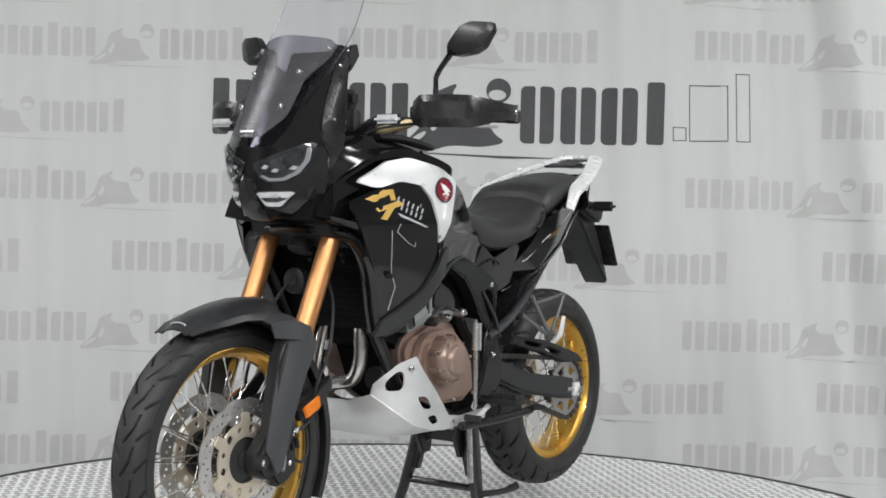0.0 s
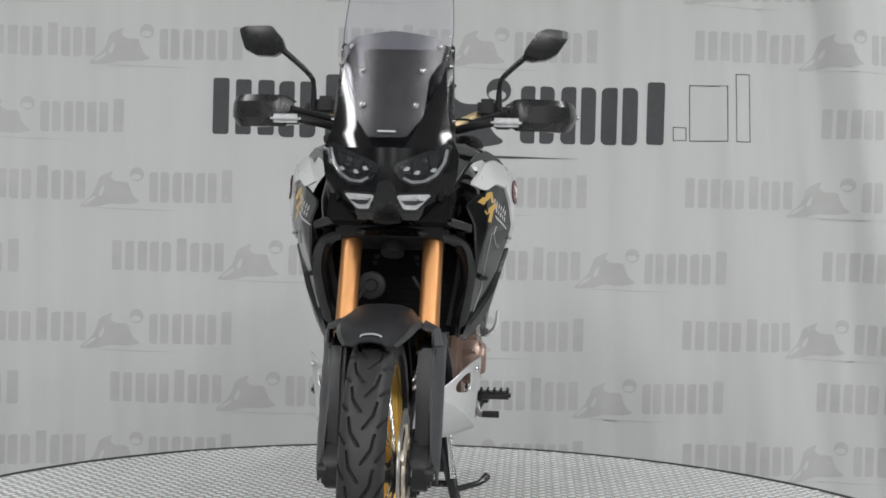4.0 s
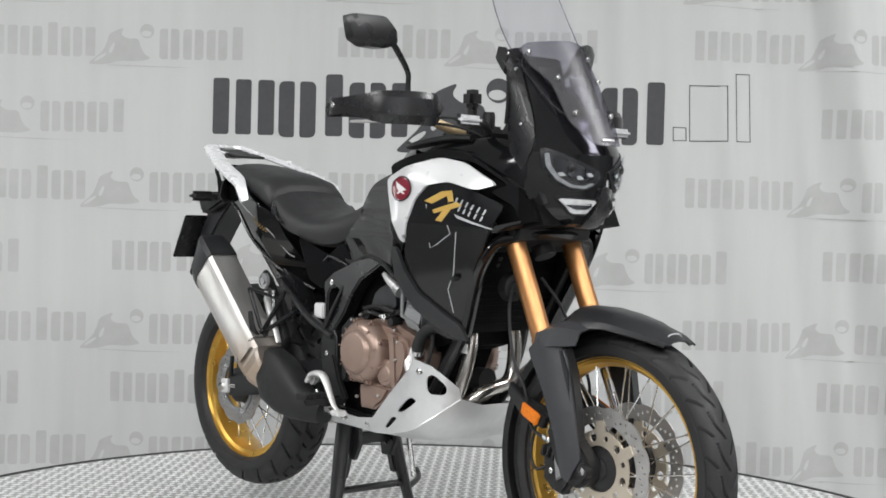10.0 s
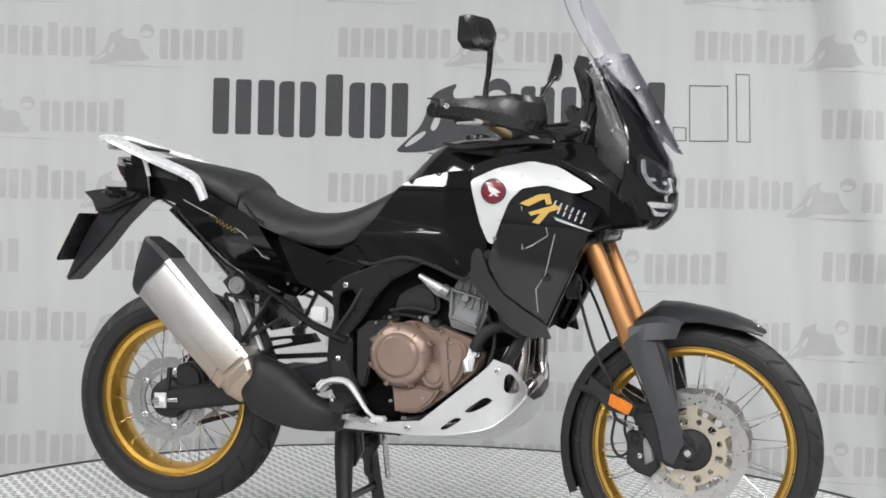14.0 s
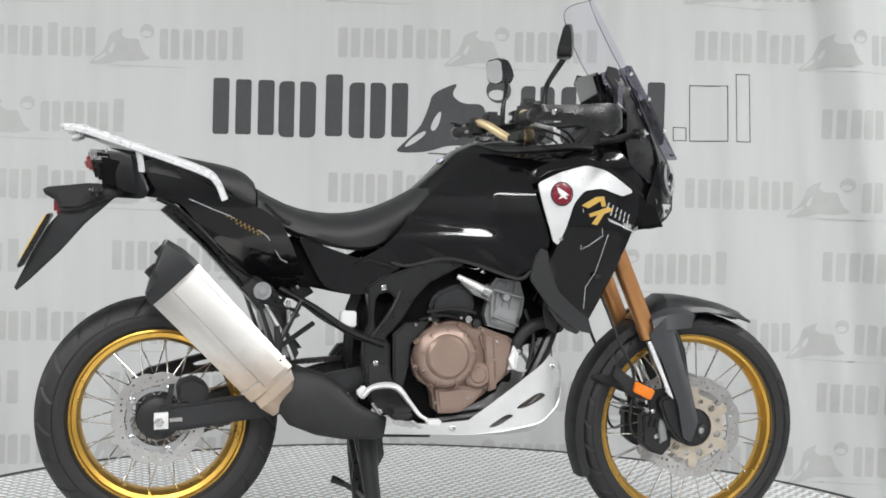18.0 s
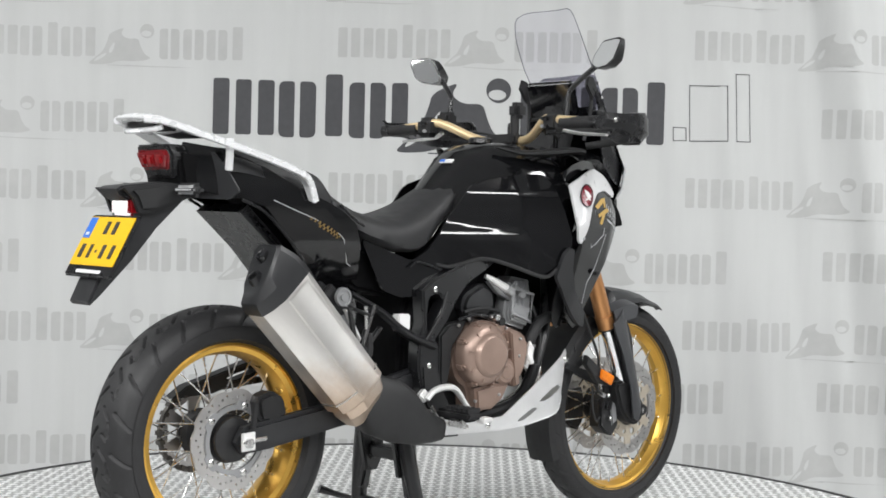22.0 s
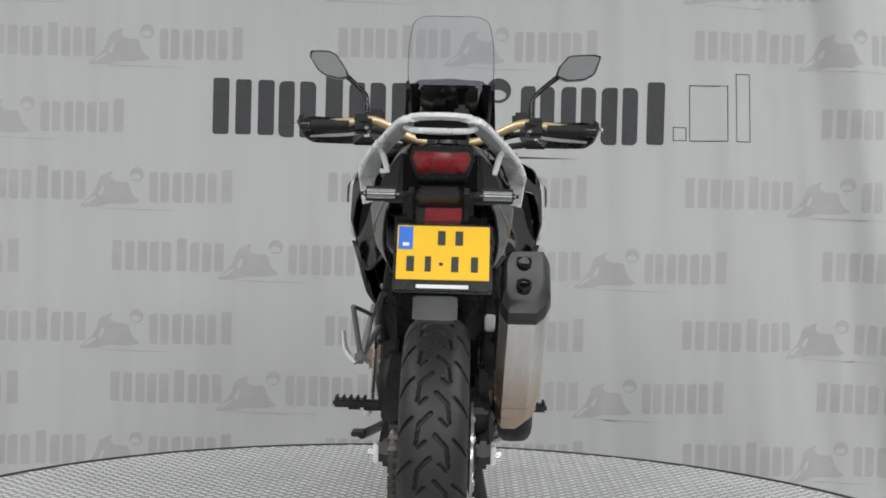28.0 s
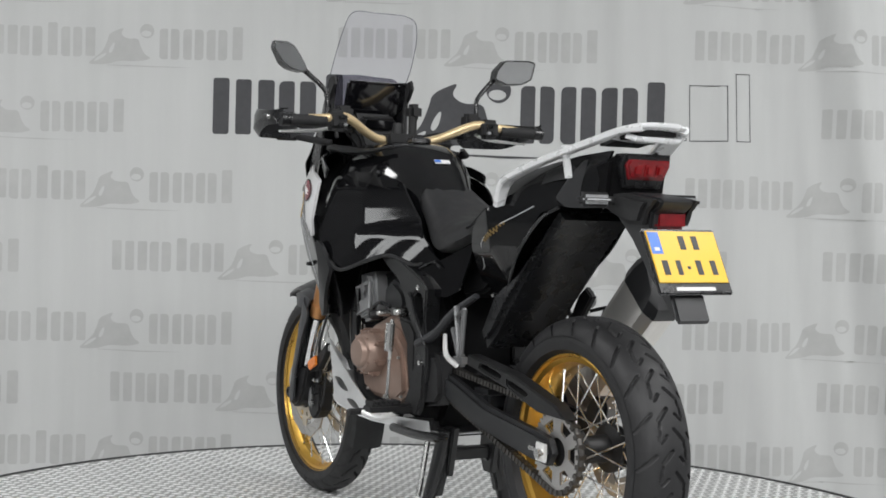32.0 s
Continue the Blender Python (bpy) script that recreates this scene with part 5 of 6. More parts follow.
for s in (-1, 1):
    part("carrier_cheek", slab([(-1.086, 1.009), (-0.972, 1.025), (-0.883, 1.019), (-0.902, 0.991), (-0.996, 0.952), (-1.044, 0.951), (-1.058, 0.984)], s * 0.046, s * 0.078, 0.01), MATT, bike)
    arm = tube([(-0.94, s * 0.05, 1.005), (-0.945, s * 0.10, 1.007)], 0.010, 10, 1)
    ri = part("rear_indicator", arm, MATT, bike, "rear indicator on a short black arm")
    bm = block((0.034, 0.096, 0.034), 0.013, Matrix.Translation((-0.946, s * 0.132, 1.008)), 3)
    part("indicator_shell", bm, MATT, ri)
    part("indicator_lens", block((0.018, 0.082, 0.022), 0.009, Matrix.Translation((-0.957, s * 0.132, 1.008)), 3), CLEARLENS, ri, "clear indicator lens")
part("plate_lamp", block((0.03, 0.088, 0.045), 0.008, pose(-1.046, -0.008, 0.964, 0, 0, 0)), RED, bike, "small red reflector over the plate")
# plate hung on a plane that leans back
P_TOP, P_LOW = Vector((-1.070, -0.014, 0.940)), Vector((-1.146, -0.014, 0.798))
lean = math.degrees(math.atan2(P_TOP.x - P_LOW.x, P_TOP.z - P_LOW.z))
holder = part("number_plate", block((0.010, 0.214, 0.166), 0.004), SATIN, bike, "yellow number plate in a black holder")
holder.matrix_basis = pose(*((P_TOP + P_LOW) / 2), 0, lean, 0)
part("plate_face", block((0.003, 0.200, 0.130), 0.001, Matrix.Translation((-0.0065, 0, 0.010))), YELLOW, holder)
part("plate_strip", block((0.001, 0.031, 0.055), 0.0, Matrix.Translation((-0.0084, 0.0815, 0.044))), BLUE, holder)
for y, z, w, h in ((0.004, 0.045, 0.030, 0.034), (-0.034, 0.045, 0.030, 0.034), (0.070, -0.018, 0.030, 0.036), (0.032, -0.018, 0.024, 0.036), (-0.026, -0.018, 0.028, 0.036), (-0.068, -0.018, 0.028, 0.036)):
    part("plate_bar", block((0.0012, w * 0.55, h), 0.0, Matrix.Translation((-0.0084, y, z))), INK, holder)
part("plate_bar", block((0.0012, 0.008, 0.007), 0.0, Matrix.Translation((-0.0084, 0.004, -0.018))), INK, holder)
part("plate_bar", block((0.0012, 0.014, 0.008), 0.0, Matrix.Translation((-0.0091, 0.081, 0.028))), WHITE, holder)
part("holder_bar", block((0.0012, 0.112, 0.0085), 0.0, Matrix.Translation((-0.0056, 0, -0.070))), WHITE, holder)

# luggage rack
for s in (-1, 1):
    rail = smooth_path([Vector(p) for p in ((-0.612, s * 0.186, 0.992), (-0.636, s * 0.187, 1.042), (-0.672, s * 0.182, 1.066), (-0.78, s * 0.158, 1.104), (-0.90, s * 0.112, 1.144), (-0.985, s * 0.076, 1.172), (-1.022, s * 0.050, 1.178))], 4)
    rings = []
    for k, p in enumerate(rail):
        d = (rail[min(k + 1, len(rail) - 1)] - rail[max(k - 1, 0)]).normalized()
        side = Vector((0, s, 0)) - d * d.dot(Vector((0, s, 0)))
        side = (side.normalized() + Vector((0, 0, -0.25))).normalized()
        up = d.cross(side).normalized()
        up = up if up.z > 0 or up.x > 0.5 else -up
        w, h = 0.014 + 0.011 * min(1, k / 8), 0.009
        rings.append([tuple(p + side * (a * w) + up * (b * h)) for a, b in ((-1, -0.6), (-0.8, -1), (0.8, -1), (1, -0.6), (1, 0.5), (0.7, 1), (-0.7, 1), (-1, 0.5))])
    part("rack_rail", loft(rings), RACK, bike, "silver rack side rail", sharp=35)
    part("rack_leg", tube([(-0.845, s * 0.150, 1.135), (-0.835, s * 0.135, 1.095), (-0.83, s * 0.125, 1.06)], 0.010, 10, 3, flat=0.6), RACK, bike)
part("rack_loop", tube([(-1.015, -0.064, 1.178), (-1.030, -0.03, 1.180), (-1.030, 0.03, 1.180), (-1.015, 0.064, 1.178)], 0.018, 12, 5, flat=0.5), RACK, bike, "silver rear loop of the rack")
part("rack_plate", slab([(-1.005, 1.172), (-0.86, 1.146), (-0.86, 1.138), (-1.005, 1.160)], -0.060, 0.060, 0.003), MATT, bike)
part("rack_bar", tube([(-0.93, -0.098, 1.160), (-0.935, 0, 1.150), (-0.93, 0.098, 1.160)], 0.009, 10, 4, flat=0.7), RACK, bike)
part("rack_bar", tube([(-0.990, -0.078, 1.158), (-1.008, -0.055, 1.150), (-1.012, 0, 1.149), (-1.008, 0.055, 1.150), (-0.990, 0.078, 1.158)], 0.0075, 10, 4), RACK, bike)

# one lip that runs up a shroud's front edge, under the lamps and down the other side
def lip_points():
    half = [Vector((x, fair_y(x, z), z)) for x, z in [(0.407, 0.648), (0.443, 0.723), (0.487, 0.817)]]
    return half + [Vector(p) for p in ((0.512, 0.208, 0.872), (0.526, 0.184, 0.905), (0.542, 0.140, 0.922), (0.562, 0.080, 0.930))]


def lip():
    half = lip_points()
    path = smooth_path(half + [Vector((0.570, 0, 0.932))] + [Vector((p.x, -p.y, p.z)) for p in reversed(half)], 5)
    rings = []
    for p in path:
        turn = max(0.0, min(1.0, (0.945 - p.z) / 0.06))
        out = Vector((0, math.copysign(turn, p.y), 1 - turn + 0.12)).normalized()
        fwd = Vector((1, 0, 0)) - out * out.x
        wide = 0.020 + 0.024 * turn
        rings.append([tuple(p - fwd * 0.004), tuple(p + fwd * 0.004 - out * 0.005), tuple(p + fwd * 0.006 - out * wide * 0.5), tuple(p - fwd * 0.004 - out * wide), tuple(p - fwd * 0.02 - out * wide), tuple(p - fwd * 0.02 - out * 0.006)])
    return loft(rings)


part("chin_fairing", lip(), GLOSS, bike, "gloss black lip round the radiator opening", sharp=50)


def lip_path(n=5):
    return smooth_path(lip_points() + [Vector((0.570, 0, 0.932))], n)


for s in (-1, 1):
    # duct walls from the lip back to the radiator, near-black for their shade
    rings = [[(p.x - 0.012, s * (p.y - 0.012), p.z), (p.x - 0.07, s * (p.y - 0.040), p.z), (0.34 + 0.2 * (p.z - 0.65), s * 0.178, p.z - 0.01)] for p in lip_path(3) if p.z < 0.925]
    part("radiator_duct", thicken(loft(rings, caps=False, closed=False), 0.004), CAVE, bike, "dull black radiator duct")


def chin_rows():
    """The underside of the nose, from the cowl's lower edge back and down to the radiator opening."""
    rows = []
    for k in range(25):
        y = -0.205 + 0.410 * k / 24
        a = abs(y)
        u = max(0.0, min(1.0, (a - 0.12) / 0.085))
        top = Vector((nose_x(min(a, 0.12), 0.968), 0, 0.966)).lerp(Vector((0.545, 0, 0.938)), u)
        low = Vector((0.570 - 1.25 * y * y, 0, 0.932 - 0.32 * y * y))
        rows.append([(top.x, y, top.z), (top.x - 0.012, y * 0.995, top.z - 0.018), ((top.x + low.x) / 2 + 0.004, y * 0.985, (top.z + low.z) / 2 - 0.008), (low.x, y * 0.96, low.z)])
    return rows


part("chin_panel", thicken(loft(chin_rows(), caps=False, closed=False), 0.004), GLOSS, bike, "gloss black chin under the lamps", sharp=50)


# ---- engine, exhaust, frame, swingarm, stands ----
core = [(-0.234, 0.686), (-0.191, 0.794), (-0.092, 0.797), (0.023, 0.824), (0.205, 0.784), (0.340, 0.683), (0.318, 0.608), (0.244, 0.586), (0.181, 0.456), (0.034, 0.378), (-0.098, 0.359), (-0.181, 0.365), (-0.219, 0.431), (-0.241, 0.529)]
# added block fills the engine's gaps; their shade is in its black
part("engine_backing", slab(core, -0.105, 0.105, 0.015), CAVE, bike, "black backing block inside the engine")
case = [(-0.085, 0.547), (-0.073, 0.602), (-0.032, 0.647), (0.023, 0.667), (0.095, 0.659), (0.151, 0.638), (0.206, 0.620), (0.231, 0.581), (0.217, 0.533), (0.173, 0.493), (0.100, 0.436), (0.053, 0.403), (-0.015, 0.405), (-0.023, 0.473), (-0.065, 0.500)]
eng = part("engine_case", slab(case, -0.165, 0.130, 0.014, times=1), BRONZE, bike, "bronze painted engine case")
CLUTCH = Vector((0.017, 0, 0.563))
for s in (-1, 1):
    k = 0.87 if s < 0 else 0.64
    prof = [(0.102, 0.0), (0.104, 0.025), (0.098, 0.040), (0.085, 0.052), (0.072, 0.055), (0.069, 0.062), (0.060, 0.068), (0, 0.070)]
    bm = lathe([(r * k, y) for r, y in prof], 48)
    if s < 0:
        bmesh.ops.scale(bm, vec=(1, -1, 1), verts=bm.verts)
    cover = part("engine_cover", bm, BRONZE, bike, "round bronze engine cover", loc=(CLUTCH.x + (-0.010 if s < 0 else 0.070), -0.162 if s < 0 else 0.165, CLUTCH.z + (0.008 if s < 0 else -0.010)))
    for q in range(8):
        a = radians(20 + 45 * q)
        part("cover_boss", at(Matrix.Translation((0.101 * k * math.cos(a), s * 0.018, 0.101 * k * math.sin(a))), block((0.02, 0.036, 0.02), 0.006)), BRONZE, cover)
        bolt(cover, (0.104 * k * math.cos(a), s * 0.037, 0.104 * k * math.sin(a)), 0.0045, s, BRONZE)
    for q in range(9):
        a = radians(10 + 40 * q)
        rib = block((0.020 * k, 0.004, 0.003), 0.0, Matrix.Rotation(-a, 4, "Y") @ Matrix.Translation((0.086 * k, s * 0.052, 0)))
        part("cover_rib", rib, BRONZE, cover)
small = lathe([(0.040, 0), (0.040, 0.018), (0.032, 0.026), (0.024, 0.026), (0.020, 0.030), (0, 0.031)], 32)
bmesh.ops.scale(small, vec=(1, -1, 1), verts=small.verts)
part("pump_cover", small, BRONZE, bike, loc=(0.103, -0.163, 0.517))
part("lower_cover", slab([(-0.017, 0.474), (0.059, 0.485), (0.122, 0.477), (0.095, 0.438), (0.054, 0.411), (-0.009, 0.411)], -0.185, -0.15, 0.008), BRONZE, bike)
part("front_cover", slab([(0.106, 0.632), (0.179, 0.621), (0.199, 0.586), (0.182, 0.513), (0.146, 0.477), (0.119, 0.477), (0.133, 0.556), (0.113, 0.600)], -0.188, -0.15, 0.010, times=1), BRONZE, bike)
part("left_lower_cover", slab([(-0.10, 0.42), (0.16, 0.42), (0.20, 0.52), (0.16, 0.62), (0.02, 0.64), (-0.08, 0.56)], 0.12, 0.168, 0.014, times=1), BRONZE, bike)
cyl = [(0.129, 0.683), (0.146, 0.768), (0.161, 0.789), (0.232, 0.778), (0.246, 0.731), (0.240, 0.686), (0.216, 0.631), (0.139, 0.651)]
head = part("cylinder_head", slab(cyl, -0.150, 0.150, 0.010), CASTGREY, bike, "grey cast cylinder head")
part("head_cover", slab([(0.143, 0.688), (0.159, 0.714), (0.229, 0.696), (0.214, 0.644), (0.150, 0.663)], -0.162, 0.162, 0.006), CASTGREY, head)
for s in (-1, 1):
    part("head_frame", tube([Vector((x, s * 0.164, z)) for x, z in [(0.145, 0.758), (0.231, 0.735), (0.221, 0.655), (0.144, 0.682), (0.145, 0.758)]], 0.006, 8, 1), CASTGREY, head)
    part("head_boss", lathe([(0, -0.006), (0.010, -0.006), (0.013, 0.0), (0.013, 0.006), (0, 0.006)], 16), CASTGREY, head, loc=(0.185, s * 0.164, 0.735))
for k in range(3):
    part("head_rib", slab([(0.150 + 0.022 * k, 0.70), (0.156 + 0.022 * k, 0.70), (0.176 + 0.022 * k, 0.775), (0.170 + 0.022 * k, 0.775)], -0.158, 0.158, 0.002), CASTGREY, head)
part("injector", slab([(0.056, 0.775), (0.068, 0.775), (0.149, 0.737), (0.143, 0.720), (0.093, 0.741)], -0.158, -0.135, 0.003), CASTGREY, bike)
part("airbox", slab([(-0.033, 0.700), (-0.018, 0.740), (0.053, 0.773), (0.094, 0.750), (0.103, 0.698), (0.072, 0.675), (-0.016, 0.676)], -0.140, 0.140, 0.012, times=1), GUARD, bike, "dark grey plastic injector cover")
part("water_pipe", tube([(0.045, -0.150, 0.792), (0.085, -0.160, 0.772), (0.135, -0.164, 0.748)], [0.007, 0.011, 0.013], 12, 2), ALU, bike, "silver water pipe stub")
part("pipe_collar", tube([(0.118, -0.163, 0.757), (0.138, -0.165, 0.746)], 0.018, 14, 1), CASTGREY, bike)
part("sensor", tube([(0.212, -0.172, 0.585), (0.198, -0.186, 0.560), (0.206, -0.190, 0.535)], [0.006, 0.010, 0.008], 10, 2), ALU, bike, "small silver sensor")
part("hose_bracket", slab([(0.19, 0.53), (0.215, 0.535), (0.222, 0.58), (0.205, 0.60), (0.195, 0.57)], -0.186, -0.172, 0.003), ALU, bike)
for k, (a, b, c) in enumerate((((-0.06, -0.15, 0.668), (0.0, -0.165, 0.682), (0.07, -0.155, 0.668)), ((-0.04, -0.152, 0.690), (0.03, -0.160, 0.700), (0.10, -0.155, 0.688)), ((0.02, 0.158, 0.69), (0.08, 0.165, 0.70), (0.15, 0.155, 0.67)), ((-0.20, -0.172, 0.62), (-0.15, -0.176, 0.69), (-0.12, -0.165, 0.75)), ((-0.22, 0.172, 0.60), (-0.18, 0.178, 0.66), (-0.12, 0.170, 0.74)), ((0.245, -0.15, 0.70), (0.27, -0.16, 0.62), (0.25, -0.17, 0.53)))):
    part("engine_cable", tube([a, b, c], 0.0055, 8, 5), MATT if k % 2 else SATIN, bike, "thin black engine cable")
for x, y, z in ((-0.075, -0.168, 0.655), (-0.035, -0.168, 0.672), (0.055, -0.168, 0.675), (0.118, -0.168, 0.640), (0.150, -0.190, 0.560), (0.155, -0.190, 0.610), (-0.02, -0.187, 0.440), (0.075, -0.187, 0.452)):
    bolt(eng, (x, y, z), 0.0045, -1, DISC, "case_bolt")
for x, z in ((-0.08, 0.44), (0.02, 0.43), (0.13, 0.44), (0.18, 0.52), (0.12, 0.585), (-0.06, 0.55)):
    bolt(eng, (x, 0.170, z), 0.0045, 1, DISC, "case_bolt")
part("starter", tube([(-0.02, 0.10, 0.675), (0.09, 0.10, 0.690)], 0.033, 18, 1), CASTGREY, bike, "grey starter motor")
part("oil_filter", tube([(0.20, 0.06, 0.50), (0.26, 0.06, 0.50)], 0.034, 20, 1), DARK, bike)
part("case_rib", slab([(0.115, 0.632), (0.144, 0.626), (0.157, 0.478), (0.135, 0.471)], -0.192, -0.16, 0.004), BRONZE, eng)
part("coolant_hose", tube([(0.335, -0.14, 0.665), (0.265, -0.165, 0.655), (0.225, -0.17, 0.615), (0.215, -0.165, 0.575)], 0.017, 12, 5), MATT, bike, "black coolant hose")
part("hose_clip", tube([(0.220, -0.168, 0.592), (0.217, -0.166, 0.580)], 0.0195, 12, 1), STEEL, bike)
part("gear_linkage", tube([(-0.055, 0.19, 0.66), (-0.05, 0.20, 0.40)], 0.006, 8, 1), STEEL, bike, "chrome gear shift rod")
part("linkage_body", tube([(-0.055, 0.195, 0.65), (-0.052, 0.198, 0.57)], 0.014, 10, 1), STEEL, bike)
for k, (x, y, z, r) in enumerate(((0.10, -0.15, 0.66, 0.012), (0.075, -0.155, 0.672, 0.010), (-0.02, -0.14, 0.675, 0.014), (-0.03, 0.15, 0.68, 0.014), (0.12, 0.155, 0.66, 0.014), (0.06, 0.16, 0.67, 0.010))):
    part("fitting", at(Matrix.Translation((x, y, z)), lathe([(0, -0.02), (r, -0.02), (r, 0.012), (r * 0.6, 0.02), (0, 0.02)], 12)), STEEL if k % 2 else MATT, bike)

# frame
spar = [(-0.214, 0.756), (-0.172, 0.786), (-0.100, 0.812), (0.000, 0.853), (0.070, 0.833), (0.028, 0.808), (-0.040, 0.772), (-0.078, 0.730), (-0.116, 0.668), (-0.160, 0.618), (-0.147, 0.598), (-0.144, 0.489), (-0.166, 0.470), (-0.208, 0.474), (-0.224, 0.545), (-0.221, 0.605), (-0.206, 0.665)]
hole = [(-0.188, 0.736), (-0.152, 0.748), (-0.132, 0.724), (-0.158, 0.676), (-0.188, 0.634), (-0.194, 0.680)]
for s in (-1, 1):
    fr = part("frame_spar", slab(spar, s * 0.118, s * 0.168, 0.010, [hole], seg=3), FRAME, bike, "black frame spar")
    for q in [(-0.169, 0.758), (-0.187, 0.548)]:
        bolt(fr, (q[0], s * 0.170, q[1]), 0.008, s)
    part("frame_gusset", slab([(-0.137, 0.629), (-0.103, 0.658), (-0.032, 0.666), (-0.055, 0.630), (-0.086, 0.595), (-0.092, 0.535), (-0.107, 0.471), (-0.133, 0.470)], s * 0.120, s * 0.160, 0.006), MATT, bike)
    part("frame_down_tube", tube([(0.40, s * 0.05, 0.86), (0.36, s * 0.10, 0.70), (0.30, s * 0.13, 0.56), (0.20, s * 0.14, 0.42), (0.0, s * 0.13, 0.38)], 0.018, 10, 5), FRAME, bike)
    # left side is paler: the light its faces catch is put into the colour
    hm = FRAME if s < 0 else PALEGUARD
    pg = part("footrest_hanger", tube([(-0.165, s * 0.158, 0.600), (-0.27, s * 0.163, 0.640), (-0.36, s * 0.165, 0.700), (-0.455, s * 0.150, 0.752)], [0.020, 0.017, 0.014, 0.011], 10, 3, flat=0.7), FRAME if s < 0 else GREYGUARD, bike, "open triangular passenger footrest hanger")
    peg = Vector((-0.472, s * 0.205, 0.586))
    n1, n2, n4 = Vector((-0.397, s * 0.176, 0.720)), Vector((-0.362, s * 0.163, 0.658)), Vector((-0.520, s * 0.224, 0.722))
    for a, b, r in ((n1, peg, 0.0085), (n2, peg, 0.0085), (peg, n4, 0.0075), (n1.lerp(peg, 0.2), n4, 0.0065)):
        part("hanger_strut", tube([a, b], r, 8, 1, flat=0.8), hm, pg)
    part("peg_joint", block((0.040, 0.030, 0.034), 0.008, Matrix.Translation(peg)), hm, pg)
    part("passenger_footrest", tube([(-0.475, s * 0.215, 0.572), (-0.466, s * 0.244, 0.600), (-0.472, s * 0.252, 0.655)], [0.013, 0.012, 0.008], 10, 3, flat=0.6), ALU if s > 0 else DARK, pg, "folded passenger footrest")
    # rider footrest
    rp = part("rider_footrest", block((0.055, 0.10, 0.022), 0.006, Matrix.Translation((-0.135, s * 0.255, 0.42))), DARK, bike, "toothed rider footrest")
    for k in range(5):
        part("footrest_tooth", block((0.050, 0.008, 0.012), 0.002, Matrix.Translation((-0.135, s * (0.215 + 0.02 * k), 0.435))), DARK, rp)
    part("footrest_arm", block((0.04, 0.08, 0.03), 0.008, Matrix.Translation((-0.135, s * 0.185, 0.415))), DARK, rp)
    part("heel_plate", slab([(-0.214, 0.549), (-0.156, 0.550), (-0.127, 0.472), (-0.097, 0.425), (-0.125, 0.400), (-0.176, 0.399), (-0.205, 0.454)], s * 0.150, s * 0.172, 0.006), MATT, bike)
    # swingarm
    arm = [(-0.771, 0.422), (-0.720, 0.432), (-0.482, 0.463), (-0.308, 0.516), (-0.181, 0.543), (-0.156, 0.496), (-0.307, 0.444), (-0.433, 0.403), (-0.687, 0.362), (-0.770, 0.354), (-0.791, 0.386)]
    sw = part("swingarm", slab(arm, s * 0.098, s * 0.135, 0.010), GUARD, bike, "dark grey box swingarm")
    part("axle_block", slab([(-0.786, 0.410), (-0.748, 0.412), (-0.747, 0.367), (-0.785, 0.365)], s * 0.135, s * 0.148, 0.003), ALU, sw, "silver axle block")
    part("axle_bolt", lathe([(0, -0.008), (0.013, -0.008), (0.013, 0.008), (0, 0.008)], 6), STEEL, sw, loc=(-0.772, s * 0.152, 0.387))
    part("adjuster", tube([(-0.745, s * 0.138, 0.390), (-0.71, s * 0.138, 0.392)], 0.006, 8, 1), STEEL, sw)
part("swingarm_bridge", block((0.10, 0.22, 0.06), 0.015, Matrix.Translation((-0.40, 0, 0.47))), GUARD, bike)
part("battery_box", block((0.045, 0.03, 0.045), 0.004, Matrix.Translation((-0.262, -0.135, 0.668))), WHITE, bike, "small white electrical box")
part("shock_absorber", tube([(-0.21, 0, 0.50), (-0.17, 0, 0.78)], 0.035, 16, 1), DARK, bike)
part("rear_caliper", slab([(-0.730, 0.492), (-0.682, 0.509), (-0.644, 0.487), (-0.633, 0.439), (-0.681, 0.425), (-0.722, 0.434)], -0.128, -0.075, 0.010, times=1), DARK, bike, "black rear brake caliper")
part("caliper_arm", slab([(-0.747, 0.487), (-0.733, 0.488), (-0.741, 0.417), (-0.756, 0.417)], -0.14, -0.13, 0.002), DARK, bike)
# chain and its guard on the left
SPR, PIN = Vector((-0.772, 0.097, 0.387)), Vector((-0.215, 0.097, 0.500))
CHAIN = material("chain_steel", (0.10, 0.095, 0.09), 0.45, metal=0.8, grain=0.3, grain_scale=120)
way = []
for k in range(13):
    a = radians(100 + 172 * k / 12)
    way.append(SPR + Vector((0.101 * math.cos(a), 0, 0.101 * math.sin(a))))
for k in range(9):
    a = radians(-75 + 170 * k / 8)
    way.append(PIN + Vector((0.038 * math.cos(a), 0, 0.038 * math.sin(a))))
way.append(way[0].copy())
part("chain", tube(way, 0.0085, 6, 1, flat=0.9), CHAIN, bike, "dark steel drive chain")


def chain_links():
    bm = bmesh.new()
    for a, b in zip(way, way[1:]):
        n = max(1, int((b - a).length / 0.016))
        for k in range(n):
            p = a.lerp(b, (k + 0.5) / n)
            d = (b - a).normalized()
            bmesh.ops.create_cube(bm, size=1, matrix=Matrix.Translation(p) @ Matrix.Rotation(-math.atan2(d.z, d.x), 4, "Y") @ Matrix.Diagonal((0.011, 0.022, 0.015, 1)))
    return bm


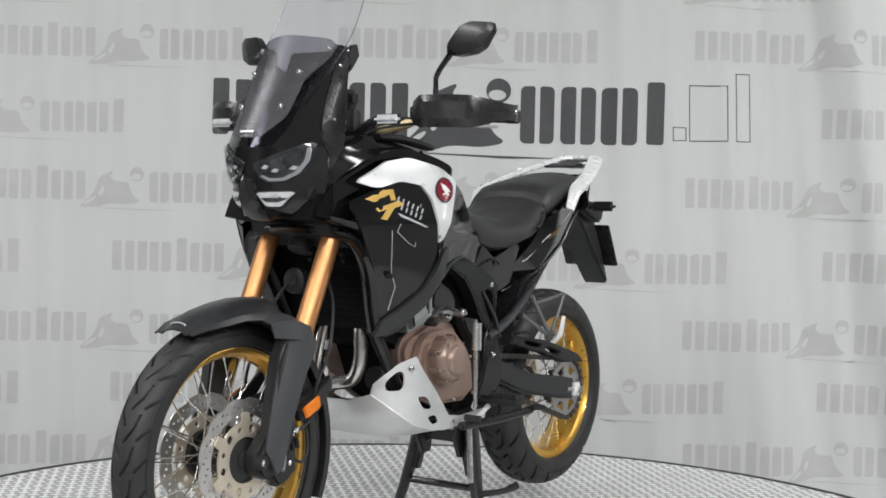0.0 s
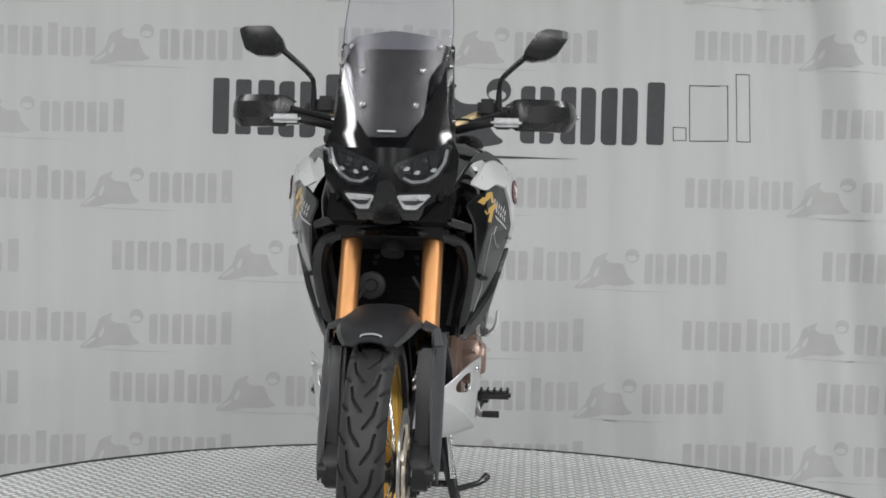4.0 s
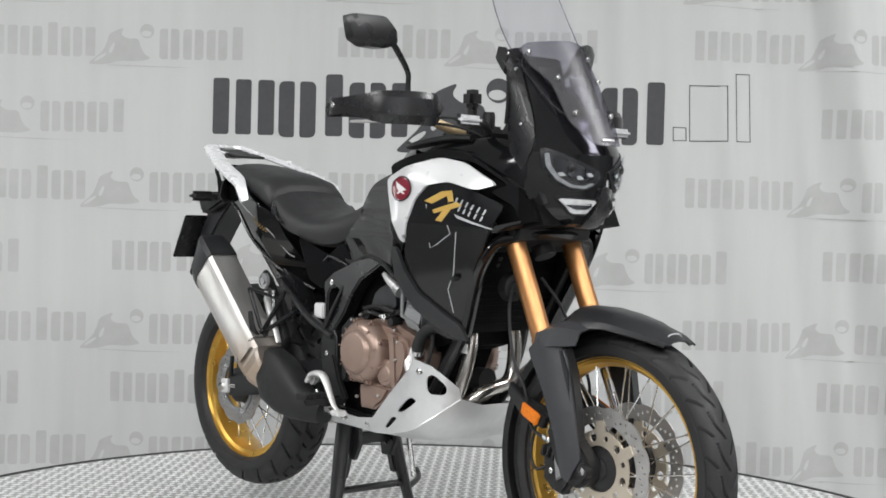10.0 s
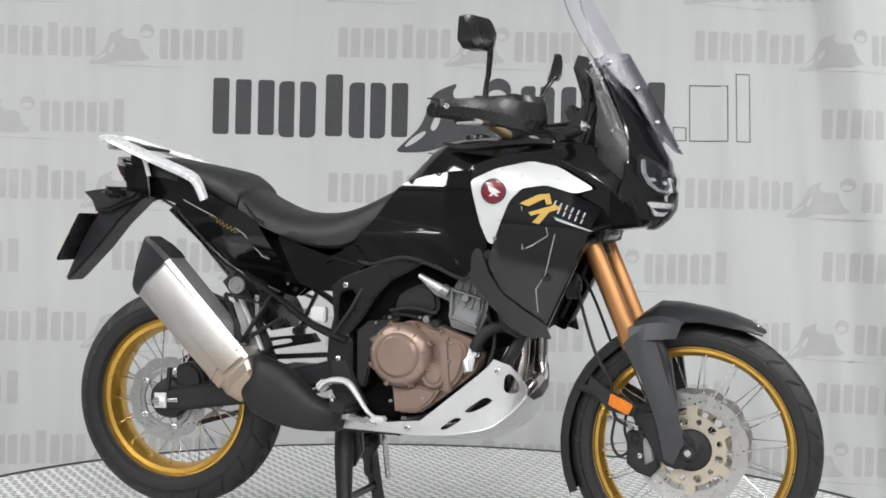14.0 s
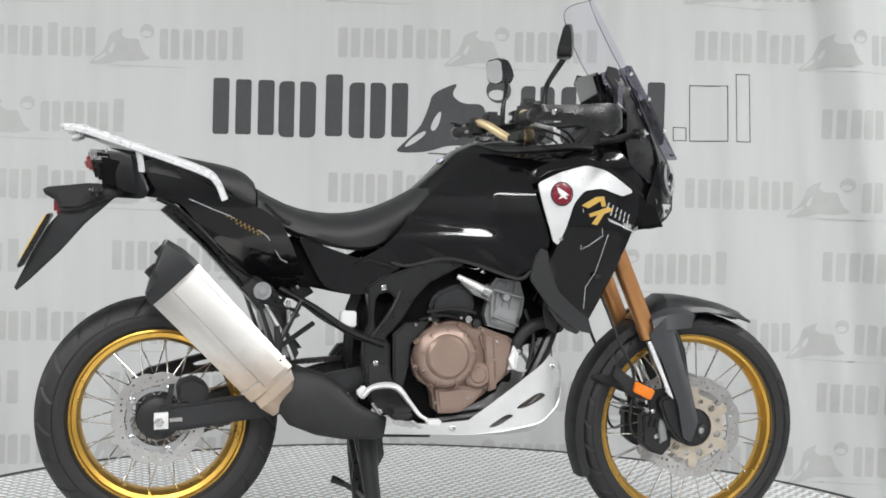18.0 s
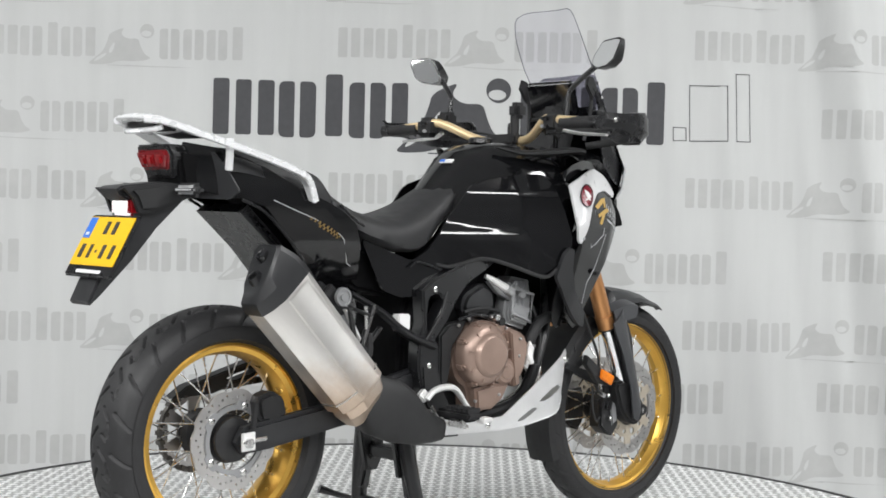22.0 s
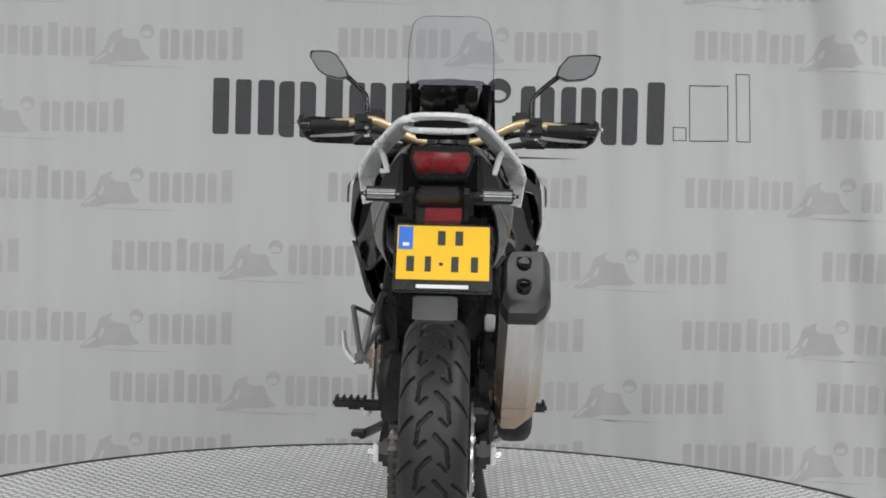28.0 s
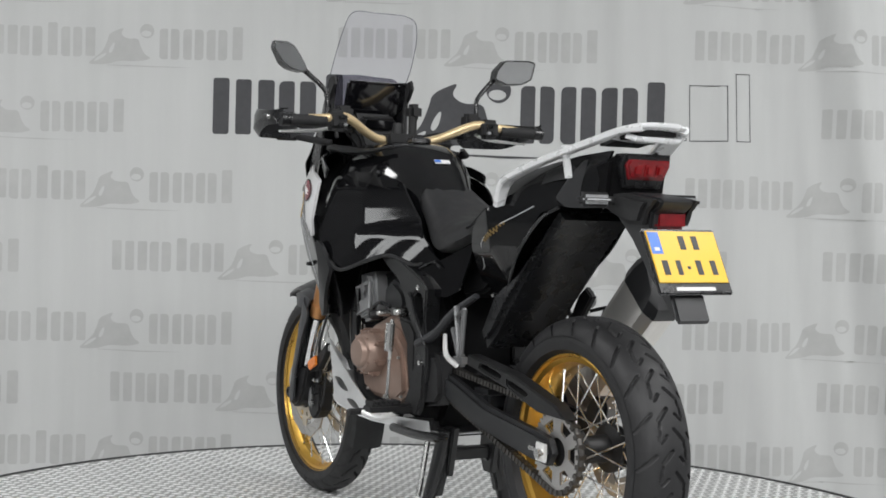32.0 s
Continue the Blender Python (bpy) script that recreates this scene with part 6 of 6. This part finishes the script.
tagged(part("chain_outer", chain_links(), CHAIN, bike, "outer plates of the drive chain"), kind="stuff")
guard = [(-0.845, 0.475), (-0.80, 0.505), (-0.60, 0.560), (-0.38, 0.590), (-0.36, 0.565), (-0.58, 0.520), (-0.72, 0.480)]
slots = [[(-0.68, 0.520), (-0.58, 0.545), (-0.58, 0.53), (-0.66, 0.508)], [(-0.55, 0.553), (-0.45, 0.574), (-0.44, 0.56), (-0.54, 0.54)]]
part("chain_guard", slab(guard, 0.085, 0.128, 0.006, slots), MATT, bike, "black slotted chain guard")
part("sprocket_cover", slab([(-0.28, 0.44), (-0.16, 0.42), (-0.12, 0.52), (-0.17, 0.59), (-0.27, 0.57)], 0.10, 0.155, 0.012, times=1), DARK, bike)

# exhaust
A, B = Vector((-0.476, -0.200, 0.494)), Vector((-0.743, -0.206, 0.768))
AX = (B - A).normalized()
SIDEV = Vector((0, -1, 0))
UPV = SIDEV.cross(AX).normalized()
UPV = UPV if UPV.z > 0 else -UPV


def can_ring(t, w, h, dw=0.0, dh=0.0, slant=0.0):
    """Cross-section of the can: a box with big outer facets."""
    c = A.lerp(B, t) + SIDEV * dw + UPV * dh
    pts = [(-1, -0.6), (-0.7, -1), (0.50, -1), (0.86, -0.72), (1.12, -0.30), (1.12, 0.82), (0.98, 1), (-0.7, 1), (-1, 0.7)]
    return [tuple(c + SIDEV * (p * w) + UPV * (q * h) + AX * (q * slant)) for p, q in pts]


muf = part("muffler", loft([can_ring(0.0, 0.048, 0.062), can_ring(0.02, 0.052, 0.073), can_ring(0.985, 0.054, 0.079), can_ring(1.0, 0.052, 0.077)]), MUFFLER, bike, "brushed steel muffler with heat marks", sharp=25)
part("end_cap", loft([can_ring(0.985, 0.057, 0.082), can_ring(1.03, 0.057, 0.082), can_ring(1.10, 0.055, 0.077, 0, 0.002, 0.010), can_ring(1.175, 0.046, 0.060, -0.003, 0.006, 0.026), can_ring(1.19, 0.040, 0.052, -0.004, 0.006, 0.026)]), GUARD, muf, "black plastic muffler end cap", sharp=25)
for dz in (-0.026, 0.028):
    c = A.lerp(B, 1.19) + AX * (0.4 * dz) + UPV * (0.006 + dz) + SIDEV * -0.004
    turn = Vector((0, 1, 0)).rotation_difference(AX).to_matrix().to_4x4()
    ring = lathe([(0.0125, -0.03), (0.0125, 0.008), (0.0145, 0.010), (0.0185, 0.009), (0.019, -0.03)], 24, closed=True)
    part("outlet", at(Matrix.Translation(c) @ turn, ring), SATIN, muf, "round exhaust outlet")
    part("outlet_bore", at(Matrix.Translation(c) @ turn, lathe([(0, 0.002), (0.0125, 0.002), (0.0125, -0.02)], 20)), BORE, muf)
part("lower_band", loft([can_ring(0.10, 0.0545, 0.0765), can_ring(0.112, 0.0545, 0.0765)]), HEADER, muf, sharp=25)
part("muffler_neck", loft([can_ring(-0.17, 0.030, 0.036, -0.01, -0.02), can_ring(-0.06, 0.050, 0.060, 0, -0.006), can_ring(0.005, 0.049, 0.064)]), MUFFLER, muf, "heat-marked muffler neck", sharp=25)
part("heat_shield", loft([[tuple(A.lerp(B, t) + SIDEV * (0.0625 + q * 0.004) + UPV * u) for u, q in ((-0.020, -1), (-0.016, 0.6), (0.050, 0.6), (0.062, -1))] for t in (0.05, 0.96)], caps=False, closed=False), MUFFLER, muf)
cov = [((-0.452, -0.190, 0.520), 0.036, 0.048), ((-0.430, -0.196, 0.490), 0.044, 0.066), ((-0.385, -0.203, 0.455), 0.050, 0.084), ((-0.325, -0.206, 0.425), 0.050, 0.076), ((-0.265, -0.203, 0.395), 0.044, 0.054), ((-0.205, -0.198, 0.380), 0.036, 0.038), ((-0.165, -0.190, 0.374), 0.030, 0.030)]
rings = []
for k, (p, w, h) in enumerate(cov):
    a, b = Vector(cov[max(0, k - 1)][0]), Vector(cov[min(len(cov) - 1, k + 1)][0])
    d = (b - a).normalized()
    n = Vector((0, -1, 0)).cross(d).normalized()
    rings.append([tuple(Vector(p) + Vector((0, -1, 0)) * (w * math.copysign(abs(math.cos(q)) ** 0.55, math.cos(q))) + n * (h * math.copysign(abs(math.sin(q)) ** 0.7, math.sin(q)))) for q in (2 * math.pi * m / 20 for m in range(20))])
part("pipe_cover", loft(rings), MATT, bike, "black plastic exhaust cover", sharp=60)
part("muffler_bracket", slab([(-0.530, 0.778), (-0.498, 0.755), (-0.449, 0.670), (-0.400, 0.576), (-0.422, 0.532), (-0.455, 0.575), (-0.496, 0.669), (-0.560, 0.754)], -0.165, -0.145, 0.004), DARK, bike)
part("bracket_plate", slab([(-0.520, 0.692), (-0.484, 0.700), (-0.448, 0.623), (-0.428, 0.568), (-0.447, 0.556), (-0.487, 0.606)], -0.172, -0.166, 0.002), CASTGREY, bike)
part("muffler_link", tube([(-0.497, -0.178, 0.712), (-0.455, -0.182, 0.640), (-0.418, -0.180, 0.560)], [0.008, 0.012, 0.009], 8, 3, flat=0.5), ALU, bike, "bright muffler mounting link")
part("link_bolt", tube([(-0.432, -0.190, 0.655), (-0.436, -0.190, 0.720)], 0.006, 8, 1), STEEL, bike)
part("mount_wheel", at(Matrix.Translation((-0.505, -0.175, 0.745)), lathe([(0, -0.012), (0.010, -0.012), (0.010, -0.006), (0.019, -0.006), (0.019, -0.010), (0.024, -0.010), (0.025, 0.0), (0, 0.0)], 24)), CASTGREY, bike)
part("header_pipe", tube([(0.22, 0.050, 0.670), (0.305, 0.062, 0.700), (0.343, 0.072, 0.660), (0.346, 0.076, 0.565), (0.346, 0.050, 0.505), (0.338, -0.030, 0.482), (0.290, -0.075, 0.430), (0.15, -0.06, 0.375), (0.0, -0.02, 0.36)], 0.0195, 14, 6), HEADER, bike, "polished bent exhaust header")
part("header_pipe", tube([(0.22, -0.050, 0.670), (0.300, -0.060, 0.690), (0.328, -0.070, 0.630), (0.326, -0.095, 0.520), (0.285, -0.105, 0.440), (0.15, -0.07, 0.378), (0.0, -0.03, 0.36)], 0.0195, 14, 6), HEADER, bike)
part("header_clamp", tube([(0.322, -0.075, 0.610), (0.322, -0.082, 0.585)], 0.024, 14, 1), ALU, bike)
part("collector_pipe", tube([(0.0, 0.0, 0.36), (-0.15, -0.08, 0.36), (-0.28, -0.16, 0.37), (-0.40, -0.19, 0.43)], 0.028, 14, 5), HEADER, bike)

# skid plate: a bent sheet, lofted from the rear lip to the front ramp
SKID = [(-0.198, 0.345, 0.12, 0.150, 0.352, 0.156, 0.384), (-0.030, 0.338, 0.12, 0.165, 0.350, 0.176, 0.378), (0.074, 0.336, 0.13, 0.190, 0.352, 0.205, 0.392), (0.170, 0.336, 0.145, 0.214, 0.364, 0.228, 0.469), (0.250, 0.344, 0.15, 0.226, 0.382, 0.240, 0.534),
        (0.275, 0.348, 0.148, 0.226, 0.390, 0.244, 0.557), (0.292, 0.356, 0.140, 0.222, 0.400, 0.244, 0.578), (0.330, 0.388, 0.125, 0.198, 0.430, 0.215, 0.560), (0.350, 0.425, 0.100, 0.165, 0.455, 0.180, 0.528), (0.360, 0.450, 0.085, 0.135, 0.472, 0.145, 0.500)]

def skid_at(k, x):
    return lerp_table([(r[0], r[k]) for r in SKID], x)


for s in (-1, 1):
    wide = 1.0 if s < 0 else 0.93
    top = [(x, skid_at(6, x)) for x in (r[0] for r in SKID)]
    low = [(x, skid_at(4, x) - 0.002) for x in (r[0] for r in SKID)]

    def wing_y(x, z):
        u = (z - skid_at(4, x)) / max(0.01, skid_at(6, x) - skid_at(4, x))
        return s * wide * (skid_at(3, x) + (skid_at(5, x) - skid_at(3, x)) * max(0.0, min(1.0, u)))

    tri = [(0.314, 0.486), (0.346, 0.482), (0.350, 0.506), (0.332, 0.540), (0.316, 0.532)]
    slot_a, slot_b = ([(0.180, 0.422), (0.234, 0.426), (0.274, 0.466), (0.222, 0.462)], [(0.130, 0.378), (0.172, 0.376), (0.208, 0.402), (0.160, 0.404)]) if s > 0 else ([(0.200, 0.426), (0.232, 0.428), (0.294, 0.464), (0.268, 0.476)], [(0.128, 0.372), (0.152, 0.373), (0.204, 0.408), (0.180, 0.411)])
    wing = flat_mesh(dense(low + top[::-1], 0.02), [rounded(h, 0.2, 2) for h in (tri, slot_a, slot_b)], 0.018)
    sp = part("skid_plate", skin(*wing, lambda x, z: (x, wing_y(x, z), z), lambda x, z: (x, wing_y(x, z) - s * 0.004, z)), SKIDALU, bike, "pressed aluminium skid plate wing")
    for q in ((0.302, 0.545), (0.032, 0.366)):
        bolt(sp, (q[0], wing_y(*q) + s * 0.002, q[1]), 0.009, s)
rings = []
for k in range(41):
    x = -0.198 + 0.558 * k / 40
    zb, yb, yc, zc = (skid_at(n, x) for n in (1, 2, 3, 4))
    rings.append([(x, -yc, zc), (x, -yb, zb + 0.008), (x, -yb * 0.6, zb), (x, yb * 0.6, zb), (x, yb * 0.9, zb + 0.008), (x, yc * 0.93, zc)])
part("skid_belly", thicken(loft(rings, caps=False, closed=False), -0.004), SKIDALU, bike, "aluminium belly of the skid plate", sharp=20)
part("engine_belly", slab([(-0.184, 0.334), (-0.016, 0.331), (-0.004, 0.367), (-0.161, 0.386)], -0.12, 0.12, 0.006), DARK, bike)
# pedals and stands
part("brake_pedal", tube([(-0.228, -0.21, 0.462), (-0.205, -0.212, 0.484), (-0.165, -0.216, 0.492), (-0.132, -0.22, 0.484), (-0.100, -0.225, 0.446), (-0.072, -0.23, 0.412), (-0.05, -0.232, 0.398)], [0.009, 0.012, 0.014, 0.013, 0.010, 0.008, 0.007], 10, 5, flat=0.7), ALU, bike, "bent aluminium brake pedal")
part("pedal_tip", block((0.040, 0.035, 0.016), 0.004, Matrix.Translation((-0.035, -0.24, 0.394))), ALU, bike)
for k, (x, y, z, a, b, c) in enumerate(((-0.150, -0.185, 0.392, 0.05, 0.02, 0.026), (-0.110, -0.19, 0.384, 0.06, 0.03, 0.016), (-0.185, -0.18, 0.410, 0.03, 0.02, 0.03), (-0.075, -0.195, 0.380, 0.04, 0.02, 0.012), (-0.225, -0.19, 0.470, 0.03, 0.02, 0.03))):
    part("footrest_bracket", block((a, b, c), 0.004, pose(x, y, z, 0, 12 * k, 0)), ALU if k % 2 == 0 else STEEL, bike, "bright footrest bracket")
part("pedal_spring", tube([(-0.20, -0.195, 0.44), (-0.17, -0.198, 0.40)], 0.006, 8, 1), STEEL, bike)
part("gear_pedal", tube([(-0.12, 0.20, 0.40), (-0.03, 0.215, 0.375), (0.04, 0.235, 0.385)], 0.008, 10, 4), ALU, bike, "aluminium gear pedal")
part("gear_pedal_tip", tube([(0.04, 0.225, 0.385), (0.04, 0.275, 0.385)], 0.010, 10, 1), GRIP, bike)
part("side_stand", tube([(-0.03, 0.165, 0.345), (-0.20, 0.19, 0.352), (-0.36, 0.205, 0.365)], 0.013, 10, 3), FRAME, bike, "folded black side stand")
part("side_stand_foot", block((0.075, 0.035, 0.012), 0.004, Matrix.Translation((-0.375, 0.215, 0.372))), FRAME, bike)
for s in (-1, 1):
    cs = part("centre_stand", tube([(-0.195, s * 0.085, 0.355), (-0.188, s * 0.105, 0.25), (-0.172, s * 0.135, 0.12), (-0.160, s * 0.165, 0.018)], [0.030, 0.028, 0.022, 0.020], 12, 4, flat=0.75), FRAME, bike, "black tubular centre stand leg")
    part("stand_foot", block((0.085, 0.045, 0.014), 0.005, Matrix.Translation((-0.165, s * 0.172, 0.009))), FRAME, cs)
    part("stand_plate", slab([(-0.235, 0.365), (-0.150, 0.365), (-0.140, 0.275), (-0.165, 0.225), (-0.205, 0.225)], s * 0.060, s * 0.082, 0.004), FRAME, bike)
arch = [(-0.118, 0.170), (-0.096, 0.270), (-0.070, 0.305), (0.070, 0.305), (0.096, 0.270), (0.118, 0.170), (0.090, 0.170), (0.070, 0.245), (0.050, 0.268), (-0.050, 0.268), (-0.070, 0.245), (-0.090, 0.170)]
part("stand_arch", at(Matrix.Translation((-0.170, 0, 0)) @ Matrix.Rotation(radians(90), 4, "Z"), slab(arch, 0.0, 0.030, 0.006)), FRAME, bike, "arched cross plate of the centre stand")
part("stand_bar", tube([(-0.175, -0.128, 0.135), (-0.175, 0.128, 0.135)], 0.011, 10, 1), FRAME, bike)
part("stand_tang", tube([(-0.165, 0.14, 0.12), (-0.20, 0.21, 0.135), (-0.24, 0.235, 0.15)], [0.010, 0.009, 0.013], 10, 3), FRAME, bike, "foot tang of the centre stand")
part("stand_spring", tube([(-0.15, 0.115, 0.33), (-0.135, 0.135, 0.16)], 0.009, 8, 1), STEEL, bike, "steel return spring of the stand")


# ---- handlebar, guards, mirrors, instruments ----
part("handlebar", tube([(0.175, 0.43, 1.232), (0.185, 0.30, 1.243), (0.205, 0.225, 1.250), (0.252, 0.125, 1.206), (0.268, 0.06, 1.192), (0.268, -0.06, 1.192), (0.252, -0.125, 1.206), (0.205, -0.225, 1.250), (0.185, -0.30, 1.243), (0.175, -0.43, 1.232)], 0.0135, 14, 6), BARGOLD, bike, "pale gold tapered handlebar")
part("bar_clamp", block((0.06, 0.13, 0.035), 0.008, Matrix.Translation((0.268, 0, 1.196))), DARK, bike, "black bar clamp")
part("top_triple_clamp", slab([(0.25, 1.14), (0.40, 1.12), (0.42, 1.15), (0.30, 1.175)], -0.13, 0.13, 0.010), DARK, bike)
part("ignition_lock", at(Matrix.Translation((0.30, 0.0, 1.22)) @ Matrix.Rotation(radians(90), 4, "X"), lathe([(0, 0.03), (0.015, 0.03), (0.018, 0.02), (0.018, -0.02)], 20)), DARK, bike)
for s in (-1, 1):
    g = part("grip", tube([(0.184, s * 0.305, 1.235), (0.175, s * 0.425, 1.232)], 0.0175, 16, 1), GRIP, bike, "black rubber grip")
    part("bar_end", tube([(0.175, s * 0.425, 1.232), (0.172, s * 0.455, 1.231)], 0.019, 16, 1), SATIN, g)
    sw = part("switch_pod", block((0.055, 0.065, 0.062), 0.014, Matrix.Translation((0.192, s * 0.268, 1.238)), 3), MATT, bike, "black switch cluster")
    for k in range(4):
        part("switch", block((0.012, 0.014, 0.010), 0.003, Matrix.Translation((0.160, s * (0.250 + 0.014 * (k % 2)), 1.225 + 0.022 * (k // 2)))), SATIN if k else CASTGREY, sw)
    part("lever", tube([(0.230, s * 0.245, 1.222), (0.252, s * 0.30, 1.210), (0.245, s * 0.37, 1.204), (0.232, s * 0.43, 1.200)], [0.009, 0.009, 0.008, 0.006], 10, 4, flat=0.6), ALU, bike, "hand lever")
    part("master_cylinder", block((0.05, 0.055, 0.05), 0.010, Matrix.Translation((0.232, s * 0.225, 1.262)), 2), DARK, bike)
    # hand guard
    plan = smooth_path([Vector((0.168, s * 0.450, 0)), Vector((0.200, s * 0.465, 0)), Vector((0.305, s * 0.466, 0)), Vector((0.395, s * 0.440, 0)), Vector((0.430, s * 0.385, 0)), Vector((0.436, s * 0.325, 0)), Vector((0.424, s * 0.288, 0))], 4)
    n = len(plan)
    rings = []
    for k, p in enumerate(plan):
        u = k / (n - 1)
        front = max(0.0, min(1.0, (u - 0.22) / 0.30))
        front = front * front * (3 - 2 * front)
        close = min(1.0, 0.55 + 3.5 * (1 - u))
        hi = 1.238 + (0.022 + 0.012 * front) * close
        lo = 1.230 - (0.012 + 0.030 * front) * close
        out = Vector((0.6, s * 0.35, 0)).normalized() * 0.010
        rings.append([tuple(Vector((p.x, p.y, lo)) - out * 1.2), tuple(Vector((p.x, p.y, lo + 0.022)) + out * 0.8), tuple(Vector((p.x, p.y, hi - 0.018)) + out * 0.6), tuple(Vector((p.x, p.y, hi)) - out * 0.4), tuple(Vector((p.x, p.y, hi)) - out * 2.0)])
    hg = part("hand_guard", thicken(loft(rings, caps=False, closed=False), 0.004), SATIN, bike, "black plastic hand guard", sharp=22)
    bolt(hg, (0.215, s * 0.474, 1.240), 0.007, s)
    part("guard_stay", tube([(0.424, s * 0.290, 1.235), (0.33, s * 0.225, 1.225), (0.25, s * 0.18, 1.215)], 0.010, 8, 3), MATT, hg)
    # mirror
    fx = 0.0 if s < 0 else 0.022
    part("mirror_stem", tube([(0.252 + fx, s * 0.258, 1.250), (0.256 + fx, s * 0.258, 1.312), (0.264 + fx, s * 0.268, 1.342), (0.282 + fx, s * 0.320, 1.390), (0.290 + fx, s * 0.350, 1.412)], [0.010, 0.007, 0.0075, 0.0085, 0.0085], 12, 5), SATIN, bike, "black mirror stem")
    head = [(-0.471, 1.468), (-0.451, 1.475), (-0.372, 1.473), (-0.341, 1.437), (-0.331, 1.407), (-0.366, 1.390), (-0.419, 1.393), (-0.451, 1.411)] if s < 0 else [(0.319, 1.390), (0.325, 1.412), (0.359, 1.463), (0.384, 1.474), (0.439, 1.471), (0.442, 1.451), (0.412, 1.406), (0.386, 1.391), (0.342, 1.383)]
    cy, cz = sum(q[0] for q in head) / len(head), sum(q[1] for q in head) / len(head)
    # each head turns its glass in towards the rider
    plane = (lambda y, z: 0.286 - 0.345 * (abs(y) - 0.33) + 0.28 * (z - cz)) if s < 0 else (lambda y, z: 0.301 - 0.33 * (abs(y) - 0.34) + 0.28 * (z - cz))
    bulge = lambda y, z: plane(y, z) + 0.002 + (0.026 - 0.30 * (z - cz)) * max(0.0, 1 - abs((y - cy) / 0.078) ** 3 - abs((z - cz) / 0.052) ** 3) ** 0.5
    poly = dense(rounded(head, 0.10, 1), 0.015)
    pts, tris = flat_mesh(poly, (), 0.014)
    mh = part("mirror_head", skin(pts, tris, lambda y, z: (bulge(y, z), y, z), lambda y, z: (plane(y, z) - 0.008, y, z)), SATIN, bike, "dark angular rear-view mirror")
    glass = [(cy + (y - cy) * 0.90, cz + (z - cz) * 0.89) for y, z in rounded(head, 0.10, 1)]
    pts, tris = flat_mesh(glass)
    part("mirror_glass", skin(pts, tris, lambda y, z: (plane(y, z) - 0.0105, y, z), lambda y, z: (plane(y, z) - 0.007, y, z)), MIRROR, mh, "mirror glass")
    # front indicator
    fi = part("front_indicator", tube([(0.46, s * 0.155, 1.185), (0.505, s * 0.21, 1.196), (0.52, s * 0.25, 1.203)], 0.011, 10, 3), MATT, bike, "front indicator on a black arm")
    part("indicator_shell", block((0.030, 0.085, 0.028), 0.011, Matrix.Translation((0.520, s * 0.285, 1.203)), 3), MATT, fi)
    part("indicator_lens", block((0.020, 0.080, 0.023), 0.009, Matrix.Translation((0.531, s * 0.285, 1.203)), 3), CLEARLENS, fi, "clear indicator lens")
    part("dash_cable", tube([(0.22, s * 0.22, 1.215), (0.31, s * 0.17, 1.205), (0.38, s * 0.11, 1.18), (0.42, s * 0.06, 1.12)], 0.004, 8, 5), MATT, bike)
    part("clutch_cable", tube([(0.24, s * 0.20, 1.225), (0.33, s * 0.14, 1.222), (0.40, s * 0.08, 1.19), (0.43, s * 0.05, 1.10)], 0.0035, 8, 5), MATT, bike)

dash = part("instrument_display", block((0.024, 0.190, 0.112), 0.008, pose(0.482, 0.004, 1.338, 0, -18, 0)), SCREENBLACK, bike, "black touchscreen instrument display")
part("display_glass", block((0.003, 0.174, 0.098), 0.001, pose(0.4692, 0.004, 1.3338, 0, -18, 0)), SCREENBLACK, dash)
part("lower_gauge", block((0.03, 0.12, 0.045), 0.008, pose(0.448, 0.0, 1.255, 0, -24, 0)), MATT, bike, "small black lower instrument")
part("gauge_glass", block((0.003, 0.095, 0.03), 0.001, pose(0.4315, 0.0, 1.250, 0, -24, 0)), SCREENBLACK, bike)
part("dash_mount", slab([(0.39, 1.16), (0.49, 1.16), (0.53, 1.28), (0.51, 1.36), (0.48, 1.28)], -0.07, 0.07, 0.012), MATT, bike)
part("bar_mount", tube([(0.27, -0.035, 1.20), (0.27, -0.035, 1.27)], 0.014, 12, 1), DARK, bike, "black ball mount on the bar")
part("mount_head", block((0.05, 0.045, 0.05), 0.012, Matrix.Translation((0.275, -0.04, 1.285)), 2), DARK, bike)


# ---- what moves ----
SPIN, START = 7.617, -124.817


def motions():
    """The deck and the bike on it turn at one steady speed about the deck's centre."""
    times = [0.5 * k for k in range(65)]
    turn = [(t, Matrix.Rotation(radians(START + SPIN * t), 4, "Z")) for t in times]
    walk(deck, turn)
    walk(bike, [(t, m @ Matrix.Translation((0, -0.050, 0))) for t, m in turn])


motions()
